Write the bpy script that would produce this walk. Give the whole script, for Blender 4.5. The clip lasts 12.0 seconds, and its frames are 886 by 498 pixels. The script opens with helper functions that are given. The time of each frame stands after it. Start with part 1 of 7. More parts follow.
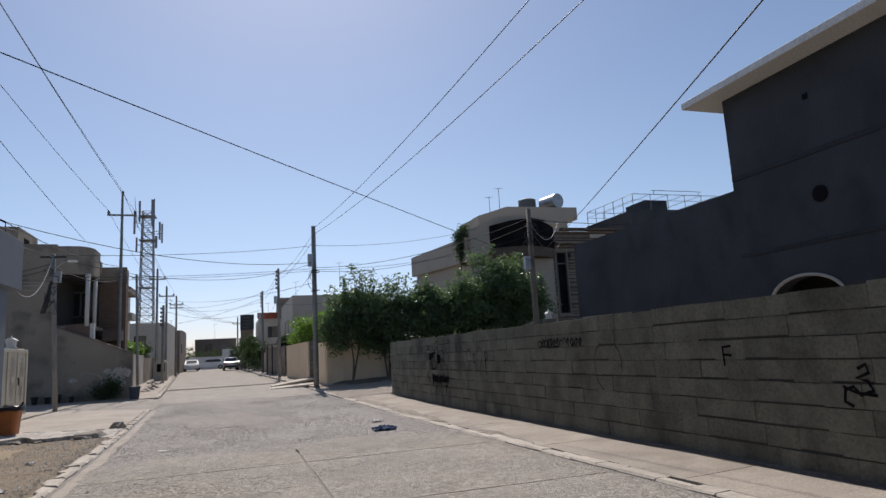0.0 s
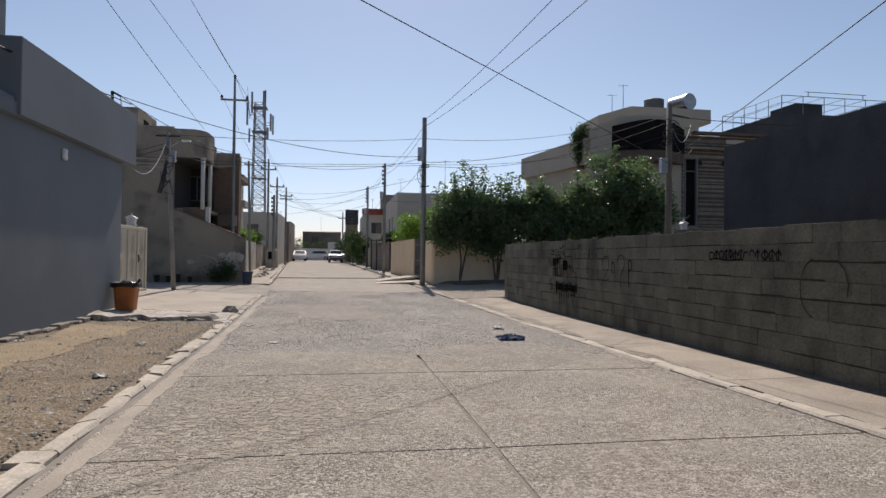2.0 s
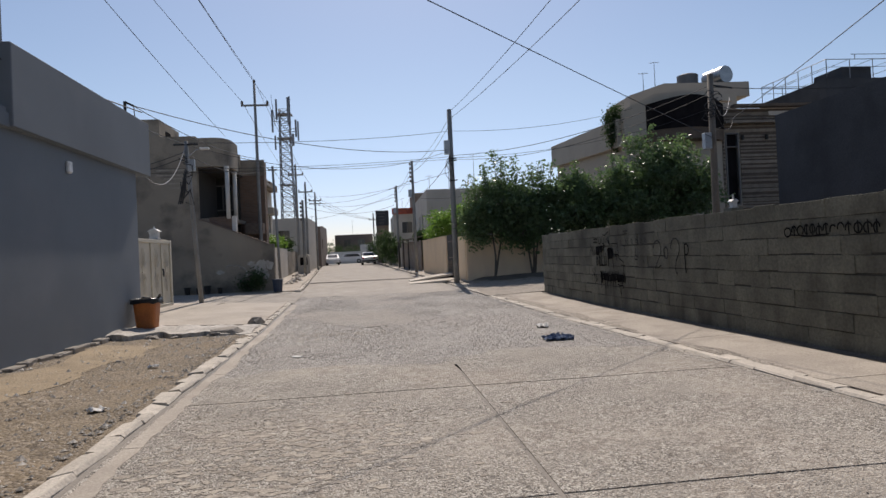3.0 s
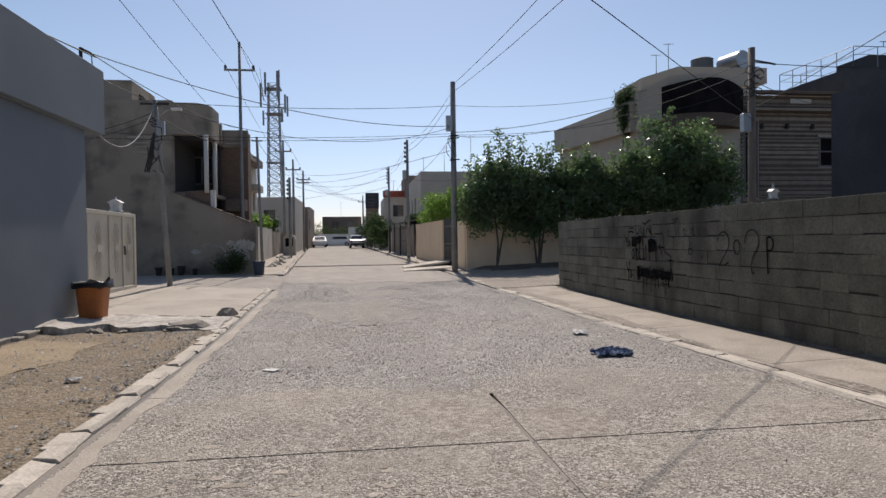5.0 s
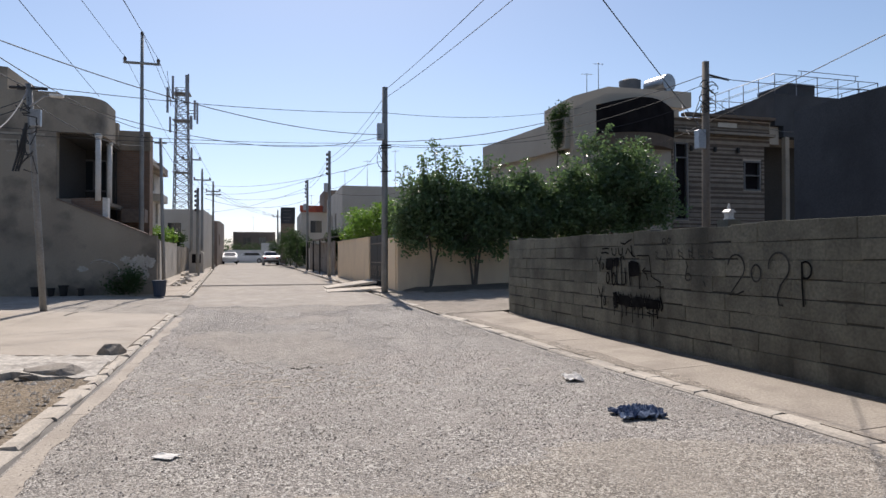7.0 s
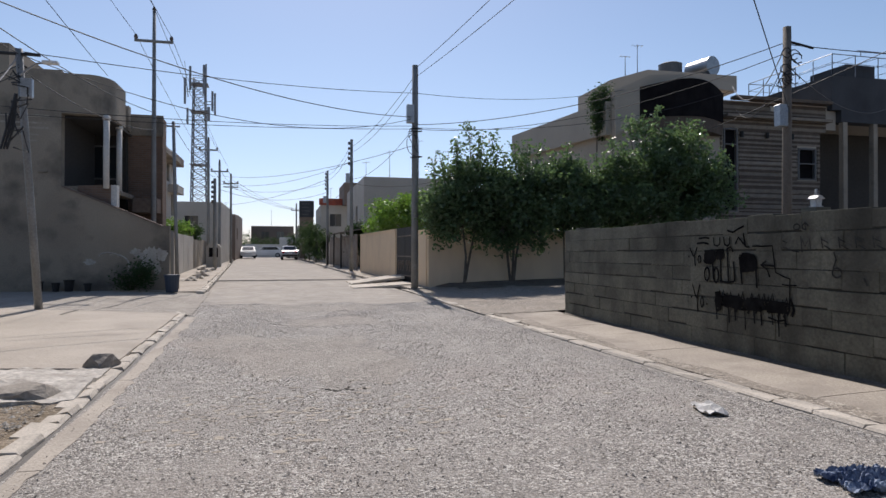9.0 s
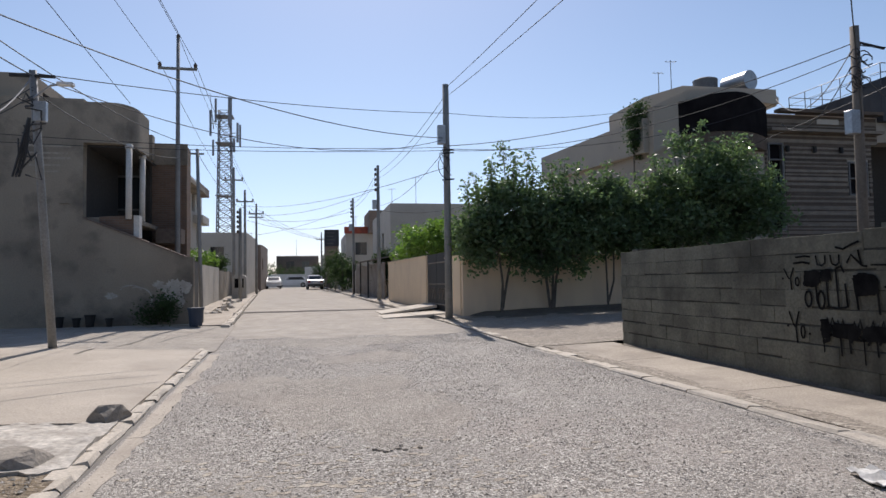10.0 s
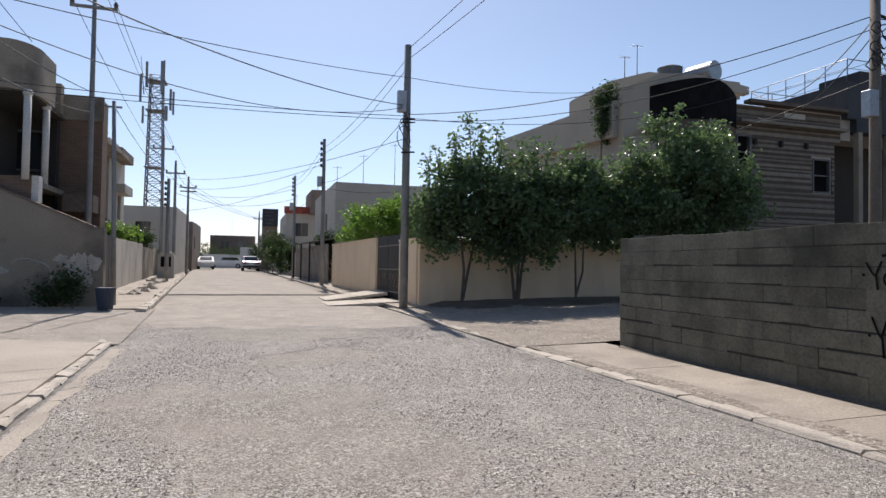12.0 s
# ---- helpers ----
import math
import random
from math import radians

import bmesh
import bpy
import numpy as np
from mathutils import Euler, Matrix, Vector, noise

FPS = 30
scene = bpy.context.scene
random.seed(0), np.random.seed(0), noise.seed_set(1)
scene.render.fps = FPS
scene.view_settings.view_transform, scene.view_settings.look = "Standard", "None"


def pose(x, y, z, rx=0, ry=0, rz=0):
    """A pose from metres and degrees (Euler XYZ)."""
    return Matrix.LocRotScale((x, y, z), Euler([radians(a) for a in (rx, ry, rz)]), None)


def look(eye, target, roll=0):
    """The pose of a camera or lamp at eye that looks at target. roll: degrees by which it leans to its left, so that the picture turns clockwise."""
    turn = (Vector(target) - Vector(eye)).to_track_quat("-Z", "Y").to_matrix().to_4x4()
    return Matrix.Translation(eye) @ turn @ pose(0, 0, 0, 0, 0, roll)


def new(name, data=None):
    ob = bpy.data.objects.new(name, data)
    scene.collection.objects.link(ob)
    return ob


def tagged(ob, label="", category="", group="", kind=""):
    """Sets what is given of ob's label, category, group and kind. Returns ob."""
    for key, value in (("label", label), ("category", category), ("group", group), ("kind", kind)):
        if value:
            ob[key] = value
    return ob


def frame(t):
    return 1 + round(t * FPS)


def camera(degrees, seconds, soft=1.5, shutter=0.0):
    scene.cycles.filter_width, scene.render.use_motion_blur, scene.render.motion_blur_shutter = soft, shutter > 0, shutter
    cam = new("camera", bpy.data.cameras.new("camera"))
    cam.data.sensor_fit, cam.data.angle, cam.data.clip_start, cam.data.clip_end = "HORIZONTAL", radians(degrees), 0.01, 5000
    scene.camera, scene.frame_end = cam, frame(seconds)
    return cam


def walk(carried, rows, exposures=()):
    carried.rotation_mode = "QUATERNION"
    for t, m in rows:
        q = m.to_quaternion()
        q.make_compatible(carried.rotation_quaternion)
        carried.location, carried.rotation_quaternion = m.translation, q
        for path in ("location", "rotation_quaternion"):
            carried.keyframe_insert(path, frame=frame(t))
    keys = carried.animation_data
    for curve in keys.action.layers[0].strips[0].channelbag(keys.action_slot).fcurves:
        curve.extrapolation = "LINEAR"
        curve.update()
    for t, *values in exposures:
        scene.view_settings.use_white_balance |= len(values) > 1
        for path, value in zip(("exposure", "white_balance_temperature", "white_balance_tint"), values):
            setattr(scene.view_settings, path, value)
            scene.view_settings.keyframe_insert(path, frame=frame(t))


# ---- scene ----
import itertools

cam = camera(70.2, 12.0)
PATH = [
    (0, (0.672, 0.591, 1.426), (1.304, 2.462, 1.745), -3.2),
    (0.5, (0.556, 0.957, 1.424), (1.036, 2.859, 1.814), -3.2),
    (1, (0.518, 1.519, 1.424), (0.947, 3.449, 1.729), -1.2),
    (1.5, (0.551, 2.003, 1.422), (0.767, 3.988, 1.531), -0.1),
    (2, (0.491, 2.426, 1.379), (0.823, 4.398, 1.405), 0.7),
    (2.5, (0.464, 2.884, 1.413), (0.819, 4.848, 1.539), -0.2),
    (3, (0.635, 3.401, 1.374), (0.864, 5.388, 1.391), -2.7),
    (3.2, (0.565, 3.535, 1.432), (1.004, 5.486, 1.378), 0.3),
    (4.8, (0.525, 5.422, 1.382), (0.874, 7.388, 1.497), 1.2),
    (5, (0.469, 5.643, 1.38), (0.737, 7.625, 1.351), -0.8),
    (5.5, (0.456, 6.177, 1.413), (0.818, 8.144, 1.374), 0.4),
    (6, (0.423, 6.668, 1.395), (0.771, 8.633, 1.524), -1.9),
    (6.5, (0.34, 7.163, 1.378), (0.641, 9.141, 1.404), -2.9),
    (7, (0.24, 7.7, 1.415), (0.771, 9.628, 1.441), -0.1),
    (7.5, (0.252, 8.208, 1.377), (0.605, 10.176, 1.321), -3.8),
    (7.7, (0.222, 8.362, 1.37), (0.559, 10.333, 1.322), -4.3),
    (9.3, (0.073, 10.042, 1.351), (0.564, 11.98, 1.399), 0.5),
    (9.5, (0.018, 10.298, 1.36), (0.472, 12.243, 1.474), 0.0),
    (10, (0.032, 10.814, 1.358), (0.441, 12.769, 1.455), -1.0),
    (10.5, (0.066, 11.376, 1.345), (0.559, 13.313, 1.294), 1.4),
    (11, (0.07, 11.853, 1.333), (0.304, 13.839, 1.31), -1.7),
    (11.5, (0.057, 12.386, 1.284), (0.635, 14.3, 1.318), -0.2),
    (12, (0.043, 12.975, 1.314), (0.635, 14.884, 1.37), 0.9),
]
EXPOSURES = [(0, -0.05, 6350, 14), (0.5, -0.3, 6050, 14), (1, -0.36, 6050, 14), (1.5, -0.15, 6450, 14), (2, 0.0, 6700, 14), (3, 0.0, 6600, 14),
             (5, 0.03, 6550, 14), (5.5, 0.16, 6600, 14), (6, 0.22, 6400, 14), (6.5, 0.0, 6350, 14), (7, 0.28, 6450, 14), (7.5, 0.08, 6350, 14),
             (9.5, 0.12, 6280, 14), (10, 0.2, 6350, 14), (10.5, 0.32, 6450, 14), (11, 0.22, 6450, 14), (11.5, 0.08, 6450, 14), (12, 0.28, 6450, 14)]
walk(cam, [(t, look(eye, target, roll)) for t, eye, target, roll in PATH], EXPOSURES)

# ---- light ----
SUN_EL, SUN_AZ = radians(49), radians(4.4)
sun_dir = Vector((math.sin(SUN_AZ) * math.cos(SUN_EL), math.cos(SUN_AZ) * math.cos(SUN_EL), math.sin(SUN_EL)))
world = bpy.data.worlds.new("sky")
scene.world = world
world.use_nodes = True
wn = world.node_tree.nodes
sky = wn.new("ShaderNodeTexSky")
sky.sky_type = 'NISHITA'
sky.sun_disc = False
sky.sun_elevation, sky.sun_rotation = SUN_EL, SUN_AZ
sky.altitude, sky.air_density, sky.dust_density, sky.ozone_density = 300, 1.0, 0.6, 2.6
tint = wn.new("ShaderNodeMix")
tint.data_type, tint.blend_type = 'RGBA', 'MULTIPLY'
tint.inputs[0].default_value = 1.0
tint.inputs[7].default_value = (1.055, 1.0, 0.935, 1)
world.node_tree.links.new(sky.outputs[0], tint.inputs[6])
# cool summer haze towards the horizon, all round
way = wn.new("ShaderNodeTexCoord")
axes = wn.new("ShaderNodeSeparateXYZ")
low = wn.new("ShaderNodeMapRange")
low.interpolation_type = 'SMOOTHSTEP'
for i, v in enumerate((0.0, 0.26, 1.0, 0.0)):
    low.inputs[i + 1].default_value = v
haze = wn.new("ShaderNodeMix")
haze.data_type, haze.blend_type = 'RGBA', 'MULTIPLY'
haze.inputs[7].default_value = (0.86, 0.885, 1.08, 1)
world.node_tree.links.new(way.outputs["Generated"], axes.inputs[0])
world.node_tree.links.new(axes.outputs[2], low.inputs[0])
world.node_tree.links.new(low.outputs[0], haze.inputs[0])
world.node_tree.links.new(tint.outputs[2], haze.inputs[6])
world.node_tree.links.new(haze.outputs[2], wn["Background"].inputs[0])
wn["Background"].inputs[1].default_value = 0.112
sun_data = bpy.data.lights.new("sun", 'SUN')
sun_data.energy, sun_data.angle, sun_data.color = 4.2, radians(0.55), (1.0, 0.93, 0.83)
sun = new("sun", sun_data)
sun.matrix_world = look(sun_dir * 60, (0, 0, 0))


# ---- materials ----
def mat(name, c, c2=None, rough=0.9, big=0.7, fine=30.0, bump=0.2, metal=0.0, var=0.0, island=0.0, grain=0.2,
        stain=None, stain_scale=1.5, stain_amount=0.5, streak=1.0, spec=0.4):
    """Plain surface with blotches, grain, stains and relief. streak under 1 stretches the stains downwards."""
    m = bpy.data.materials.new(name)
    m.use_nodes = True
    nt = m.node_tree
    n, l = nt.nodes, nt.links
    b = n["Principled BSDF"]
    b.inputs["Roughness"].default_value = rough
    b.inputs["Metallic"].default_value = metal
    b.inputs["Specular IOR Level"].default_value = spec
    geo = n.new("ShaderNodeNewGeometry")

    def noise_tex(scale, detail=4.0, vec=None):
        t = n.new("ShaderNodeTexNoise")
        t.inputs["Scale"].default_value, t.inputs["Detail"].default_value = scale, detail
        l.new(vec or geo.outputs["Position"], t.inputs["Vector"])
        return t

    def mix(kind, fac, a, bb):
        x = n.new("ShaderNodeMix")
        x.data_type, x.blend_type = 'RGBA', kind
        for sock, v in ((x.inputs[0], fac), (x.inputs[6], a), (x.inputs[7], bb)):
            if isinstance(v, (int, float)):
                sock.default_value = v
            elif isinstance(v, tuple):
                sock.default_value = (*v, 1)
            else:
                l.new(v, sock)
        return x.outputs[2]

    def ramp(src, lo, hi, a=0.0, z=1.0):
        r = n.new("ShaderNodeMapRange")
        l.new(src, r.inputs[0])
        for i, v in enumerate((lo, hi, a, z)):
            r.inputs[i + 1].default_value = v
        return r.outputs[0]

    c2 = c2 or tuple(v * 0.8 for v in c)
    col = mix('MIX', ramp(noise_tex(big, 6).outputs[0], 0.35, 0.68), c, c2)
    f = noise_tex(fine, 5)
    col = mix('MULTIPLY', 1.0, col, mix('MIX', ramp(f.outputs[0], 0.3, 0.7), (1 - grain,) * 3, (1 + grain * 0.6,) * 3))
    if stain:
        mp = n.new("ShaderNodeMapping")
        mp.inputs["Scale"].default_value = (1, 1, streak)
        l.new(geo.outputs["Position"], mp.inputs[0])
        s = noise_tex(stain_scale, 7, mp.outputs[0])
        fac = ramp(s.outputs[0], 0.5, 0.72, 0, stain_amount)
        col = mix('MIX', fac, col, stain)
    if var or island:
        if var:
            src = n.new("ShaderNodeObjectInfo").outputs["Random"]
        else:
            src = geo.outputs["Random Per Island"]
        a = var or island
        val = ramp(src, 0, 1, 1 - a, 1 + a)
        col = mix('MULTIPLY', 1.0, col, val)
    l.new(col, b.inputs["Base Color"])
    if bump:
        bp = n.new("ShaderNodeBump")
        bp.inputs["Strength"].default_value, bp.inputs["Distance"].default_value = bump, 0.02
        l.new(f.outputs[0], bp.inputs["Height"])
        l.new(bp.outputs[0], b.inputs["Normal"])
    return m


def aggregate(name, c, dark, light, size=38.0, contrast=1.0, bump=0.5, patch=None, flaky=False):
    """Concrete with the pebbles of its aggregate laid bare in varying measure."""
    m = mat(name, c, tuple(v * 0.84 for v in c), rough=0.92, big=0.5, fine=90, bump=0, grain=0.3,
            stain=patch, stain_scale=0.35, stain_amount=0.6)
    nt = m.node_tree
    n, l = nt.nodes, nt.links
    b = n["Principled BSDF"]
    base = b.inputs["Base Color"].links[0].from_socket
    geo = n.new("ShaderNodeNewGeometry")
    warp = n.new("ShaderNodeTexNoise")
    warp.inputs["Scale"].default_value, warp.inputs["Detail"].default_value = 25, 3
    l.new(geo.outputs["Position"], warp.inputs["Vector"])
    off = n.new("ShaderNodeVectorMath")
    off.operation = 'MULTIPLY_ADD'
    off.inputs[1].default_value = (0.03, 0.03, 0.03)
    l.new(warp.outputs["Color"], off.inputs[0])
    l.new(geo.outputs["Position"], off.inputs[2])
    worn = n.new("ShaderNodeTexNoise")
    worn.inputs["Scale"].default_value, worn.inputs["Detail"].default_value = 1.3, 6
    l.new(geo.outputs["Position"], worn.inputs["Vector"])
    wr = n.new("ShaderNodeMapRange")
    l.new(worn.outputs[0], wr.inputs[0])
    for k, v in enumerate((0.36, 0.62, 0.45, 1.15)):
        wr.inputs[k + 1].default_value = v
    # broad dust and dirt clouds
    cloud = n.new("ShaderNodeTexNoise")
    cloud.inputs["Scale"].default_value, cloud.inputs["Detail"].default_value = 1.9, 9
    l.new(geo.outputs["Position"], cloud.inputs["Vector"])
    cr = n.new("ShaderNodeMapRange")
    l.new(cloud.outputs[0], cr.inputs[0])
    for k, v in enumerate((0.32, 0.68, 0.82, 1.16)):
        cr.inputs[k + 1].default_value = v
    cm = n.new("ShaderNodeMix")
    cm.data_type, cm.blend_type = 'RGBA', 'MULTIPLY'
    cm.inputs[0].default_value = 1.0
    l.new(base, cm.inputs[6])
    l.new(cr.outputs[0], cm.inputs[7])
    base = cm.outputs[2]
    height = None
    for k, s in enumerate((size, size * 1.9, size * 0.55)):
        v = n.new("ShaderNodeTexVoronoi")
        v.inputs["Scale"].default_value = s
        l.new(off.outputs[0], v.inputs["Vector"])
        sep = n.new("ShaderNodeSeparateColor")
        l.new(v.outputs["Color"], sep.inputs[0])
        for ch, lo, target in ((0, (0.74, 0.7, 0.9)[k], light), (1, (0.72, 0.68, 0.9)[k], dark)):
            r = n.new("ShaderNodeMapRange")
            l.new(sep.outputs[ch], r.inputs[0])
            r.inputs[1].default_value, r.inputs[2].default_value = lo, lo + 0.1
            r.inputs[4].default_value = contrast * (0.8, 0.7, 0.6)[k]
            mul = n.new("ShaderNodeMath")
            mul.operation, mul.use_clamp = 'MULTIPLY', True
            l.new(r.outputs[0], mul.inputs[0])
            l.new(wr.outputs[0], mul.inputs[1])
            x = n.new("ShaderNodeMix")
            x.data_type = 'RGBA'
            l.new(mul.outputs[0], x.inputs[0])
            l.new(base, x.inputs[6])
            x.inputs[7].default_value = (*target, 1)
            base = x.outputs[2]
        height = height or v.outputs["Distance"]
    if flaky:
        # scaled-off skin: pale flakes and reddish dust in broad drifts
        drift = n.new("ShaderNodeTexNoise")
        drift.inputs["Scale"].default_value, drift.inputs["Detail"].default_value = 0.55, 3
        flake = n.new("ShaderNodeTexNoise")
        flake.inputs["Scale"].default_value, flake.inputs["Detail"].default_value = 9.0, 9
        flake.inputs["Distortion"].default_value = 1.2
        for src, lo, hi, amount, colour in ((drift, 0.50, 0.64, 0.3, (0.36, 0.30, 0.24)), (flake, 0.53, 0.60, 0.45, (0.54, 0.49, 0.42)), (flake, 0.43, 0.38, 0.5, (0.22, 0.18, 0.145))):
            if not src.inputs["Vector"].is_linked:
                l.new(geo.outputs["Position"], src.inputs["Vector"])
            r = n.new("ShaderNodeMapRange")
            l.new(src.outputs[0], r.inputs[0])
            r.inputs[1].default_value, r.inputs[2].default_value, r.inputs[4].default_value = lo, hi, amount
            f = r.outputs[0]
            if src is flake:
                g = n.new("ShaderNodeMapRange")
                l.new(drift.outputs[0], g.inputs[0])
                g.inputs[1].default_value, g.inputs[2].default_value = 0.47, 0.58
                mul = n.new("ShaderNodeMath")
                mul.operation = 'MULTIPLY'
                l.new(f, mul.inputs[0])
                l.new(g.outputs[0], mul.inputs[1])
                f = mul.outputs[0]
            x = n.new("ShaderNodeMix")
            x.data_type = 'RGBA'
            l.new(f, x.inputs[0])
            l.new(base, x.inputs[6])
            x.inputs[7].default_value = (*colour, 1)
            base = x.outputs[2]
    l.new(base, b.inputs["Base Color"])
    bp = n.new("ShaderNodeBump")
    bp.invert = True
    bp.inputs["Strength"].default_value, bp.inputs["Distance"].default_value = bump, 0.015
    l.new(height, bp.inputs["Height"])
    l.new(bp.outputs[0], b.inputs["Normal"])
    return m


M = {}
M["road_rough"] = aggregate("exposed_aggregate", (0.310, 0.280, 0.246), (0.100, 0.090, 0.080), (0.60, 0.565, 0.51), 64, 1.1, 0.7, (0.335, 0.282, 0.245))
M["road_rough"].node_tree.nodes["Principled BSDF"].inputs["Roughness"].default_value = 0.82
M["road_smooth"] = aggregate("worn_concrete", (0.372, 0.330, 0.276), (0.12, 0.105, 0.088), (0.60, 0.555, 0.485), 66, 1.1, 0.8, (0.45, 0.40, 0.335), True)
M["road_far"] = aggregate("far_concrete", (0.385, 0.34, 0.285), (0.22, 0.20, 0.18), (0.46, 0.43, 0.39), 20, 0.5, 0.2)
M["road_patch"] = aggregate("patched_concrete", (0.345, 0.308, 0.266), (0.12, 0.106, 0.092), (0.56, 0.52, 0.46), 66, 1.05, 0.7, (0.30, 0.255, 0.22))
M["flake"] = mat("scaled_cement_skin", (0.41, 0.36, 0.295), (0.33, 0.285, 0.23), big=3, fine=60, bump=0.4, grain=0.25, island=0.18)
M["joint"] = mat("joint_dirt", (0.275, 0.245, 0.21), fine=60)
M["gutter"] = mat("wet_gutter", (0.075, 0.065, 0.055), (0.13, 0.115, 0.095), rough=0.55, big=2)
M["kerb"] = mat("kerb_concrete", (0.58, 0.52, 0.44), (0.46, 0.41, 0.345), fine=40, var=0.1, bump=0.4, stain=(0.30, 0.27, 0.23), stain_scale=6)
M["pavement"] = mat("pavement_concrete", (0.42, 0.368, 0.305), (0.34, 0.295, 0.245), big=1.3, fine=45, bump=0.45, grain=0.25, var=0.07,
                    stain=(0.25, 0.215, 0.178), stain_scale=1.8, stain_amount=0.75)
M["dirt"] = aggregate("dry_dirt", (0.215, 0.166, 0.106), (0.085, 0.064, 0.045), (0.37, 0.31, 0.24), 34, 0.9, 0.9, (0.345, 0.25, 0.15))
M["sand"] = aggregate("pale_sandy_dirt", (0.325, 0.25, 0.16), (0.20, 0.155, 0.10), (0.42, 0.345, 0.25), 40, 0.5, 0.6, (0.27, 0.205, 0.13))
M["side_dirt"] = aggregate("dusty_side_street", (0.31, 0.265, 0.215), (0.13, 0.11, 0.09), (0.50, 0.45, 0.38), 30, 0.9, 0.7, (0.22, 0.18, 0.145))
M["side_pale"] = aggregate("pale_side_street", (0.37, 0.33, 0.28), (0.19, 0.165, 0.14), (0.52, 0.48, 0.42), 50, 0.8, 0.6, (0.28, 0.24, 0.20))
M["ground"] = mat("dusty_ground", (0.28, 0.25, 0.21), (0.22, 0.19, 0.16), big=0.2, fine=9, bump=0.3)
M["forecourt"] = mat("forecourt_concrete", (0.45, 0.395, 0.33), (0.375, 0.33, 0.275), big=0.9, fine=50, bump=0.3, grain=0.22, stain=(0.28, 0.24, 0.198), stain_scale=1.3, stain_amount=0.65)
M["lime"] = mat("lime_whitened_concrete", (0.58, 0.54, 0.48), (0.38, 0.345, 0.30), big=3.5, fine=18, bump=0.9, grain=0.3, stain=(0.25, 0.22, 0.185), stain_scale=3.0, stain_amount=0.7)
M["stone"] = mat("grey_rubble", (0.33, 0.295, 0.25), (0.22, 0.195, 0.165), big=4, fine=30, bump=0.5, var=0.2)
M["road_pebble"] = mat("embedded_pebble", (0.43, 0.387, 0.335), (0.26, 0.23, 0.197), big=14, fine=60, island=0.5, rough=0.75)
M["pebble"] = mat("pebble", (0.42, 0.38, 0.32), (0.26, 0.23, 0.19), big=9, fine=60, island=0.35)
M["block"] = mat("concrete_block", (0.172, 0.168, 0.131), (0.118, 0.115, 0.090), big=2.6, fine=32, bump=0.6, grain=0.24, var=0.15,
                 stain=(0.046, 0.044, 0.036), stain_scale=1.3, stain_amount=0.8, streak=0.55)
M["mortar"] = mat("mortar", (0.050, 0.049, 0.041), fine=60, bump=0.4)
M["block_rest"] = mat("concrete_block_rest", (0.172, 0.168, 0.131), (0.118, 0.115, 0.090), big=2.6, fine=32, bump=0.6, grain=0.24, island=0.15,
                      stain=(0.046, 0.044, 0.036), stain_scale=1.3, stain_amount=0.8, streak=0.55)
M["grey_paint"] = mat("blue_grey_render", (0.178, 0.20, 0.222), (0.154, 0.174, 0.196), big=0.5, fine=90, bump=0.1, grain=0.08,
                      stain=(0.235, 0.245, 0.26), stain_scale=0.7, stain_amount=0.35)
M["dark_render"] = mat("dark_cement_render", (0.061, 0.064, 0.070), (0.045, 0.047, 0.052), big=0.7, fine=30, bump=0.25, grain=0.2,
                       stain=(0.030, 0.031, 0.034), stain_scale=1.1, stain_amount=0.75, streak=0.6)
M["damp"] = mat("damp_dark_cement", (0.034, 0.035, 0.038), (0.045, 0.047, 0.05), big=3, fine=20, bump=0.3)
M["white_slab"] = mat("white_painted_slab", (0.74, 0.72, 0.68), (0.66, 0.64, 0.60), fine=20, bump=0.1)
M["pink"] = mat("salmon_plaster", (0.80, 0.64, 0.445), (0.73, 0.58, 0.40), big=0.8, fine=60, bump=0.15, grain=0.08,
                stain=(0.50, 0.38, 0.28), stain_scale=1.2, stain_amount=0.4, streak=0.3)
M["plaster"] = mat("dirty_cement_plaster", (0.32, 0.273, 0.212), (0.245, 0.208, 0.163), big=0.6, fine=35, bump=0.25,
                   stain=(0.10, 0.088, 0.073), stain_scale=1.1, stain_amount=0.9)
M["plaster_light"] = mat("cream_plaster", (0.50, 0.46, 0.40), (0.42, 0.385, 0.33), big=0.6, fine=30, bump=0.15)
M["cream"] = mat("cream_house_paint", (0.41, 0.36, 0.295), (0.35, 0.31, 0.255), big=0.4, fine=40, bump=0.1, grain=0.06)
M["column_white"] = mat("white_column_paint", (0.66, 0.64, 0.60), fine=30, bump=0.1)
# near-black on purpose: the shade inside balcony and rooms is put into this colour
M["shaded_inside"] = mat("shade_darkened_interior", (0.05, 0.045, 0.04), fine=10)
# black of the mesh screen; also paints the unlit inside of openings
M["screen"] = mat("dark_mesh_and_opening", (0.010, 0.009, 0.010), (0.018, 0.016, 0.017), rough=0.95, big=2, fine=80, bump=0.1, spec=0.05)
# soil colour darkened to carry shade below the trees and at the wall foot
M["soil"] = mat("shade_darkened_soil", (0.12, 0.10, 0.078), (0.17, 0.145, 0.115), big=1.5, fine=25, bump=0.6, grain=0.35)
M["streak"] = mat("plaster_streak", (0.36, 0.325, 0.27), (0.27, 0.235, 0.185), big=6, fine=20, bump=0.3)
M["frame_grey"] = mat("grey_window_frame", (0.13, 0.125, 0.12), rough=0.5, fine=30, bump=0.0)
M["frame_dark"] = mat("dark_metal", (0.022, 0.021, 0.02), rough=0.65, metal=0.0, fine=30, bump=0.05)
M["galv"] = mat("galvanised_steel", (0.42, 0.43, 0.44), (0.33, 0.34, 0.35), rough=0.45, metal=0.7, big=3, fine=30, bump=0.05)
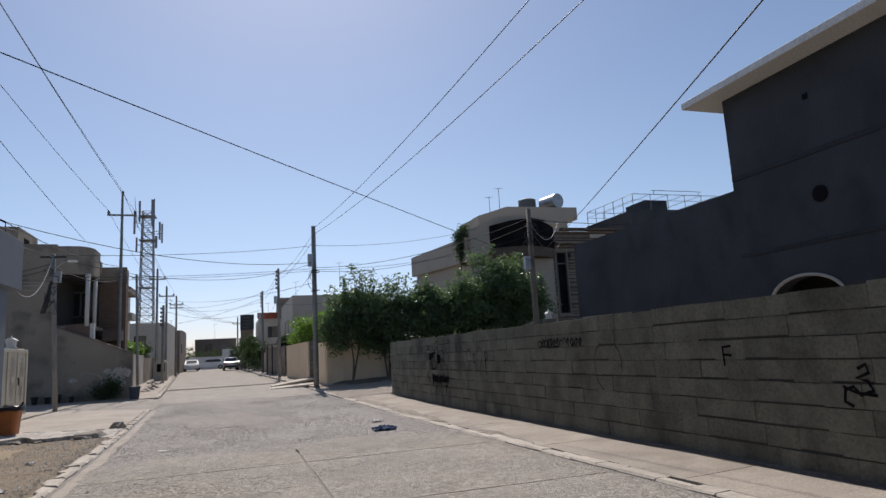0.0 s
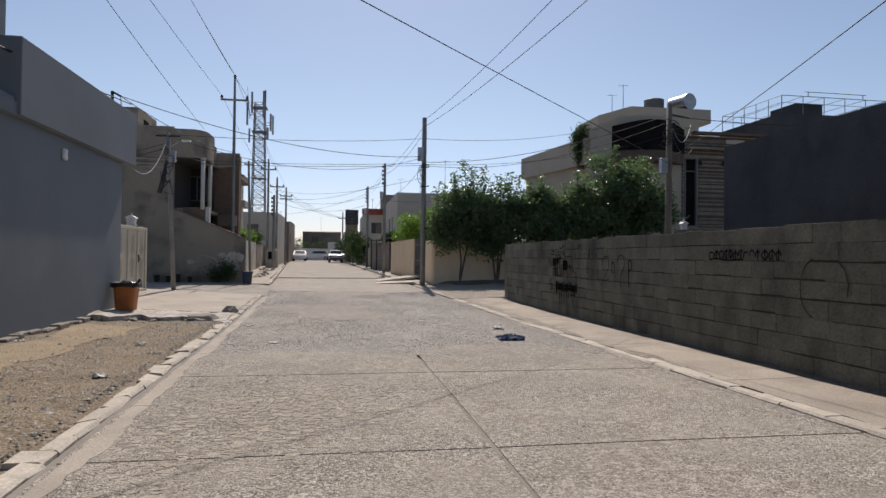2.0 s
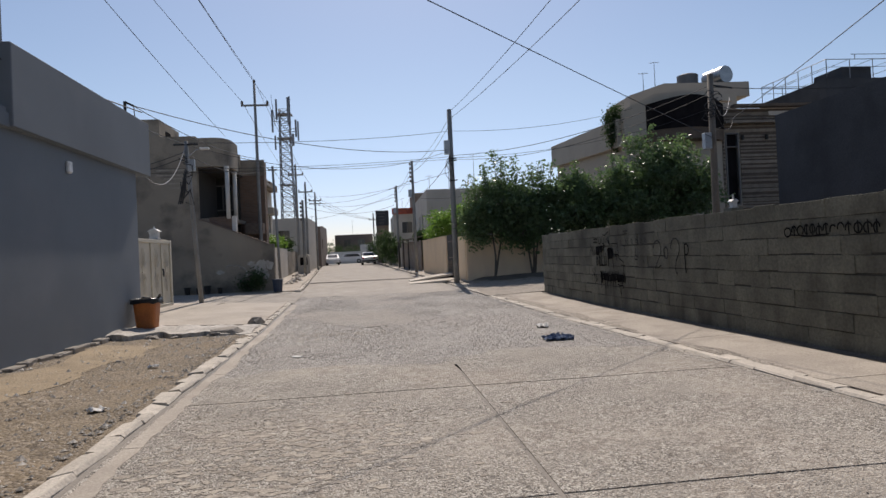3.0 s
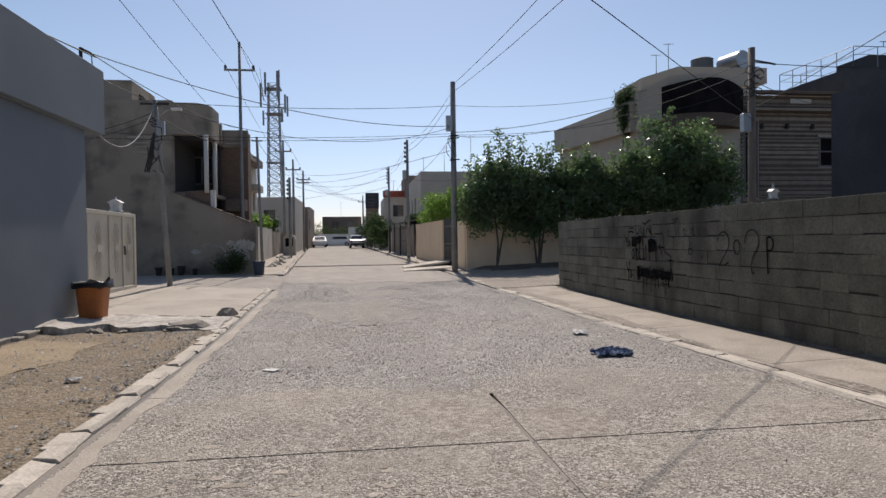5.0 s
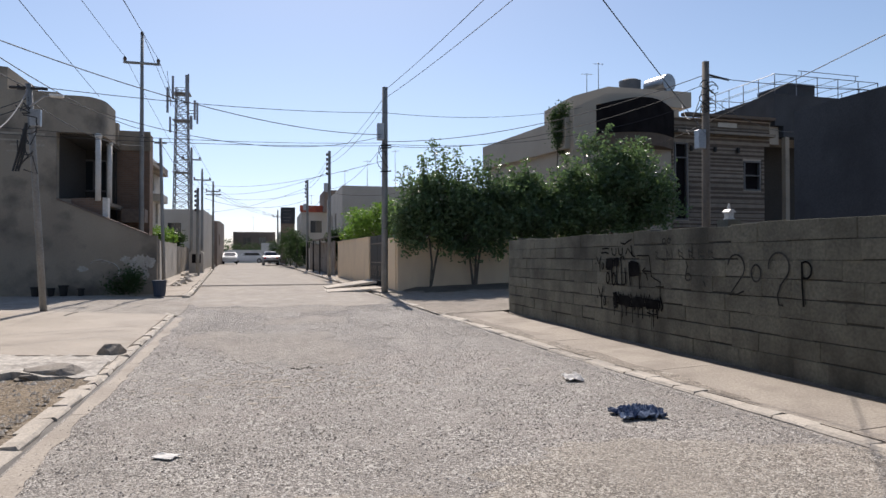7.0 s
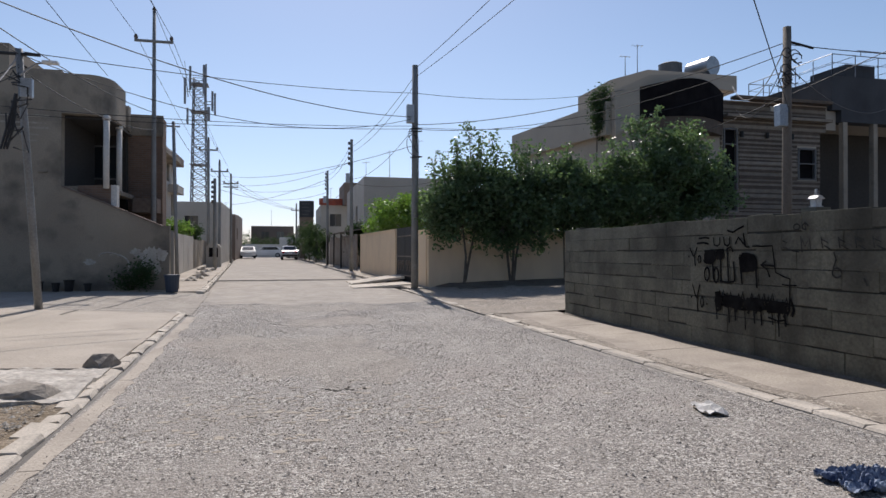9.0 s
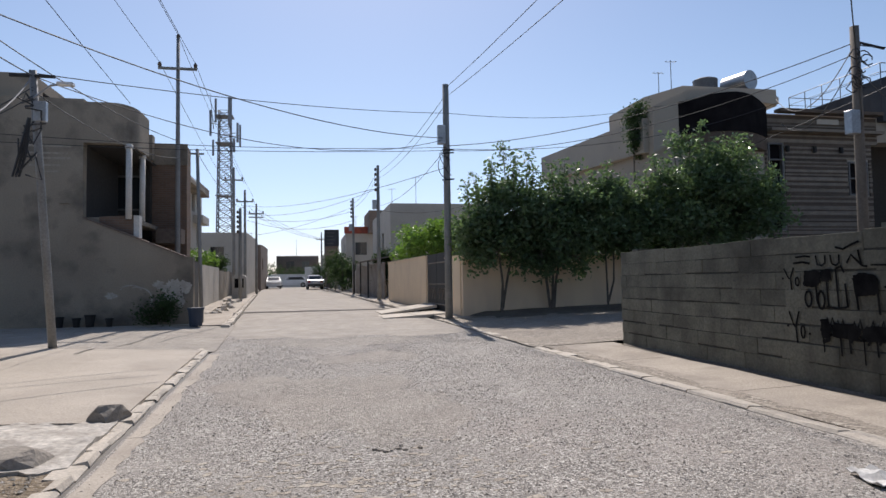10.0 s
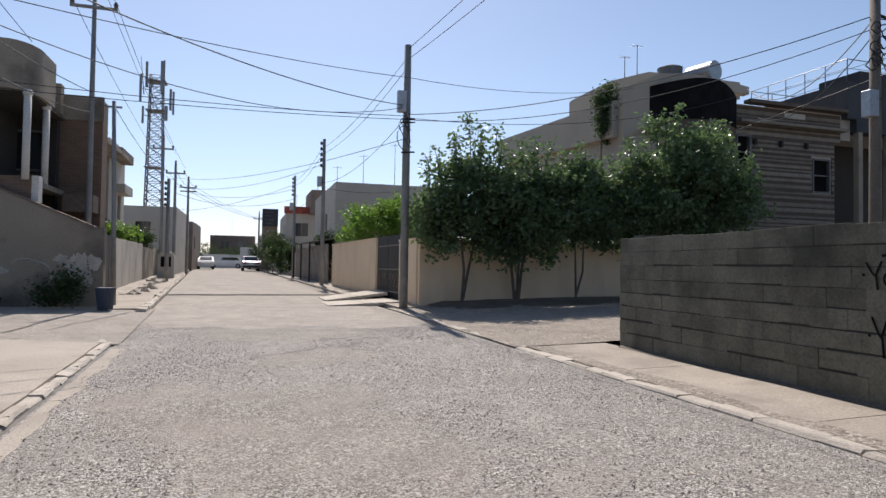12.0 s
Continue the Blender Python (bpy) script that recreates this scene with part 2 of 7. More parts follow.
M["tank"] = mat("tank_sheet_metal", (0.36, 0.37, 0.38), (0.27, 0.28, 0.29), rough=0.42, metal=0.9, big=2, fine=20, bump=0.05)
M["tank_dark"] = mat("dull_tank_sheet", (0.13, 0.135, 0.14), (0.10, 0.103, 0.107), rough=0.6, metal=0.3, big=2, fine=20, bump=0.05)
M["mast"] = mat("mast_steel", (0.22, 0.23, 0.25), rough=0.5, metal=0.4, fine=20, bump=0.0)
M["pole"] = mat("weathered_steel_pole", (0.28, 0.275, 0.26), (0.20, 0.196, 0.185), rough=0.65, metal=0.2, big=2, fine=30, bump=0.1)
M["pole_pale"] = mat("pale_steel_pole", (0.25, 0.25, 0.245), (0.19, 0.19, 0.185), rough=0.6, metal=0.2, big=2, fine=30, bump=0.1)
M["pole_brown"] = mat("weathered_wooden_pole", (0.20, 0.168, 0.135), (0.14, 0.117, 0.094), rough=0.85, big=2, fine=30, bump=0.3)
M["cable"] = mat("black_cable", (0.03, 0.03, 0.032), rough=0.6, fine=30, bump=0.0)
M["cable_pale"] = mat("pale_cable", (0.28, 0.27, 0.26), rough=0.6, fine=30, bump=0.0)
M["insulator"] = mat("brown_insulator", (0.10, 0.07, 0.05), rough=0.3, fine=20, bump=0.0)
M["gate"] = mat("cream_gate_paint", (0.62, 0.565, 0.45), (0.55, 0.50, 0.40), rough=0.55, big=1.5, fine=40, bump=0.1, grain=0.08,
                stain=(0.42, 0.36, 0.27), stain_scale=2.0, stain_amount=0.4)
M["white"] = mat("white_enamel", (0.78, 0.77, 0.74), rough=0.4, fine=20, bump=0.0)
M["orange"] = mat("orange_plastic", (0.42, 0.135, 0.03), (0.34, 0.105, 0.03), rough=0.5, big=3, fine=40, bump=0.1)
M["bag"] = mat("black_bin_bag", (0.012, 0.012, 0.013), rough=0.3, big=6, fine=25, bump=0.5)
M["blue_plastic"] = mat("blue_plastic", (0.035, 0.05, 0.08), rough=0.5, fine=30, bump=0.05)
M["rag"] = mat("blue_rag", (0.018, 0.042, 0.12), (0.36, 0.42, 0.52), rough=0.85, big=16, fine=80, bump=0.3)
M["paper"] = mat("white_litter", (0.70, 0.68, 0.64), rough=0.8, fine=30, bump=0.1)
M["spray"] = mat("black_spray_paint", (0.010, 0.010, 0.011), (0.024, 0.024, 0.024), rough=1.0, big=5, fine=50, bump=0.0, spec=0.0)
M["spray_grey"] = mat("thin_grey_spray_paint", (0.045, 0.045, 0.043), (0.08, 0.08, 0.075), rough=1.0, big=5, fine=50, bump=0.0, spec=0.0)
M["whitewash"] = mat("whitewash_smear", (0.47, 0.44, 0.39), (0.34, 0.31, 0.265), big=5, fine=20, bump=0.1)
M["bark"] = mat("grey_bark", (0.15, 0.125, 0.10), (0.10, 0.083, 0.066), big=4, fine=30, bump=0.5)
M["leaf"] = mat("dark_green_leaf", (0.078, 0.120, 0.060), (0.102, 0.148, 0.074), rough=0.3, big=1.2, fine=10, bump=0.0, island=0.6, spec=0.5)
M["leaf_light"] = mat("light_green_leaf", (0.115, 0.22, 0.045), (0.085, 0.17, 0.035), rough=0.45, big=1.2, fine=10, bump=0.0, island=0.4)


M["leaf_far"] = mat("far_green_leaf", (0.05, 0.085, 0.03), (0.035, 0.06, 0.022), rough=0.6, big=1.2, fine=10, bump=0.0, island=0.4)
M["strip_a"] = mat("brown_stone_strip", (0.115, 0.087, 0.066), (0.085, 0.065, 0.05), big=3, fine=40, bump=0.4, var=0.15)
M["strip_b"] = mat("pale_stone_strip", (0.25, 0.21, 0.165), (0.19, 0.16, 0.128), big=3, fine=40, bump=0.4, var=0.12)
M["car_silver"] = mat("silver_car_paint", (0.42, 0.42, 0.43), rough=0.3, metal=0.5, fine=20, bump=0.0, grain=0.03)
M["car_white"] = mat("white_car_paint", (0.78, 0.78, 0.77), rough=0.3, fine=20, bump=0.0, grain=0.03)
M["tyre"] = mat("tyre_rubber", (0.02, 0.02, 0.02), rough=0.85, fine=30, bump=0.1)
M["tail_light"] = mat("red_tail_light", (0.35, 0.02, 0.015), rough=0.25, fine=20, bump=0.0)
M["orange_sign"] = mat("orange_red_signboard", (0.40, 0.085, 0.04), (0.25, 0.05, 0.03), rough=0.6, big=2, fine=10, bump=0.0)
M["brown_wall"] = mat("brown_brick_house", (0.22, 0.17, 0.135), (0.17, 0.13, 0.105), big=0.6, fine=8, bump=0.2)
M["rust"] = mat("rusty_sheet", (0.17, 0.13, 0.10), (0.25, 0.22, 0.19), rough=0.7, big=2, fine=12, bump=0.2)

for leaf_name, glow in (("leaf", (0.18, 0.285, 0.10)), ("leaf_light", (0.22, 0.38, 0.05)), ("leaf_far", (0.05, 0.095, 0.022))):
    nt = M[leaf_name].node_tree
    bs = nt.nodes["Principled BSDF"]
    tr = nt.nodes.new("ShaderNodeBsdfTranslucent")
    tr.inputs[0].default_value = (*glow, 1)
    ms = nt.nodes.new("ShaderNodeMixShader")
    ms.inputs[0].default_value = 0.38
    out = nt.nodes["Material Output"]
    nt.links.new(bs.outputs[0], ms.inputs[1])
    nt.links.new(tr.outputs[0], ms.inputs[2])
    nt.links.new(ms.outputs[0], out.inputs[0])

glass = bpy.data.materials.new("window_glass")
glass.use_nodes = True
gb = glass.node_tree.nodes["Principled BSDF"]
gb.inputs["Base Color"].default_value = (0.03, 0.035, 0.04, 1)
gb.inputs["Roughness"].default_value = 0.08
gb.inputs["Specular IOR Level"].default_value = 0.7
M["glass"] = glass


def brick_material(name, a, b, mortar, bw=0.25, bh=0.075):
    m = mat(name, a, b, big=0.7, fine=30, bump=0)
    nt = m.node_tree
    n, l = nt.nodes, nt.links
    bs = n["Principled BSDF"]
    geo = n.new("ShaderNodeNewGeometry")
    sep = n.new("ShaderNodeSeparateXYZ")
    l.new(geo.outputs["Position"], sep.inputs[0])
    add = n.new("ShaderNodeMath")
    l.new(sep.outputs[0], add.inputs[0])
    l.new(sep.outputs[1], add.inputs[1])
    com = n.new("ShaderNodeCombineXYZ")
    l.new(add.outputs[0], com.inputs[0])
    l.new(sep.outputs[2], com.inputs[1])
    t = n.new("ShaderNodeTexBrick")
    l.new(com.outputs[0], t.inputs["Vector"])
    t.inputs["Scale"].default_value = 1.0
    t.inputs["Brick Width"].default_value, t.inputs["Row Height"].default_value = bw, bh
    t.inputs["Mortar Size"].default_value = 0.008
    for k, c in (("Color1", a), ("Color2", b), ("Mortar", mortar)):
        t.inputs[k].default_value = (*c, 1)
    l.new(t.outputs["Color"], bs.inputs["Base Color"])
    bp = n.new("ShaderNodeBump")
    bp.invert = True
    bp.inputs["Strength"].default_value, bp.inputs["Distance"].default_value = 0.6, 0.01
    l.new(t.outputs["Fac"], bp.inputs["Height"])
    l.new(bp.outputs[0], bs.inputs["Normal"])
    return m


M["brick"] = brick_material("red_brown_brick", (0.19, 0.12, 0.085), (0.15, 0.097, 0.07), (0.17, 0.145, 0.12))


# ---- building helpers ----
def gz(y):
    """Height of the road along the street: a shallow dip at y = 16."""
    if y < 16:
        return 0.006 * (16 - max(y, -20))
    if y < 30:
        return 0.006 * (y - 16)
    return 0.084 + 0.0095 * (min(y, 92) - 30)


def kl(y):
    """Inner edge of the kerb by the grey house."""
    if y < 24:
        return -1.32 - 0.0375 * (y - 8)
    return -1.92 - 0.058 * (y - 24)


def kr(y):
    """Inner edge of the kerb by the block wall."""
    if y < 30:
        return 4.6 - 0.028 * (y - 5)
    return 3.9 - 0.05 * (y - 30)


def thing(name, loc=(0, 0, 0), label="", category="", group="", kind=""):
    ob = new(name)
    ob.empty_display_size = 0.2
    ob.location = loc
    return tagged(ob, label, category, group, kind)


def part(name, bm, material, parent=None, label="", smooth=False):
    """Links a bmesh, given in world coordinates, as one mesh object."""
    me = bpy.data.meshes.new(name)
    bmesh.ops.recalc_face_normals(bm, faces=bm.faces)
    bm.to_mesh(me)
    bm.free()
    if smooth:
        for p in me.polygons:
            p.use_smooth = True
    me.materials.append(M[material] if isinstance(material, str) else material)
    ob = new(name, me)
    if parent is not None:
        ob.parent = parent
        o = parent
        off = Vector((0, 0, 0))
        while o is not None:
            off += Vector(o.location)
            o = o.parent
        ob.location = -off
    return tagged(ob, label)


def box(bm, x0, x1, y0, y1, z0, z1, bevel=0.0):
    vs = [bm.verts.new((x, y, z)) for x in (x0, x1) for y in (y0, y1) for z in (z0, z1)]
    fs = [bm.faces.new([vs[i] for i in q]) for q in ((0, 1, 3, 2), (4, 6, 7, 5), (0, 4, 5, 1), (2, 3, 7, 6), (0, 2, 6, 4), (1, 5, 7, 3))]
    if bevel:
        es = {e for f in fs for e in f.edges}
        bmesh.ops.bevel(bm, geom=list(es), offset=bevel, segments=1, affect='EDGES')
    return vs


def boxpart(name, dims, material, parent=None, label="", bevel=0.0):
    bm = bmesh.new()
    box(bm, *dims, bevel=bevel)
    return part(name, bm, material, parent, label)


def prism(bm, pts, axis, a, b):
    """Extrudes a polygon along an axis: 'y' takes (x, z) points, 'x' takes (y, z), 'z' takes (x, y)."""
    def at(p, v):
        return {'y': (p[0], v, p[1]), 'x': (v, p[0], p[1]), 'z': (p[0], p[1], v)}[axis]
    lo = [bm.verts.new(at(p, a)) for p in pts]
    hi = [bm.verts.new(at(p, b)) for p in pts]
    bm.faces.new(lo)
    bm.faces.new(hi[::-1])
    for i in range(len(pts)):
        j = (i + 1) % len(pts)
        bm.faces.new((lo[i], lo[j], hi[j], hi[i]))


def tube(bm, pts, r0, r1=None, n=8, cap=True):
    """A round bar along points, tapered from r0 to r1."""
    r1 = r0 if r1 is None else r1
    pts = [Vector(p) for p in pts]
    rings = []
    for i, p in enumerate(pts):
        d = (pts[min(i + 1, len(pts) - 1)] - pts[max(i - 1, 0)]).normalized()
        up = Vector((0, 0, 1)) if abs(d.z) < 0.9 else Vector((1, 0, 0))
        u = d.cross(up).normalized()
        v = d.cross(u)
        r = r0 + (r1 - r0) * i / max(1, len(pts) - 1)
        rings.append([bm.verts.new(p + (u * math.cos(a) + v * math.sin(a)) * r) for a in (2 * math.pi * k / n for k in range(n))])
    for a, b in zip(rings, rings[1:]):
        for k in range(n):
            bm.faces.new((a[k], a[(k + 1) % n], b[(k + 1) % n], b[k]))
    if cap:
        bm.faces.new(rings[0])
        bm.faces.new(rings[-1][::-1])


def wall_panel(bm, axis, at, thick, u0, u1, z0, z1, holes=()):
    """An upright wall on plane axis = at, reaching thick behind it, with holes (u0, u1, z0, z1) right through it."""
    us = sorted({u0, u1, *[h[0] for h in holes], *[h[1] for h in holes]})
    zs = sorted({z0, z1, *[h[2] for h in holes], *[h[3] for h in holes]})
    for a, b in zip(us, us[1:]):
        run = None
        for c, d in zip(zs, zs[1:]):
            solid = not any(h[0] < (a + b) / 2 < h[1] and h[2] < (c + d) / 2 < h[3] for h in holes)
            if solid and run is None:
                run = c
            if run is not None and (not solid or d == zs[-1]):
                top = d if solid else c
                if axis == 'y':
                    box(bm, a, b, at, at + thick, run, top)
                else:
                    box(bm, at, at + thick, a, b, run, top)
                run = None
    bmesh.ops.remove_doubles(bm, verts=bm.verts, dist=0.0005)


def sheet(name, material, x_of, xs, ys, z_of, thick=0.0, parent=None, label=""):
    """Ground sheet: columns xs (0 to 1) between the edges x_of(y), rows ys, height z_of(x, y); with thick, closed downwards."""
    bm = bmesh.new()
    grid = []
    for y in ys:
        a, b = x_of(y)
        grid.append([bm.verts.new((a + (b - a) * u, y, z_of(a + (b - a) * u, y))) for u in xs])
    for r, s in zip(grid, grid[1:]):
        for i in range(len(xs) - 1):
            bm.faces.new((r[i], r[i + 1], s[i + 1], s[i]))
    if thick:
        ed = [e for e in bm.edges if e.is_boundary]
        geo = bmesh.ops.extrude_edge_only(bm, edges=ed)["geom"]
        for v in geo:
            if isinstance(v, bmesh.types.BMVert):
                v.co.z -= thick
    return part(name, bm, material, parent, label, smooth=False)


def steps(a, b, d):
    k = max(1, round((b - a) / d))
    return [a + (b - a) * i / k for i in range(k + 1)]


def wob(x, y, s, a):
    return noise.noise(Vector((x * s, y * s, 3.7))) * a


# ---- ground, road, pavements ----
def far_ground():
    bm = bmesh.new()
    ys = [-900, -200, -60, -20, -5, 5, 16, 22, 30, 45, 60, 75, 92, 130, 250, 2500]
    xs = [-2500, -200, -40, 0, 40, 200, 2500]
    g = [[bm.verts.new((x, y, gz(y) - 0.12)) for x in xs] for y in ys]
    for r, s in zip(g, g[1:]):
        for i in range(len(xs) - 1):
            bm.faces.new((r[i], r[i + 1], s[i + 1], s[i]))
    tagged(part("ground", bm, "ground"), "dusty bare ground of the neighbourhood", "ground", kind="structure")


far_ground()
U = [i / 12 for i in range(13)]
road = sheet("road", "joint", lambda y: (kl(y), kr(y)), U, steps(-14, 101, 0.5), lambda x, y: gz(y) + (wob(x, y, 0.8, 0.006) - 0.006 if y < 11.0 else -0.03))
tagged(road, "worn concrete street with exposed aggregate and joints", "road", kind="structure")


def slab(x_of, y0, y1, material, d=0.5, amp=0.006, lift=0.0):
    sheet("slab", material, x_of, U, steps(y0, y1, d), lambda x, y: gz(y) + lift + wob(x, y, 0.8, amp), 0.03, road)


JX = 1.6
for y0, y1 in ((-14, 3.845), (3.865, 6.715), (6.737, 9.695), (9.717, 11.10)):
    slab(lambda y: (kl(y) + 0.06 + wob(3.0, y, 2.5, 0.018), JX - 0.017), y0, y1, "road_smooth", 0.25)
    slab(lambda y: (JX + 0.017, kr(y)), y0, y1, "road_smooth")
slab(lambda y: (kl(y) + 0.06 + wob(3.0, y, 2.5, 0.018), kr(y)), 11.10, 27.0, "road_rough", 0.25, 0.006)
slab(lambda y: (kl(y) + 0.05, kr(y)), 27.0, 37.0, "road_far", 0.8, 0.012)
slab(lambda y: (kl(y), kr(y)), 37.25, 101.0, "road_far", 2.0, 0.01)
# a shallow ridge across the street
sheet("ridge", "road_far", lambda y: (kl(y), kr(y)), U, [37.0, 37.06, 37.15, 37.25], lambda x, y: gz(y) + (0.05 if 37.03 < y < 37.2 else 0.0) + wob(x, y, 1.5, 0.01), 0.03, road)


def patch(name, cx, cy, rx, ry, seed, material="road_patch", amp=0.006):
    """A thin repair with a ragged outline, skimmed over the road."""
    bm = bmesh.new()
    n, rings = 120, 6
    rows = []
    for r in range(rings + 1):
        row = []
        for k in range(n):
            a = 2 * math.pi * k / n
            e = Vector((math.cos(a), math.sin(a), seed))
            s = (1 + 0.45 * noise.noise(e * 1.2) + 0.28 * noise.noise(e * 3.1) + 0.16 * noise.noise(e * 8)) * r / rings
            x, y = cx + rx * s * math.cos(a), cy + ry * s * math.sin(a)
            row.append(bm.verts.new((x, y, gz(y) + wob(x, y, 0.8, amp) + (0.005 if r < rings else 0.0005))))
        rows.append(row)
    for p, q in zip(rows, rows[1:]):
        for k in range(n):
            bm.faces.new((p[k], p[(k + 1) % n], q[(k + 1) % n], q[k]))
    bmesh.ops.remove_doubles(bm, verts=bm.verts, dist=0.0001)
    part(name, bm, material, road)


patch("repair_patch", 0.35, 18.0, 1.15, 1.9, 4)
patch("repair_patch", -0.75, 19.2, 0.45, 1.2, 9)
patch("repair_patch", 0.6, 24.9, 1.6, 1.3, 6)
patch("repair_patch", 1.0, 21.9, 1.0, 0.7, 11)
patch("repair_patch", 2.9, 11.3, 1.3, 0.7, 13, "road_smooth")
patch("repair_patch", 0.2, 11.0, 1.4, 0.5, 15, "road_smooth")

for k, (x, y) in enumerate(((-1.0, 26.7), (0.3, 26.2), (1.5, 26.8), (2.7, 26.3), (3.4, 26.8))):
    patch("repair_patch", x, y, 0.9, 0.75, 40 + k, "road_far")


# wet gutter line along the kerb by the grey house
gut = sheet("gutter", "gutter", lambda y: (kl(y) - 0.03, kl(y) + 0.075 + wob(1.0, y, 1.7, 0.02)), [0, 0.5, 1], steps(-4, 24, 0.5), lambda x, y: gz(y) - 0.018)
tagged(gut, "narrow damp gutter between kerb and concrete road", "gutter", kind="structure")

# smooth cement strip along the gutter
for y0, y1 in zip((-4.0, 2.2, 5.1, 8.3, 11.4, 14.0, 16.9, 19.6), (2.2, 5.1, 8.3, 11.4, 14.0, 16.9, 19.6, 23.2)):
    sheet("gutter_strip", "forecourt", lambda y: (kl(y) + 0.085 + wob(1.0, y, 1.7, 0.02), kl(y) + 0.23 + wob(5.0, y, 1.1, 0.09) + wob(7.0, y, 6.0, 0.06)), [0, 0.25, 0.5, 0.75, 1],
          steps(y0 + 0.006, y1 - 0.006, 0.15), lambda x, y: gz(y) + wob(x, y, 0.8, 0.006) + 0.004 - 0.03 * max(0.0, x - kl(y) - 0.2) * 0.5, 0.02, road)

# dirt verge in front of the grey house
verge = sheet("dirt_verge", "dirt", lambda y: (-4.42, kl(y) - 0.12), [i / 18 for i in range(19)], steps(-14, 16.0, 0.3),
              lambda x, y: gz(y) + (0.02 if x < kl(y) - 0.3 else 0.004) + 0.05 * max(0.0, (-3.4 - x)) + wob(x, y, 1.6, 0.035) + wob(x, y, 6.0, 0.012))
tagged(verge, "dry stony dirt verge beside the kerb", "verge", kind="structure")

track = sheet("dirt_verge", "sand", lambda y: (-4.1 + wob(1.0, y, 0.8, 0.25) + wob(6.0, y, 4.0, 0.08), -3.05 + wob(3.0, y, 0.9, 0.35) + wob(8.0, y, 4.0, 0.12)), [i / 8 for i in range(9)], steps(1.0, 15.0, 0.2),
              lambda x, y: gz(y) + 0.026 + 0.05 * max(0.0, (-3.4 - x)) + wob(x, y, 1.6, 0.035) + wob(x, y, 6.0, 0.005))
tagged(track, "pale sandy track worn along the dirt verge", "verge", kind="structure")


def pebbles(name, label, n, region, seed, smin=0.012, smax=0.045, material="pebble"):
    rng = random.Random(seed)
    bm = bmesh.new()
    for _ in range(n):
        x, y, z = region(rng)
        s = smin + (smax - smin) * rng.random() ** 3
        vs = []
        for dx, dy, dz in ((1, 0, 0), (-0.4, 0.9, 0), (-0.7, -0.7, 0), (0.2, 0.1, 0.7), (0.5, -0.8, 0.1)):
            a = rng.uniform(0.7, 1.2) * s
            vs.append(bm.verts.new((x + dx * a, y + dy * a, z + dz * a)))
        for f in ((0, 1, 3), (1, 2, 3), (2, 4, 3), (4, 0, 3)):
            bm.faces.new([vs[i] for i in f])
    tagged(part(name, bm, material), label, "pebbles", kind="stuff")


def verge_point(rng):
    y = rng.uniform(2, 15.9)
    a, b = -4.35, kl(y) - 0.25
    x = a + (b - a) * (1 - rng.random() ** 1.5)
    return x, y, gz(y) + 0.02 + 0.05 * max(0.0, (-3.4 - x)) + wob(x, y, 1.6, 0.035) + wob(x, y, 6.0, 0.012) - 0.004


pebbles("verge_pebbles", "loose pebbles and stones on the dirt verge", 6500, verge_point, 3, 0.008, 0.032)

pebbles("pale_stones", "pale broken stones scattered on the dirt verge", 1000, verge_point, 12, 0.010, 0.05, "lime")


def road_point(rng):
    y = rng.uniform(8, 26)
    x = rng.uniform(kl(y) + 0.2, kr(y) - 0.1)
    return x, y, gz(y) + wob(x, y, 0.8, 0.006) - 0.002


pebbles("road_grit", "loose grit lying on the concrete road", 3000, road_point, 8, 0.004, 0.016)


def bare_aggregate(name, label, n, y0, y1, seed, smin, smax):
    """Domed pebbles set in the road, thinner over the repairs."""
    rng = np.random.default_rng(seed)
    y = rng.uniform(y0, y1, n)
    x = np.array([kl(v) + 0.14 + (kr(v) - kl(v) - 0.2) * u for v, u in zip(y, rng.uniform(0, 1, n))])
    dense = np.array([0.5 + noise.noise(Vector((a * 0.9, b * 0.6, 5.0))) * 0.9 + noise.noise(Vector((a * 3, b * 2.4, 9.0))) * 0.4 for a, b in zip(x, y)])
    keep = rng.uniform(0, 1, n) < np.clip(dense + 0.15, 0.12, 1)
    x, y = x[keep], y[keep]
    n = len(x)
    z = np.array([gz(b) + wob(a, b, 0.8, 0.006) for a, b in zip(x, y)])
    s = smin + (smax - smin) * rng.uniform(0, 1, n) ** 2.5
    turn = rng.uniform(0, 6.28, n)
    v = np.zeros((n, 7, 3))
    for k in range(5):
        r = s * rng.uniform(0.7, 1.15, n)
        v[:, k, 0] = x + r * np.cos(turn + k * 1.2566)
        v[:, k, 1] = y + r * np.sin(turn + k * 1.2566)
        v[:, k, 2] = z - 0.003
    for k in (5, 6):
        v[:, k, 0] = x + s * 0.3 * np.cos(turn + k * 3.1)
        v[:, k, 1] = y + s * 0.3 * np.sin(turn + k * 3.1)
        v[:, k, 2] = z + s * rng.uniform(0.2, 0.5, n)
    i = np.arange(n)[:, None] * 7
    tri = np.array([(0, 1, 5), (1, 2, 5), (2, 6, 5), (2, 3, 6), (3, 4, 6), (4, 0, 6), (0, 5, 6)])
    f = (i[:, :, None] + tri[None]).reshape(-1, 3)
    me = bpy.data.meshes.new(name)
    me.from_pydata(v.reshape(-1, 3).tolist(), [], f.tolist())
    me.materials.append(M["road_pebble"])
    tagged(new(name, me), label, "pebbles", kind="stuff")


bare_aggregate("bare_pebbles", "pebbles of bare aggregate set in the worn concrete road", 90000, 11.1, 27.0, 31, 0.006, 0.021)
bare_aggregate("bare_pebbles", "fine pebbles standing out of the near concrete slabs", 30000, 3.0, 11.1, 32, 0.004, 0.012)


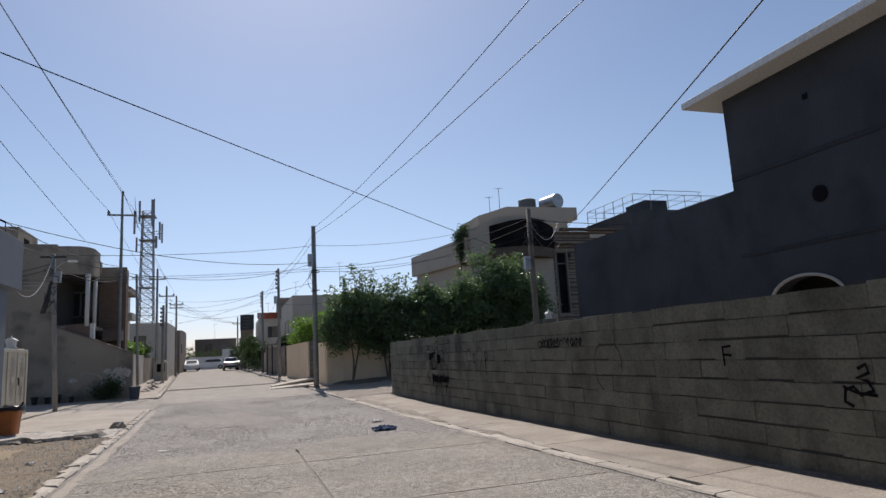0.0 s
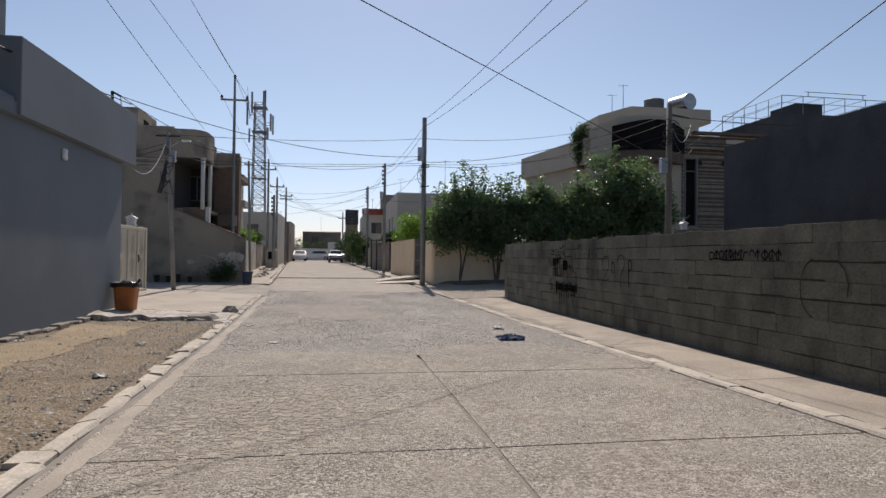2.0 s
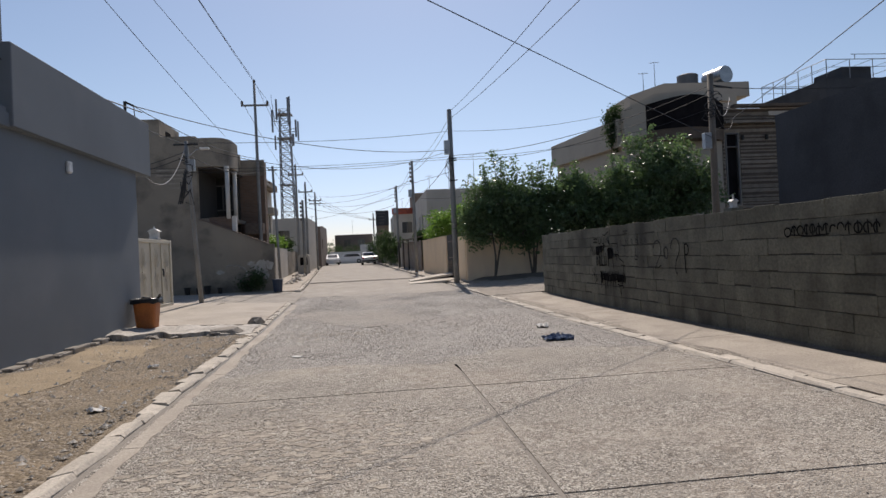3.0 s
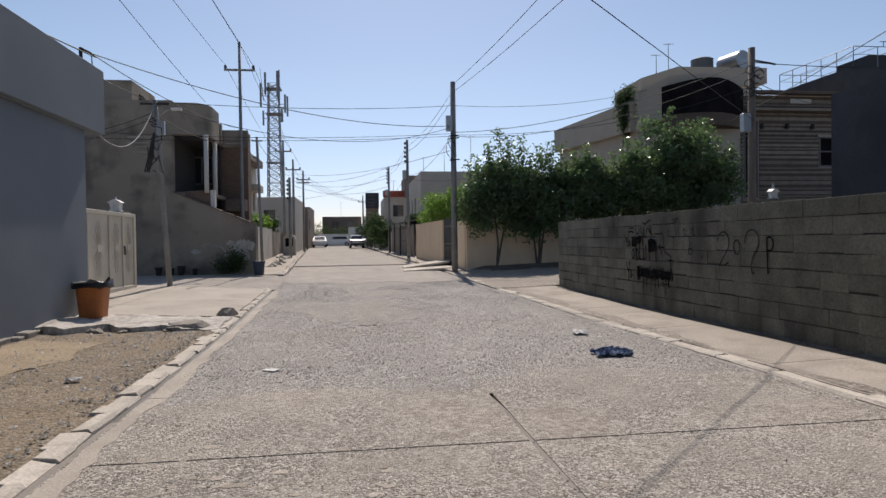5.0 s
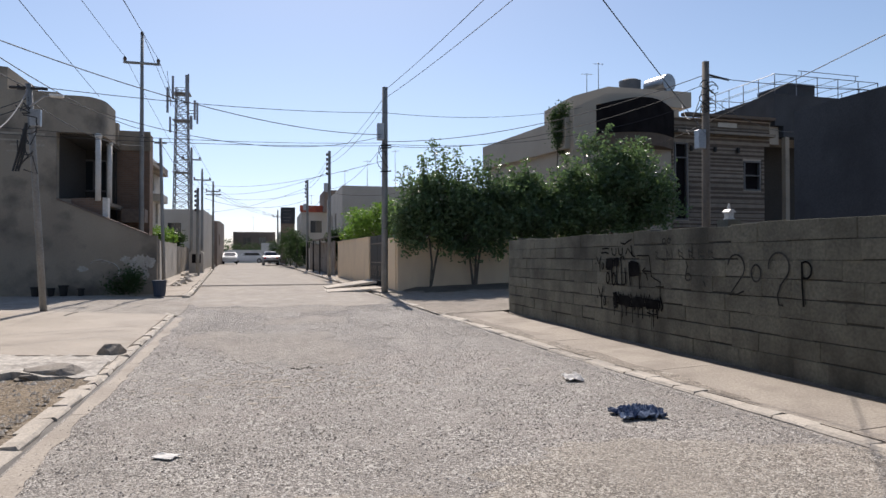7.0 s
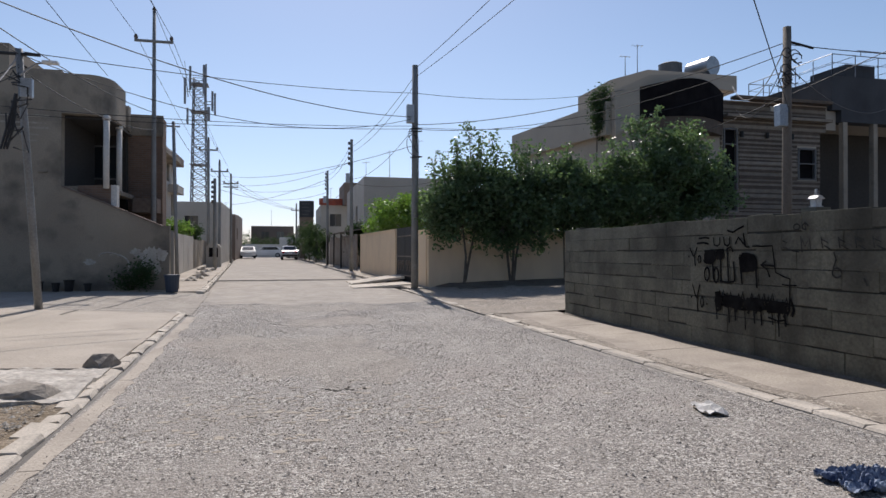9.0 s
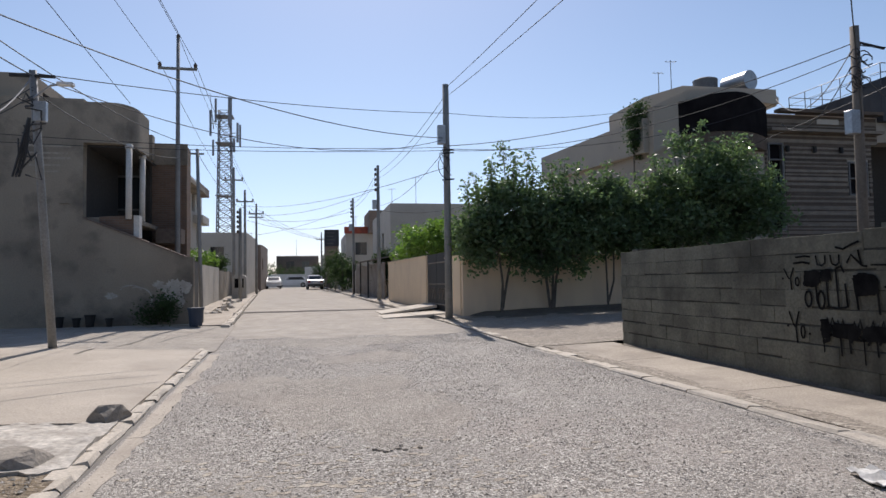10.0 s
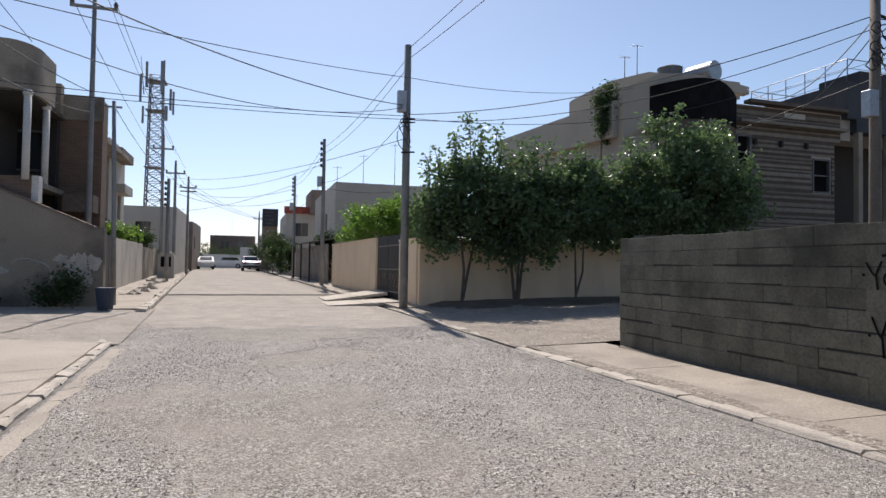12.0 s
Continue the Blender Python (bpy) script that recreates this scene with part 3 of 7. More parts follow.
def flakes(name, label, n, cx, cy, sx, sy, seed):
    """Thin ragged plates of old cement skin still clinging to the slab."""
    rng = random.Random(seed)
    bm = bmesh.new()
    for _ in range(n):
        x, y = rng.gauss(cx, sx), rng.gauss(cy, sy)
        if x < kl(y) + 0.3 or abs(x - JX) < 0.1:
            continue
        rad = 0.006 + 0.035 * rng.random() ** 3
        z = gz(y) + wob(x, y, 0.8, 0.006)
        k = rng.randint(7, 11)
        ring = [(x + rad * rng.uniform(0.45, 1.3) * math.cos(6.283 * i / k) * 1.4, y + rad * rng.uniform(0.45, 1.2) * math.sin(6.283 * i / k)) for i in range(k)]
        top = [bm.verts.new((p, q, z + rng.uniform(0.001, 0.004))) for p, q in ring]
        low = [bm.verts.new((p, q, z - 0.004)) for p, q in ring]
        bm.faces.new(top)
        for i in range(k):
            bm.faces.new((low[i], low[(i + 1) % k], top[(i + 1) % k], top[i]))
    tagged(part(name, bm, "flake"), label, "concrete flakes", kind="stuff")


flakes("cement_flakes", "thin pale flakes of scaled cement skin on the road", 1500, 0.0, 8.0, 0.6, 0.7, 61)
flakes("cement_flakes", "thin pale flakes of scaled cement skin beside the gutter", 900, -0.6, 6.2, 0.4, 1.4, 62)
flakes("cement_flakes", "thin cement flakes on the rough road", 500, 0.3, 15.2, 0.9, 0.6, 63)

# right pavement: concrete bays up to the block wall
pave = sheet("pavement", "side_dirt", lambda y: (kr(y) + 0.2, 5.74), [0, 1], steps(-14, 22.2, 1.0), lambda x, y: gz(y) + 0.03)
tagged(pave, "beige concrete pavement along the block wall", "pavement", kind="structure")
bays = [-14, -8, -3, 0.2, 3.1, 5.9, 8.7, 11.6, 14.4, 17.2, 19.9, 22.2]
for a, b in zip(bays, bays[1:]):
    sheet("paving_bay", "pavement", lambda y: (kr(y) + 0.175 + wob(2.0, y, 2.2, 0.03), 5.735), [i / 4 for i in range(5)], steps(a + 0.008, b - 0.008, 0.25),
          lambda x, y: gz(y) + 0.026 + 0.03 * (x - 4.6) + wob(x, y, 1.1, 0.01), 0.04, pave)
# dark strip laid on the pavement to deepen the wall's cast shadow
foot_shade = sheet("wall_foot_dirt", "soil", lambda y: (5.63 + wob(9.0, y, 1.3, 0.05) + wob(3.0, y, 6.0, 0.03), 5.75), [0, 0.4, 1], steps(-6, 21.7, 0.15),
                  lambda x, y: gz(y) + 0.030 + 0.03 * (x - 4.6) + wob(x, y, 1.1, 0.01) + 0.25 * max(0.0, x - 5.67))
tagged(foot_shade, "dark soil-coloured strip deepening the shadow along the block wall foot", "dirt", kind="structure")

# side street by the salmon wall
side = sheet("side_street", "side_dirt", lambda y: (kr(y) - 0.01, 34), [0, 0.03, 0.06, 0.1, 0.15, 0.2, 0.25, 0.3, 0.4, 0.6, 1], steps(22.2, 30.6, 0.5),
             lambda x, y: gz(y) + 0.03 + 0.028 * (x - 4.0) * min(1, 10 / max(x, 1)) + max(0.0, min(0.14, (y - 28.9) * 0.16)) * min(1, max(0, (x - 4.7) * 1.2)) + wob(x, y, 0.9, 0.02))
tagged(side, "rough dusty side street beside the salmon wall", "road", kind="structure")

# soil strip whose dark colour stands in for tree and wall shade
bed = sheet("planting_bed", "soil", lambda y: (5.0 + 0.7 * max(0, 29.9 - y) + wob(2.0, y, 2.0, 0.3), 16.4), [i / 24 for i in range(25)], steps(28.5, 30.6, 0.15),
            lambda x, y: gz(y) + 0.045 + 0.028 * (x - 4.0) * min(1, 10 / max(x, 1)) + max(0.0, min(0.14, (y - 28.9) * 0.16)) * min(1, max(0, (x - 4.7) * 1.2)) + wob(x, y, 0.9, 0.02) + wob(x, y, 3.0, 0.02) - max(0.0, (29.7 - y) * 0.022))
tagged(bed, "bare soil strip below the trees, coloured dark for their shade", "soil", kind="structure")

# forecourt slab before the cream gate
court = sheet("forecourt", "forecourt", lambda y: (-5.6, kl(y) - 0.13), [i / 14 for i in range(15)], steps(17.4, 23.6, 0.4),
              lambda x, y: gz(y) + 0.04 + 0.05 * (-1.8 - x) + wob(x, y, 0.7, 0.02), 0.14)
tagged(court, "pale concrete forecourt in front of the gate", "forecourt", kind="structure")
apron = sheet("apron", "lime", lambda y: (-4.6, kl(y) - 0.12), [i / 40 for i in range(41)], steps(16.0, 17.45, 0.12),
              lambda x, y: gz(y) + 0.045 + 0.052 * (-1.8 - x) + wob(x, y, 2.2, 0.05) + wob(x, y, 9.0, 0.02), 0.15)
for v in apron.data.vertices:
    v.co.y += (wob(v.co.x, 0.0, 1.6, 0.5) + wob(v.co.x, 4.0, 6.0, 0.16)) * max(0.0, 1 - (v.co.y - 15.9) / 1.4)
tagged(apron, "whitened broken concrete apron edging the forecourt", "apron", kind="structure")
left_side = sheet("side_street", "side_pale", lambda y: (-30, kl(y) + 0.12), [0, 0.5, 0.75, 0.85, 0.9, 0.95, 1], steps(23.6, 30.7, 0.6),
                  lambda x, y: gz(y) + 0.02 + 0.022 * min(4, (-1.9 - x)) + wob(x, y, 0.9, 0.02))
tagged(left_side, "rough concrete side street beside the plastered house", "road", kind="structure")

for y0, y1, a, b in ((22.77, 26.7, -3.99, -3.70), (25.5, 29.5, -3.30, -2.6)):
    c = sheet("open_joint", "gutter", lambda y: (a + (b - a) * (y - y0) / (y1 - y0) + wob(2.0, y, 1.5, 0.06), a + 0.05 + (b - a) * (y - y0) / (y1 - y0) + wob(2.0, y, 1.5, 0.06) + wob(4.0, y, 4.0, 0.03)),
              [0, 1], steps(y0, y1, 0.2), lambda x, y: gz(y) + (0.05 + 0.05 * (-1.8 - x) + wob(x, y, 0.7, 0.02) if y < 23.6 else 0.026 + 0.022 * min(4, (-1.9 - x)) + wob(x, y, 0.9, 0.02)))
    tagged(c, "dark open joint across the concrete side street", "joint", kind="structure")


def kerbs(side_name, line, out, y0, y1, label, seed, h=0.075, rough=1.0, long=(0.24, 0.48)):
    """Kerb of single worn stones along a line; out is the side on which it lies."""
    rng = random.Random(seed)
    k = tagged(thing(side_name), label, "kerb", kind="structure")
    y = y0
    while y < y1:
        ln = rng.uniform(*long)
        w = 0.20 + rng.uniform(-0.06, 0.05)
        a, b = line(y + 0.003), line(y + ln - 0.004)
        dz = rng.uniform(-0.014, 0.008) * rough
        tilt = rng.uniform(-0.012, 0.012) * rough
        bm = bmesh.new()
        vs = []
        for yy, xx in ((y + 0.003, a), (y + ln - 0.004, b)):
            off = rng.uniform(-0.022, 0.016) * rough
            prof = ((0, -0.06), (0.004, h - 0.022 + dz), (0.028, h + dz + tilt), (w - 0.02, h + dz - tilt), (w, h - 0.03 + dz), (w, -0.06))
            vs.append([bm.verts.new((xx + out * (p + off), yy + rng.uniform(-0.016, 0.016), gz(yy) + q + rng.uniform(-0.005, 0.005))) for p, q in prof])
        n = len(vs[0])
        for i in range(n):
            bm.faces.new((vs[0][i], vs[0][(i + 1) % n], vs[1][(i + 1) % n], vs[1][i]))
        bm.faces.new(vs[0])
        bm.faces.new(vs[1][::-1])
        part("kerb_stone", bm, "kerb", k)
        y += ln
    return k


kerbs("kerb", kl, -1, -3.0, 23.9, "worn whitish concrete kerb stones beside the dirt", 21, 0.026)
kerbs("kerb", kr, 1, -2.0, 30.2, "worn pale concrete kerb stones along the pavement", 22, 0.032, 0.55, (0.3, 0.62))
kerbs("kerb", kl, -1, 29.6, 62, "low broken kerb stones farther down the street", 23, 0.11)
kerbs("kerb", kr, 1, 33.5, 62, "low broken kerb stones before the far houses", 24, 0.11)
for nm, xo, lab in (("pavement", lambda y: (kl(y) - 2.6, kl(y) - 0.2), "broken concrete pavement before the far walls"),
                    ("pavement", lambda y: (kr(y) + 0.2, kr(y) + 2.2), "narrow concrete pavement before the far fences")):
    p = sheet(nm, "pavement", xo, [0, 0.25, 0.5, 0.75, 1], steps(30.2, 92, 1.2), lambda x, y: gz(y) + 0.09 + wob(x, y, 0.9, 0.035), 0.2)
    tagged(p, lab, "pavement", kind="structure")


# ---- grey house behind the dirt verge ----
def grey_house():
    h = thing("house", (-7, 2, 0), "blue-grey rendered house with an overhanging parapet", "house")
    bm = bmesh.new()
    wall_panel(bm, 'x', -4.7, 0.38, -14, 17.65, -0.05, 3.45)
    wall_panel(bm, 'y', 17.35, 0.3, -12, -4.7, -0.05, 3.45)
    wall_panel(bm, 'y', -14, 0.3, -12, -4.7, -0.05, 3.45)
    part("wall", bm, "grey_paint", h)
    boxpart("roof_slab", (-12, -4.25, -14, 18.2, 3.42, 3.62), "grey_paint", h)
    bm = bmesh.new()
    box(bm, -4.62, -4.20, 12.75, 18.25, 3.43, 4.62, 0.012)
    box(bm, -12, -4.622, 17.95, 18.25, 3.62, 4.62, 0.012)
    part("parapet", bm, "grey_paint", h)
    bm = bmesh.new()
    box(bm, -4.55, -4.27, -14, 10.95, 3.16, 3.40, 0.01)
    box(bm, -4.60, -4.275, 10.97, 12.74, 3.40, 3.70, 0.01)
    part("ledge", bm, "grey_paint", h)
    bm = bmesh.new()
    box(bm, -12, -5.6, -14, 15.2, 3.6, 7.85)
    part("upper_storey", bm, "grey_paint", h)
    boxpart("eave", (-12.2, -5.0, -14, 15.9, 7.86, 8.02), "white_slab", h, "white overhanging roof edge", 0.01)
    # rubble footing along the wall
    rng = random.Random(5)
    foot = thing("footing", (-4.4, 9, 0.1), "rough cement footing stones along the grey wall", "footing", kind="structure")
    y = 2.0
    while y < 15.8:
        ln = rng.uniform(0.15, 0.5)
        w = rng.uniform(0.05, 0.16)
        z = gz(y) + 0.09
        boxpart("stone", (-4.33, -4.31 + w, y, y + ln - 0.02, z - 0.1, z + rng.uniform(0.0, 0.07)), "stone", foot, "", 0.015)
        y += ln
    bm = bmesh.new()
    box(bm, -4.325, -4.26, 14.48, 14.62, 3.02, 3.22, 0.02)
    part("wall_lamp", bm, "white", h, "small white wall lamp")
    bm = bmesh.new()
    tube(bm, [(-4.33, 11.77, 2.98), (-4.29, 11.77, 2.98)], 0.06, n=10)
    part("vent_pipe", bm, "frame_dark", h, "dark vent hole")
    bm = bmesh.new()
    box(bm, -4.285, -4.262, 16.75, 16.80, 3.72, 4.02)
    part("bracket", bm, "white", h)


grey_house()


def cream_gate():
    g = thing("gate", (-5.1, 21.2, 0.15), "cream painted sheet metal gate, closed, with a ring handle", "gate")
    y0, y1, z0, z1 = 18.6, 22.95, 0.22, 2.16
    x = -5.28
    leaf = boxpart("leaf", (x - 0.04, x, y0 + 0.06, y1 - 0.06, z0 + 0.03, z1 - 0.04), "gate", g)
    bm = bmesh.new()
    for a, b in ((y0, y0 + 0.09), (y1 - 0.12, y1)):
        box(bm, x - 0.06, x + 0.045, a, b, z0 - 0.12, z1, 0.01)
    box(bm, x - 0.05, x + 0.04, y0 + 0.09, y1 - 0.12, z1 - 0.10, z1 - 0.002, 0.01)
    box(bm, x - 0.05, x + 0.04, y0 + 0.09, y1 - 0.12, z0, z0 + 0.12, 0.01)
    for yy in (20.05, 21.25, 22.1):
        box(bm, x + 0.001, x + 0.035, yy - 0.04, yy + 0.04, z0 + 0.12, z1 - 0.10, 0.008)
    part("frame", bm, "gate", g)
    # pressed sunburst ribs
    for cy in (20.65, 21.68, 22.5):
        bm = bmesh.new()
        tube(bm, [(x + 0.004, cy, 1.3), (x + 0.02, cy, 1.3)], 0.09, n=12)
        for k in range(14):
            a = 2 * math.pi * k / 14
            p = Vector((x + 0.006, cy + 0.07 * math.cos(a), 1.3 + 0.08 * math.sin(a)))
            q = Vector((x + 0.006, cy + 0.27 * math.cos(a), 1.3 + 0.62 * math.sin(a)))
            tube(bm, [p, q], 0.012, 0.006, 4)
        part("pressed_ribs", bm, "gate", leaf)
    bm = bmesh.new()
    ring = [(x + 0.06, 22.1 + 0.035 * math.cos(a), 1.22 + 0.10 * math.sin(a)) for a in (k * 2 * math.pi / 14 for k in range(15))]
    tube(bm, ring, 0.010, n=6, cap=False)
    box(bm, x + 0.02, x + 0.06, 22.08, 22.12, 1.29, 1.34)
    part("handle", bm, "frame_dark", g, "dark iron ring handle")


cream_gate()


def gate_pillar():
    p = thing("gate_pillar", (-5.64, 22.7, 0.1), "plastered gate pillar with a white lantern", "pillar")
    boxpart("shaft", (-5.89, -5.36, 22.5, 22.9, 0.0, 2.14), "plaster", p, bevel=0.01)
    boxpart("cap", (-5.94, -5.35, 22.46, 22.94, 2.14, 2.20), "plaster", p, bevel=0.01)
    bm = bmesh.new()
    box(bm, -5.76, -5.50, 22.6, 22.86, 2.20, 2.26, 0.01)
    prism(bm, [(-5.73, 2.26), (-5.53, 2.26), (-5.50, 2.44), (-5.76, 2.44)], 'y', 22.62, 22.84)
    prism(bm, [(-5.80, 2.44), (-5.46, 2.44), (-5.59, 2.52), (-5.67, 2.52)], 'y', 22.58, 22.88)
    tube(bm, [(-5.63, 22.73, 2.52), (-5.63, 22.73, 2.60)], 0.03, 0.012)
    part("lantern", bm, "white", p, "white metal lantern")


gate_pillar()


def cable_post():
    p = thing("cable_post", (-5.5, 20.5, 0.1), "slim dark steel cable post behind the gate", "pole")
    bm = bmesh.new()
    tube(bm, [(-5.5, 20.5, 0.0), (-5.5, 20.5, 5.72)], 0.045, 0.04)
    part("shaft", bm, "frame_dark", p)
    bm = bmesh.new()
    tube(bm, [(-5.5, 20.5, 5.70), (-5.32, 20.6, 5.62)], 0.028, n=6)
    tube(bm, [(-5.32, 20.6, 5.62), (-5.30, 20.6, 5.25)], 0.012, n=4)
    part("hook", bm, "frame_dark", p)


cable_post()
# yard wall that closes the gap between house and gate
yard = boxpart("yard_wall", (-5.44, -5.30, 17.67, 18.6, 0.0, 2.1), "grey_paint")
tagged(yard, "short grey rendered yard wall beside the gate", "wall", kind="structure")


# ---- plastered house with the balcony ----
def plastered_house():
    h = thing("house", (-7, 33, 0), "unfinished cement-plastered two-storey house with a balcony", "house")
    Y = 30.6
    bm = bmesh.new()
    # front wall: full height part, then the sloping stair wall
    box(bm, -15, -6.40, Y, Y + 0.3, -0.05, 6.78)
    prism(bm, [(-6.40, -0.05), (-3.40, -0.05), (-3.40, 2.16), (-3.66, 2.16), (-6.40, 3.30)], 'y', Y, Y + 0.3)
    bmesh.ops.remove_doubles(bm, verts=bm.verts, dist=0.0005)
    part("front_wall", bm, "plaster", h)
    boxpart("side_wall", (-15, -14.7, Y + 0.3, 46, 0, 6.78), "plaster", h)
    # stair wall coping
    bm = bmesh.new()
    prism(bm, [(-3.62, 2.145), (-3.62, 2.19), (-6.38, 3.345), (-6.38, 3.30)], 'y', Y - 0.03, Y + 0.31)
    part("coping", bm, "brown_wall", h)
    # balcony: floor, roof band with rounded corner, parapet
    boxpart("balcony_floor", (-6.40, -5.14, Y + 0.31, 34.0, 3.22, 3.36), "plaster", h)
    bm = bmesh.new()
    arc = [(-6.40, Y)] + [(-5.68 + 0.58 * math.sin(a), Y + 0.9 - 0.9 * math.cos(a)) for a in (k * math.pi / 2 / 8 for k in range(9))] + [(-5.10, 32.6), (-5.38, 32.6)]
    inner = [(-5.38, Y + 1.0)] + [(-5.68 + 0.30 * math.sin(a), Y + 0.9 - 0.60 * math.cos(a)) for a in (k * math.pi / 2 / 8 for k in range(8, -1, -1))] + [(-6.40, Y + 0.28)]
    prism(bm, arc + inner, 'z', 5.50, 6.70)
    part("roof_band", bm, "plaster", h, "rounded cement roof band")
    boxpart("roof_slab", (-15, -5.42, Y + 0.62, 46, 6.1, 6.28), "plaster", h)
    # ceiling colour carries the shade under the balcony roof
    boxpart("balcony_ceiling", (-6.40, -5.20, Y + 0.3, 34.0, 5.44, 5.50), "shaded_inside", h)
    bm = bmesh.new()
    prism(bm, [(-6.05, 3.17), (-5.12, 2.79), (-5.12, 3.42), (-6.05, 3.38)], 'y', Y + 0.305, Y + 0.40)
    part("balcony_parapet", bm, "brick", h, "low unplastered brick parapet")
    boxpart("parapet_end", (-5.115, -4.96, Y + 0.31, Y + 0.62, 2.76, 3.42), "column_white", h, "white painted parapet end")
    for x, y in ((-5.22, 30.78), (-5.22, 32.3)):
        bm = bmesh.new()
        tube(bm, [(x, y, 3.3), (x, y, 5.52)], 0.085, n=14)
        tube(bm, [(x, y, 5.38), (x, y, 5.49)], 0.11, n=14)
        part("column", bm, "column_white", h, "round white balcony column", smooth=True)
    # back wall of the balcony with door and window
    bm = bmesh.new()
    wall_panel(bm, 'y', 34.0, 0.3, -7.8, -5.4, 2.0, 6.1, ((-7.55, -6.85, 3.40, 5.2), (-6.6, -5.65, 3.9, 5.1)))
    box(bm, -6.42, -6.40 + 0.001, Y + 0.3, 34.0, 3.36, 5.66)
    # balcony walls coloured near-black to hold the shade of the recess
    part("balcony_wall", bm, "shaded_inside", h)
    bm = bmesh.new()
    for a, b, c, d in ((-7.55, -6.85, 3.40, 5.2), (-6.6, -5.65, 3.9, 5.1)):
        for q in ((a, a + 0.06, c, d), (b - 0.06, b, c, d), (a, b, d - 0.06, d), (a, b, c, c + 0.06), ((a + b) / 2 - 0.03, (a + b) / 2 + 0.03, c, d)):
            box(bm, q[0], q[1], 33.96, 34.02, q[2], q[3])
    part("window_frame", bm, "frame_grey", h, "grey window and door frames")
    boxpart("pane", (-7.5, -5.7, 34.12, 34.14, 3.45, 5.1), "glass", h)
    # recessed brick wing
    bm = bmesh.new()
    box(bm, -6.1, -4.25, 34.3, 34.6, -0.05, 6.22)
    box(bm, -4.55, -4.25, 34.6, 35.0, -0.05, 6.22)
    part("brick_wing", bm, "brick", h, "bare brick wing")
    bm = bmesh.new()
    box(bm, -5.55, -4.22, 34.24, 34.30, 5.55, 6.30)
    box(bm, -5.75, -5.3, 33.9, 34.24, 5.65, 6.52)
    part("ring_beam", bm, "plaster", h)
    bm = bmesh.new()
    box(bm, -5.1, -4.3, 33.6, 34.28, 2.75, 3.25)
    part("landing", bm, "brown_wall", h)
    boxpart("stair_room", (-9.3, -8.0, 31.2, 34, 6.28, 7.65), "plaster", h)
    # black sheet on the wall; the unlit window inside is only its colour
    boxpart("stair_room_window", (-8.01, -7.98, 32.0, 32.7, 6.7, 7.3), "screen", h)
    # repairs and sprayed marks on the plaster
    bm = bmesh.new()
    for k, (x, z, w, t) in enumerate(((-7.2, 5.35, 0.8, 0.07), (-7.25, 5.15, 0.75, 0.05), (-7.1, 5.0, 0.6, 0.06), (-7.3, 4.8, 0.5, 0.05), (-7.2, 4.62, 0.35, 0.05))):
        box(bm, x - w, x + w * 0.6, Y - 0.006, Y + 0.01, z, z + t)
    part("plaster_repair", bm, "streak", h, "rough horizontal plaster streaks")
    bm = bmesh.new()
    arcp = [(-4.95 + 0.42 * math.cos(a), Y - 0.004, 0.95 + 0.34 * math.sin(a)) for a in (k * math.pi / 10 * 0.75 - 0.5 for k in range(11))]
    tube(bm, arcp, 0.03, 0.018, 4)
    arcp = [(-5.1 + 0.28 * math.cos(a), Y - 0.004, 1.22 + 0.12 * math.sin(a)) for a in (k * math.pi / 8 for k in range(9))]
    tube(bm, arcp, 0.02, 0.02, 4)
    part("sprayed_mark", bm, "whitewash", h, "white sprayed curve")
    for cx, cz, sx, sz, sd in ((-4.0, 1.2, 0.28, 0.30, 4), (-3.62, 1.28, 0.16, 0.20, 7), (-4.35, 1.36, 0.14, 0.10, 9), (-3.75, 0.86, 0.12, 0.16, 12), (-5.62, 1.05, 0.14, 0.10, 15)):
        bm = bmesh.new()
        rim = []
        for k in range(48):
            a = 2 * math.pi * k / 48
            q = Vector((math.cos(a), math.sin(a), sd))
            w = 1 + 0.5 * noise.noise(q * 1.6) + 0.4 * noise.noise(q * 5)
            rim.append((cx + sx * w * math.cos(a), cz + sz * w * math.sin(a)))
        prism(bm, rim, 'y', Y - 0.004, Y + 0.01)
        part("whitewash", bm, "whitewash", h, "patch of peeling whitewash")
    boxpart("ledge", (-7.0, -6.75, Y - 0.05, Y + 0.01, 3.72, 3.76), "plaster", h)


plastered_house()


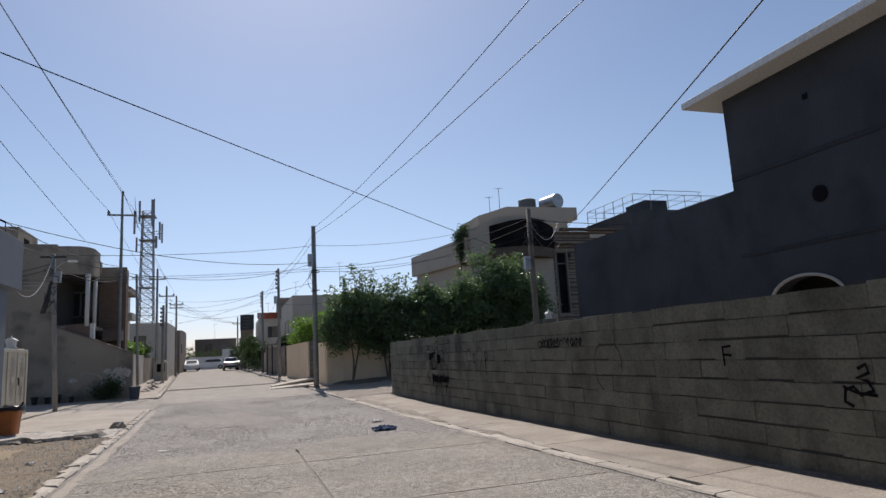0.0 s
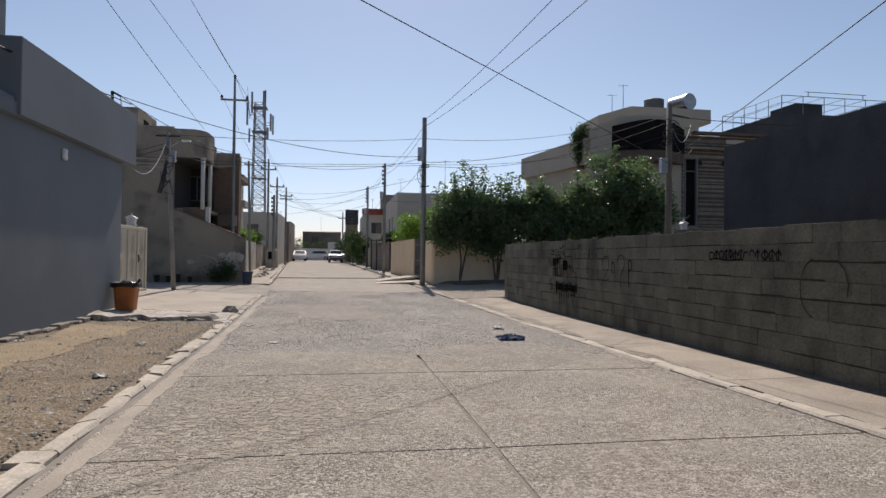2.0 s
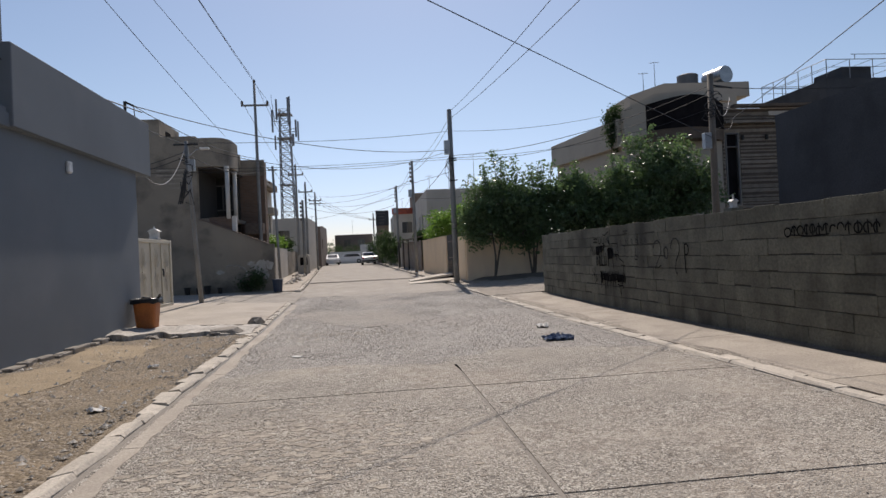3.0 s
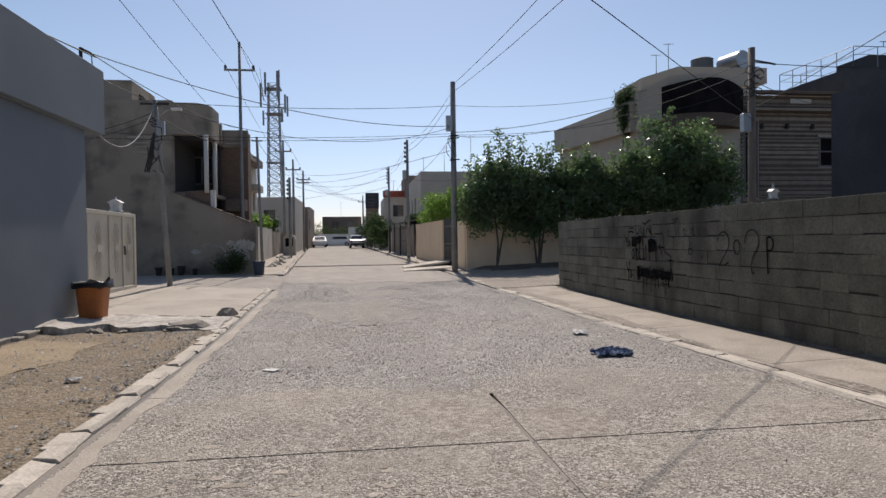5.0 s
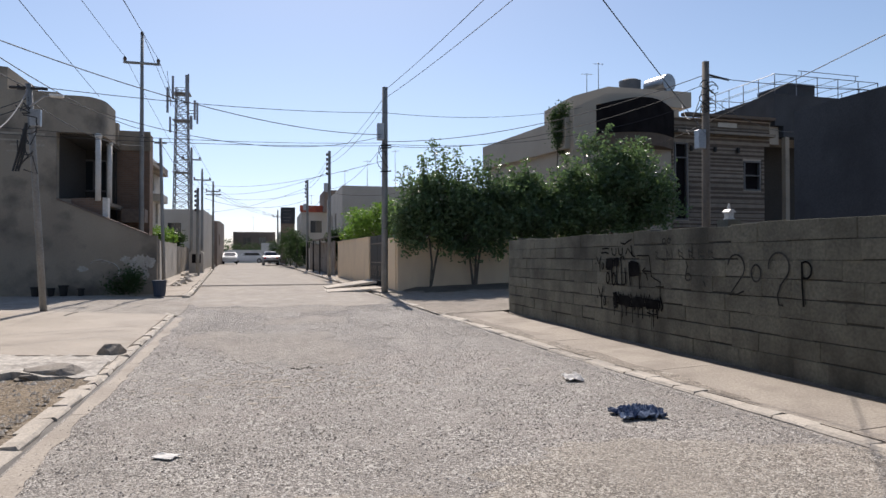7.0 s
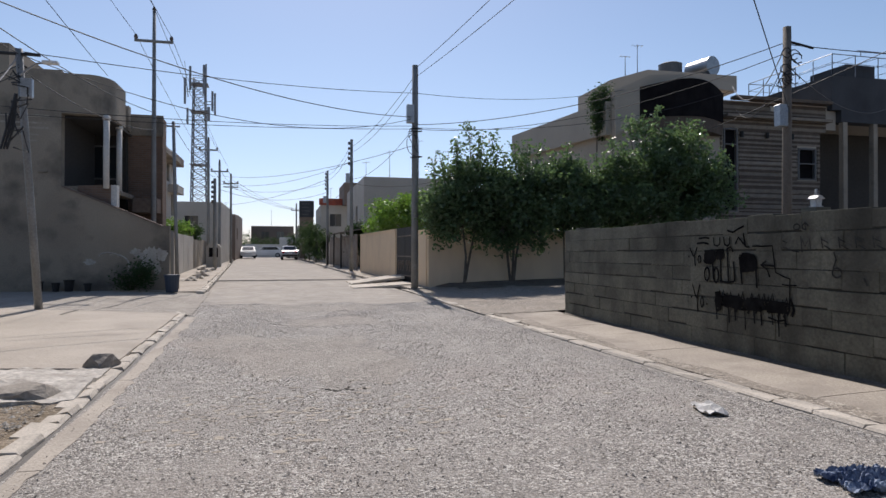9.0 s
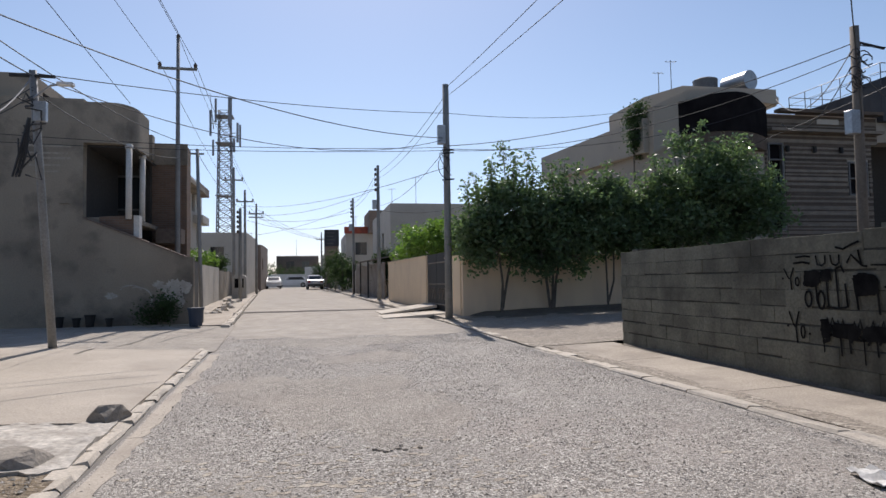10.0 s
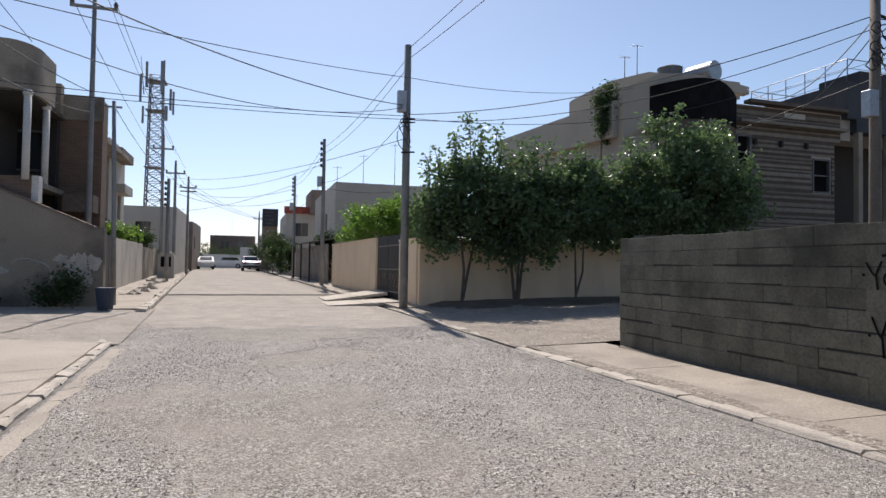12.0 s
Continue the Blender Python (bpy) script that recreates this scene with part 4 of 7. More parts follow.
# ---- dark rendered house behind the block wall ----
def dark_house():
    h = thing("house", (15, 8, 0), "unpainted dark cement house with a flat roof and arched window", "house")
    X = 11.7
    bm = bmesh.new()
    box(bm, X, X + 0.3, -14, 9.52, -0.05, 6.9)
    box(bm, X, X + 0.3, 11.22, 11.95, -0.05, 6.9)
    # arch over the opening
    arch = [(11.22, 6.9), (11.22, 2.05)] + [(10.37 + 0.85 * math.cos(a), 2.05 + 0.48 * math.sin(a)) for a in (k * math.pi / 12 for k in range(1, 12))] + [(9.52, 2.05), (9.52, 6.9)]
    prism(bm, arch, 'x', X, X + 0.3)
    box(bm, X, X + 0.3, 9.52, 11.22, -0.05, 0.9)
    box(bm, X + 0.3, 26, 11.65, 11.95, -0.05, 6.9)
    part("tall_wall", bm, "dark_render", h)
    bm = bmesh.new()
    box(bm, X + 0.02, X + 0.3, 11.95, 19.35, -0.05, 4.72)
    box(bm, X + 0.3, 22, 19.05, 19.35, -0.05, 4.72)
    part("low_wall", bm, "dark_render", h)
    boxpart("roof_slab", (X - 0.62, 26.5, -14, 12.62, 6.9, 7.06), "white_slab", h, "pale overhanging roof slab", 0.01)
    # added panel behind the arch; the unlit room is only its dark colour
    boxpart("dark_room", (X + 1.2, X + 1.25, 9.0, 11.64, 0, 3.2), "shaded_inside", h)
    bm = bmesh.new()
    pts = [(X - 0.03, 10.37 + 0.88 * math.cos(a), 2.05 + 0.50 * math.sin(a)) for a in (k * math.pi / 16 for k in range(17))]
    tube(bm, pts, 0.035, n=6)
    part("arch_trim", bm, "plaster_light", h)
    bm = bmesh.new()
    box(bm, X - 0.02, X + 0.01, -14, 11.94, 4.92, 5.02)
    box(bm, X - 0.02, X + 0.01, 8.0, 11.94, 3.14, 3.22)
    part("cement_band", bm, "damp", h, "uneven dark damp band")
    # no hole is cut: disc and square paint the dark of openings in black
    bm = bmesh.new()
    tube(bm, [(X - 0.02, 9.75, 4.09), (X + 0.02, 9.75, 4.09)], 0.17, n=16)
    part("round_patch", bm, "screen", h, "flat black disc painted as a dark round opening")
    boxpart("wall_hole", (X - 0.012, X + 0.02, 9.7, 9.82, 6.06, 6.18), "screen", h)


dark_house()


# ---- striped stone house with the rounded balcony screen ----
def stone_house():
    h = thing("house", (20, 38, 0), "two-storey house with striped stone front and cream parapets", "house")
    Y = 34.0
    bm = bmesh.new()
    holes = ((19.06, 19.80, 3.2, 6.95), (23.05, 24.05, 4.72, 6.2), (24.28, 25.2, 0.3, 7.1))
    wall_panel(bm, 'y', Y, 0.35, 13.66, 25.2, -0.05, 8.2, holes)
    box(bm, 13.66, 13.95, Y + 0.35, 45.5, -0.05, 7.7)
    part("wall", bm, "cream", h)
    # stone strips, each course its own piece
    rng = random.Random(14)
    z = 0.6
    k = 0
    while z < 8.0:
        t = rng.choice((0.07, 0.09, 0.12, 0.16))
        m = "strip_b" if k % 2 else "strip_a"
        segs = [(18.9, 24.26)] if z + t < 7.05 else [(18.9, 24.6)]
        for hx0, hx1, hz0, hz1 in holes[:2]:
            nxt = []
            for a, b in segs:
                if z + t > hz0 and z < hz1 and a < hx1 and b > hx0:
                    nxt += [(a, hx0 - 0.06), (hx1 + 0.06, b)]
                else:
                    nxt.append((a, b))
            segs = [s for s in nxt if s[1] - s[0] > 0.05]
        d = rng.uniform(0.03, 0.06)
        for a, b in segs:
            boxpart("stone_strip", (a, b, Y - d, Y, z, z + t - 0.008), m, h)
        z += t
        k += 1
    bm = bmesh.new()
    box(bm, 18.95, 24.6, Y - 0.45, Y - 0.062, 7.38, 7.5)
    part("belt", bm, "strip_b", h)
    boxpart("belt", (19.4, 24.6, Y - 0.45, Y - 0.062, 8.2, 8.34), "strip_a", h)
    boxpart("nameplate", (21.5, 22.6, Y - 0.09, Y - 0.05, 7.80, 8.02), "plaster_light", h)
    # windows
    for a, b, c, d in holes[:2]:
        w = boxpart("window_frame", (a, a + 0.07, Y - 0.05, Y + 0.12, c, d), "frame_grey", h)
        for q in ((b - 0.07, b, c, d), (a + 0.07, b - 0.07, d - 0.07, d), (a + 0.07, b - 0.07, c, c + 0.07), (a + 0.07, b - 0.07, d - 0.75, d - 0.70)):
            boxpart("frame_bar", (q[0], q[1], Y - 0.04, Y + 0.12, q[2], q[3]), "frame_grey", w)
        # black sheet, the dark behind the window put into its colour
        boxpart("pane", (a + 0.05, b - 0.05, Y + 0.14, Y + 0.16, c, d), "screen", w)
    # added backing that closes the entry, with the shade inside put into its colour
    boxpart("entry_back", (23.0, 33.9, Y + 2.5, Y + 2.6, 0, 7.6), "shaded_inside", h)
    for x in (25.45, 27.2):
        boxpart("entry_column", (x - 0.12, x + 0.12, Y - 0.3, Y - 0.05, 0.2, 7.45), "plaster", h)
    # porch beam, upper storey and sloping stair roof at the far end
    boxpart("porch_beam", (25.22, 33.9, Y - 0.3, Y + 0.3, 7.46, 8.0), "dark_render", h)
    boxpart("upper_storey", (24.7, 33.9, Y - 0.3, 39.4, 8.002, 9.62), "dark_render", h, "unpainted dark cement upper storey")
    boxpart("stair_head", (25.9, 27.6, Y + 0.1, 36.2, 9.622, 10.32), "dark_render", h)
    for x in (19.95, 21.3, 22.65):
        bm = bmesh.new()
        tube(bm, [(x, Y - 0.12, 6.55), (x, Y - 0.12, 6.80)], 0.08, n=8)
        part("wall_lamp", bm, "frame_dark", h)
    # rounded balcony with dark screen
    n = 14
    front = [(14.75 + 4.2 * k / n, Y - 0.12 - 0.95 * math.sin(math.pi * k / n)) for k in range(n + 1)]
    bm = bmesh.new()
    prism(bm, front + [(18.95, Y + 0.1), (14.75, Y + 0.1)], 'z', 6.55, 7.12)
    part("balcony_base", bm, "strip_a", h, "brown clad balcony base")
    bm = bmesh.new()
    lo, hi = [], []
    for k, (x, y) in enumerate(front):
        lo.append(bm.verts.new((x, y, 7.12)))
        hi.append(bm.verts.new((x, y, 8.42 + 0.30 * math.sin(math.pi * k / n))))
    for k in range(n):
        bm.faces.new((lo[k], lo[k + 1], hi[k + 1], hi[k]))
    ob = part("balcony_screen", bm, "screen", h, "dark mesh balcony screen")
    sol = ob.modifiers.new("thickness", 'SOLIDIFY')
    sol.thickness = 0.03
    # stepped cream parapet over the balcony
    bm = bmesh.new()
    prism(bm, [(13.6, 6.3), (14.75, 6.9), (14.75, 8.45), (16.8, 8.85), (18.95, 8.56), (19.5, 8.56), (19.5, 8.86), (18.6, 8.98), (16.8, 9.12), (15.2, 8.98), (14.85, 8.80), (13.6, 8.22)], 'y', Y - 0.25, Y + 0.1)
    part("parapet", bm, "cream", h)
    bm = bmesh.new()
    prism(bm, [(16.2, 7.62), (22.9, 7.62), (22.9, 10.05), (23.74, 10.05), (23.74, 10.92), (18.35, 10.88), (16.2, 10.2)], 'y', 38.9, 42.6)
    part("roof_block", bm, "cream", h, "cream plastered block on the roof")
    bm = bmesh.new()
    prism(bm, [(Y + 0.1, 6.4), (45.7, 7.0), (45.7, 8.42), (Y + 0.1, 7.82)], 'x', 13.35, 13.65)
    part("flank_parapet", bm, "cream", h)
    boxpart("roof_pier", (17.6, 18.4, 44.8, 45.4, 7.62, 10.93), "cream", h)
    boxpart("roof", (13.96, 33.9, Y + 0.36, 45.5, 7.5, 7.62), "cream", h)
    # steel railing frame round the upper roof
    bm = bmesh.new()
    x0, x1, y0, y1 = 24.75, 31.4, 33.75, 39.2
    for z, r in ((10.62, 0.022), (10.22, 0.014)):
        tube(bm, [(x0, y0, z), (x1, y0, z), (x1, y1, z), (x0, y1, z), (x0, y0, z)], r, n=5)
    for k in range(6):
        x, y = x0 + (x1 - x0) * k / 5, y0 + (y1 - y0) * k / 5
        for p in ((x, y0), (x, y1), (x0, y), (x1, y)):
            tube(bm, [(*p, 9.6), (*p, 10.62)], 0.022, n=5)
        tube(bm, [(x, y0, 10.62), (x, y1, 10.62)], 0.014, n=5)
    for x in (26.4, 29.9):
        tube(bm, [(x, y0, 10.62), (x, y0, 10.88)], 0.02, n=5)
    tube(bm, [(26.2, y0, 10.88), (30.1, y0, 10.88)], 0.02, n=5)
    part("roof_railing", bm, "mast", h, "bare steel railing frame on the roof")


stone_house()


def roof_tank(name, label, c, r, ln, lying=True, metal="tank"):
    t = thing(name, (c[0], c[1], c[2]), label, "water tank")
    bm = bmesh.new()
    if lying:
        tube(bm, [(c[0] - ln * 0.12, c[1] + ln * 0.48, c[2] + r + 0.03), (c[0] + ln * 0.12, c[1] - ln * 0.48, c[2] + r + 0.03)], r, n=28)
    else:
        tube(bm, [(c[0], c[1], c[2]), (c[0], c[1], c[2] + ln)], r, n=24)
    part("shell", bm, metal, t, smooth=False)
    if lying:
        for s in (-0.3, 0.3):
            boxpart("cradle", (c[0] + s * ln * 0.2 - 0.35, c[0] + s * ln * 0.2 + 0.35, c[1] - s * ln - 0.04, c[1] - s * ln + 0.04, c[2] + 0.002, c[2] + 0.18), "frame_dark", t)
    else:
        bm = bmesh.new()
        tube(bm, [(c[0], c[1], c[2] + ln), (c[0], c[1], c[2] + ln + 0.07)], r * 1.03, r * 0.8, 24)
        part("lid", bm, metal, t)


roof_tank("water_tank", "lying galvanised water tank on the house roof", (22.3, 39.9, 10.92), 0.52, 1.5)
roof_tank("water_tank", "upright grey water tank on the house roof", (20.6, 40.3, 10.90), 0.62, 0.78, False, "tank_dark")


def antenna(x, y, z, h, seed):
    rng = random.Random(seed)
    a = thing("antenna", (x, y, z), "thin television antenna mast on a roof", "antenna", "roof antennas")
    bm = bmesh.new()
    tube(bm, [(x, y, z), (x, y, z + h)], 0.025, 0.015, 5)
    part("mast", bm, "mast", a)
    bm = bmesh.new()
    w = 0.28
    tube(bm, [(x - w, y, z + h * 0.94), (x + w, y, z + h * 0.97)], 0.012, n=4)
    for k in range(4):
        xx = x - w + 2 * w * k / 3
        tube(bm, [(xx, y - 0.12, z + h * 0.955), (xx, y + 0.12, z + h * 0.955)], 0.008, n=4)
    part("aerial", bm, "mast", a)


antenna(17.27, 39.3, 10.4, 1.25, 1)
antenna(18.1, 39.5, 10.7, 1.67, 2)


# ---- block wall ----
def block_wall():
    w = thing("block_wall", (5.84, 12, 0.08), "unplastered concrete block wall with sprayed writing", "wall", kind="structure")
    X, T, H, L = 5.74, 0.2, 0.2125, 0.415
    rng = random.Random(17)
    rest = bmesh.new()
    end = 21.76
    bm = bmesh.new()
    for k in range(36):
        y0, y1 = -14 + k, min(-13 + k, end - 0.012)
        if y1 > y0:
            za, zb = gz(y0) + 0.03, gz(y1) + 0.03
            vs = [bm.verts.new(p) for p in ((X + 0.007, y0, za), (X + T - 0.007, y0, za), (X + T - 0.007, y0, 1.775), (X + 0.007, y0, 1.775),
                                            (X + 0.007, y1, zb), (X + T - 0.007, y1, zb), (X + T - 0.007, y1, 1.775), (X + 0.007, y1, 1.775))]
            for q in ((0, 1, 2, 3), (7, 6, 5, 4), (0, 4, 5, 1), (1, 5, 6, 2), (2, 6, 7, 3), (3, 7, 4, 0)):
                bm.faces.new([vs[i] for i in q])
    part("mortar", bm, "mortar", w)
    shapes = {}
    for c in range(8):
        z = 0.10 + c * H
        y = end - (L / 2 if c % 2 else 0.0)
        spans = [(end - L / 2, end)] if c % 2 else []
        while y > -14:
            ln = L + rng.uniform(-0.02, 0.03)
            spans.append((y - ln, y))
            y -= ln
        for a, b in spans:
            near = b > 8.6
            gap = rng.choice((-0.004, -0.004, -0.004, -0.004, 0.003))
            dx = rng.uniform(-0.010, 0.004)
            dz = rng.uniform(-0.004, 0.004) + (rng.uniform(-0.01, 0.02) if c == 7 else 0)
            zl = z + rng.choice((0.002, 0.006, 0.011, 0.016, 0.024)) - (0.06 if c == 0 else 0)
            if near:
                bl = bmesh.new()
                box(bl, X + dx, X + T - dx, a + gap, b, zl, z + H - 0.001 + dz, 0.0025)
                part("block", bl, "block", w)
            else:
                box(rest, X + dx, X + T - dx, a + gap, b - 0.003, zl, z + H - 0.003 + dz)
    ob = part("blocks", rest, "block_rest", w)
    tagged(ob, kind="stuff")
    # return wall along the side street
    ret = bmesh.new()
    for c in range(9):
        x = 5.97 + (0.2 if c % 2 else 0)
        while x < 12.0:
            box(ret, x, x + 0.408, 21.54 + rng.uniform(-0.005, 0.005), 21.74, 0.10 + c * H * 0.925, 0.10 + (c + 1) * H * 0.925 - 0.006)
            x += 0.415
    ob = part("return_blocks", ret, "block_rest", w)
    tagged(ob, kind="stuff")


# ---- salmon wall, its gate, the ramp ----
def wx(y):
    """Street face of the salmon wall."""
    return 4.78 - 0.055 * (y - 30.5)


def salmon_wall():
    w = thing("salmon_wall", (6, 31, 0.1), "salmon plastered garden wall at the street corner", "wall", kind="structure")
    boxpart("wall_section", (4.80, 16.5, 30.55, 30.80, -0.05, 2.08), "pink", w)
    boxpart("coping", (4.76, 16.5, 30.51, 30.84, 2.08, 2.13), "pink", w)
    for a, b, zt in ((30.8, 32.6, 2.10), (35.6, 44.2, 2.28)):
        bm = bmesh.new()
        prism(bm, [(wx(a), a), (wx(b), b), (wx(b) + 0.25, b), (wx(a) + 0.25, a)], 'z', -0.05, zt)
        prism(bm, [(wx(a) - 0.03, a), (wx(b) - 0.03, b), (wx(b) + 0.28, b), (wx(a) + 0.28, a)], 'z', zt, zt + 0.05)
        part("wall_section", bm, "pink", w)
    g = thing("garden_gate", (4.6, 34, 0.1), "dark sheet metal double gate in the salmon wall", "gate")
    for a, b in ((32.65, 34.08), (34.12, 35.55)):
        bm = bmesh.new()
        prism(bm, [(wx(a) + 0.06, a), (wx(b) + 0.06, b), (wx(b) + 0.11, b), (wx(a) + 0.11, a)], 'z', 0.16, 2.34)
        leaf = part("leaf", bm, "frame_dark", g)
        for z in (0.45, 1.2, 2.0):
            bm = bmesh.new()
            tube(bm, [(wx(a) + 0.05, a + 0.05, z), (wx(b) + 0.05, b - 0.05, z)], 0.025, n=5)
            part("rail", bm, "rust", leaf)
        bm = bmesh.new()
        for k in range(3):
            yy = a + 0.3 + 0.4 * k
            pts = [(wx(yy) + 0.045, yy + 0.14 * math.cos(t), 0.85 + 0.2 * math.sin(t)) for t in (j * math.pi / 6 for j in range(10))]
            tube(bm, pts, 0.014, n=4)
        part("scrollwork", bm, "rust", leaf)
    r = thing("ramp", (3.5, 33.5, 0.1), "cracked pale concrete car ramp at the gate", "ramp")
    bm = bmesh.new()
    prism(bm, [(2.35, gz(33) + 0.01), (4.60, gz(33) + 0.13), (4.60, gz(33) + 0.02), (2.35, gz(33) - 0.03)], 'y', 31.7, 33.6)
    part("slab", bm, "kerb", r)
    bm = bmesh.new()
    prism(bm, [(2.5, gz(35) + 0.03), (4.55, gz(35) + 0.30), (4.55, gz(35) + 0.20), (2.5, gz(35) - 0.03)], 'y', 33.7, 35.9)
    part("slab", bm, "kerb", r)


salmon_wall()


# ---- street poles ----
def pole(name, label, base, top, r0, r1, material="pole"):
    p = thing(name, base, label, "pole", "street poles")
    bm = bmesh.new()
    mid = [(base[0] + (top[0] - base[0]) * k / 3, base[1] + (top[1] - base[1]) * k / 3, base[2] - 0.1 + (top[2] - base[2] + 0.1) * k / 3) for k in range(4)]
    tube(bm, mid, r0, r1, 12)
    part("shaft", bm, material, p, smooth=True)
    return p


def insulators(p, spots):
    for x, y, z in spots:
        bm = bmesh.new()
        tube(bm, [(x, y, z), (x, y, z + 0.08)], 0.05, 0.06, 8)
        tube(bm, [(x, y, z + 0.08), (x, y, z + 0.17)], 0.075, 0.035, 8)
        part("insulator", bm, "insulator", p)


p = pole("utility_pole", "dark steel utility pole at the street corner with a junction box", (4.27, 30.3, 0.08), (4.28, 30.3, 7.6), 0.125, 0.10)
boxpart("junction_box", (3.98, 4.22, 30.12, 30.32, 5.65, 6.25), "galv", p, "grey junction box", 0.01)
bm = bmesh.new()
for z in (5.35, 5.45, 4.5):
    tube(bm, [(4.1, 30.15, z), (4.5, 30.25, z + 0.05)], 0.025, n=5)
for k in range(4):
    pts = [(4.2 + 0.16 * math.sin(t + k) * (0.6 + 0.3 * k % 1), 30.12, 5.2 - 0.35 * math.cos(t) - 0.1 * k) for t in (j * 0.5 for j in range(9))]
    tube(bm, pts, 0.012, n=4)
part("cable_bundle", bm, "cable", p)

p = pole("utility_pole", "slender steel power pole with a crossarm in the yard", (-4.36, 33.3, 0.1), (-4.36, 33.3, 9.7), 0.10, 0.055, "pole_pale")
bm = bmesh.new()
box(bm, -4.98, -3.74, 33.2, 33.27, 8.62, 8.70)
part("crossarm", bm, "pole", p)
insulators(p, ((-4.93, 33.23, 8.70), (-3.79, 33.23, 8.70), (-4.36, 33.3, 9.7)))

p = pole("lamp_pole", "leaning pale steel pole with cables and a small street lamp", (-4.62, 23.7, 0.12), (-4.60, 22.6, 5.05), 0.075, 0.06, "pole_pale")
bm = bmesh.new()
tube(bm, [(-4.60, 22.6, 4.55), (-4.3, 22.55, 4.78), (-4.1, 22.5, 4.80)], 0.018, n=6)
part("lamp_arm", bm, "galv", p)
boxpart("lamp_head", (-4.18, -3.92, 22.44, 22.56, 4.77, 4.83), "white", p, "", 0.012)
boxpart("meter_box", (-4.55, -4.35, 22.5, 22.6, 4.15, 4.5), "galv", p, "", 0.01)
bm = bmesh.new()
rng = random.Random(31)
for k in range(7):
    z = 4.6 - 0.2 * k
    pts = [(-4.6 + rng.uniform(-0.2, 0.2), 22.55 + rng.uniform(-0.1, 0.1), z + rng.uniform(-0.25, 0.25)) for _ in range(5)]
    tube(bm, pts, 0.014, n=4)
for k in range(3):
    tube(bm, [(-4.6, 22.5, 4.2), (-4.64 - 0.05 * k, 22.5, 3.6), (-4.75 - 0.05 * k, 22.52, 3.2)], 0.03, 0.02, 5)
tube(bm, [(-4.95, 22.6, 4.95), (-4.25, 22.6, 4.95)], 0.03, n=6)
part("cable_tangle", bm, "cable", p)

p = pole("utility_pole", "weathered brown utility pole tangled with cables behind the block wall", (11.4, 21.95, 0.1), (11.42, 21.95, 6.6), 0.12, 0.09, "pole_brown")
boxpart("junction_box", (11.05, 11.27, 21.75, 21.95, 4.25, 4.75), "galv", p, "", 0.01)
bm = bmesh.new()
for k in range(9):
    c = Vector((11.35 + rng.uniform(-0.22, 0.22), 21.8, 5.7 + rng.uniform(-0.6, 0.5)))
    pts = [c + Vector((rng.uniform(0.06, 0.2) * math.cos(t), 0, 0.12 * math.sin(t))) for t in (j * 0.7 for j in range(9))]
    tube(bm, pts, 0.014, n=4)
tube(bm, [(11.4, 21.9, 6.25), (12.1, 21.9, 6.15)], 0.03, n=5)
part("cable_tangle", bm, "cable", p)

p = pole("street_pole", "thin pale steel pole on the far pavement", (-3.25, 31.2, 0.2), (-3.42, 31.4, 5.55), 0.06, 0.05, "pole_pale")
bm = bmesh.new()
tube(bm, [(-3.62, 31.4, 5.4), (-3.22, 31.4, 5.4)], 0.03, n=5)
part("bracket", bm, "pole", p)
for x, y, h, lab, arm in ((3.62, 45.0, 7.65, "dark utility pole with stacked insulators by the fence", False), (3.1, 58, 7.5, "dark utility pole with stacked insulators farther on", False),
                          (-4.69, 58.6, 8.0, "far power pole with a crossarm", True), (-4.5, 66, 7.9, "far power pole with two crossarms", True),
                          (-5.05, 55, 9.0, "tall thin far power pole", True), (-3.9, 48, 5.6, "thin far street pole", False), (1.2, 86, 7, "distant dark utility pole with crossarm", True)):
    p = pole("utility_pole", lab, (x, y, gz(y) - 0.05), (x, y, h), 0.11, 0.08)
    if arm:
        bm = bmesh.new()
        for k in range(2 if "two" in lab else 1):
            box(bm, x - 0.6, x + 0.6, y - 0.05, y + 0.02, h - 0.75 - 0.3 * k, h - 0.65 - 0.3 * k)
        part("crossarm", bm, "pole", p)
        insulators(p, ((x - 0.55, y, h - 0.65), (x + 0.55, y, h - 0.65), (x, y, h)))
    else:
        insulators(p, [(x - 0.14, y, h - 0.3 - 0.28 * k) for k in range(5)])
        if h > 6:
            boxpart("junction_box", (x - 0.32, x - 0.1, y - 0.1, y + 0.1, h - 2.4, h - 1.9), "galv", p)


# ---- overhead cables ----
def cable(a, b, sag, r=0.010, material="cable", label="black overhead cable between street poles"):
    a, b = Vector(a), Vector(b)
    r = max(r, 0.011)
    n = 24
    bm = bmesh.new()
    pts = []
    for k in range(n + 1):
        t = k / n
        q = a.lerp(b, t)
        q.z -= 4 * sag * t * (1 - t)
        pts.append(q)
    tube(bm, pts, r * 0.8, n=5)
    tagged(part("overhead_cable", bm, material), label, "cable", "overhead cables")


for x, z in ((-4.93, 8.86), (-4.36, 9.85), (-3.79, 8.86)):
    cable((x, 33.23, z), (x + 0.55, -8, z), 0.45, 0.008)
    cable((x, 33.23, z), (x * 1.08, 58.6, z - 1.2), 0.3, 0.010)
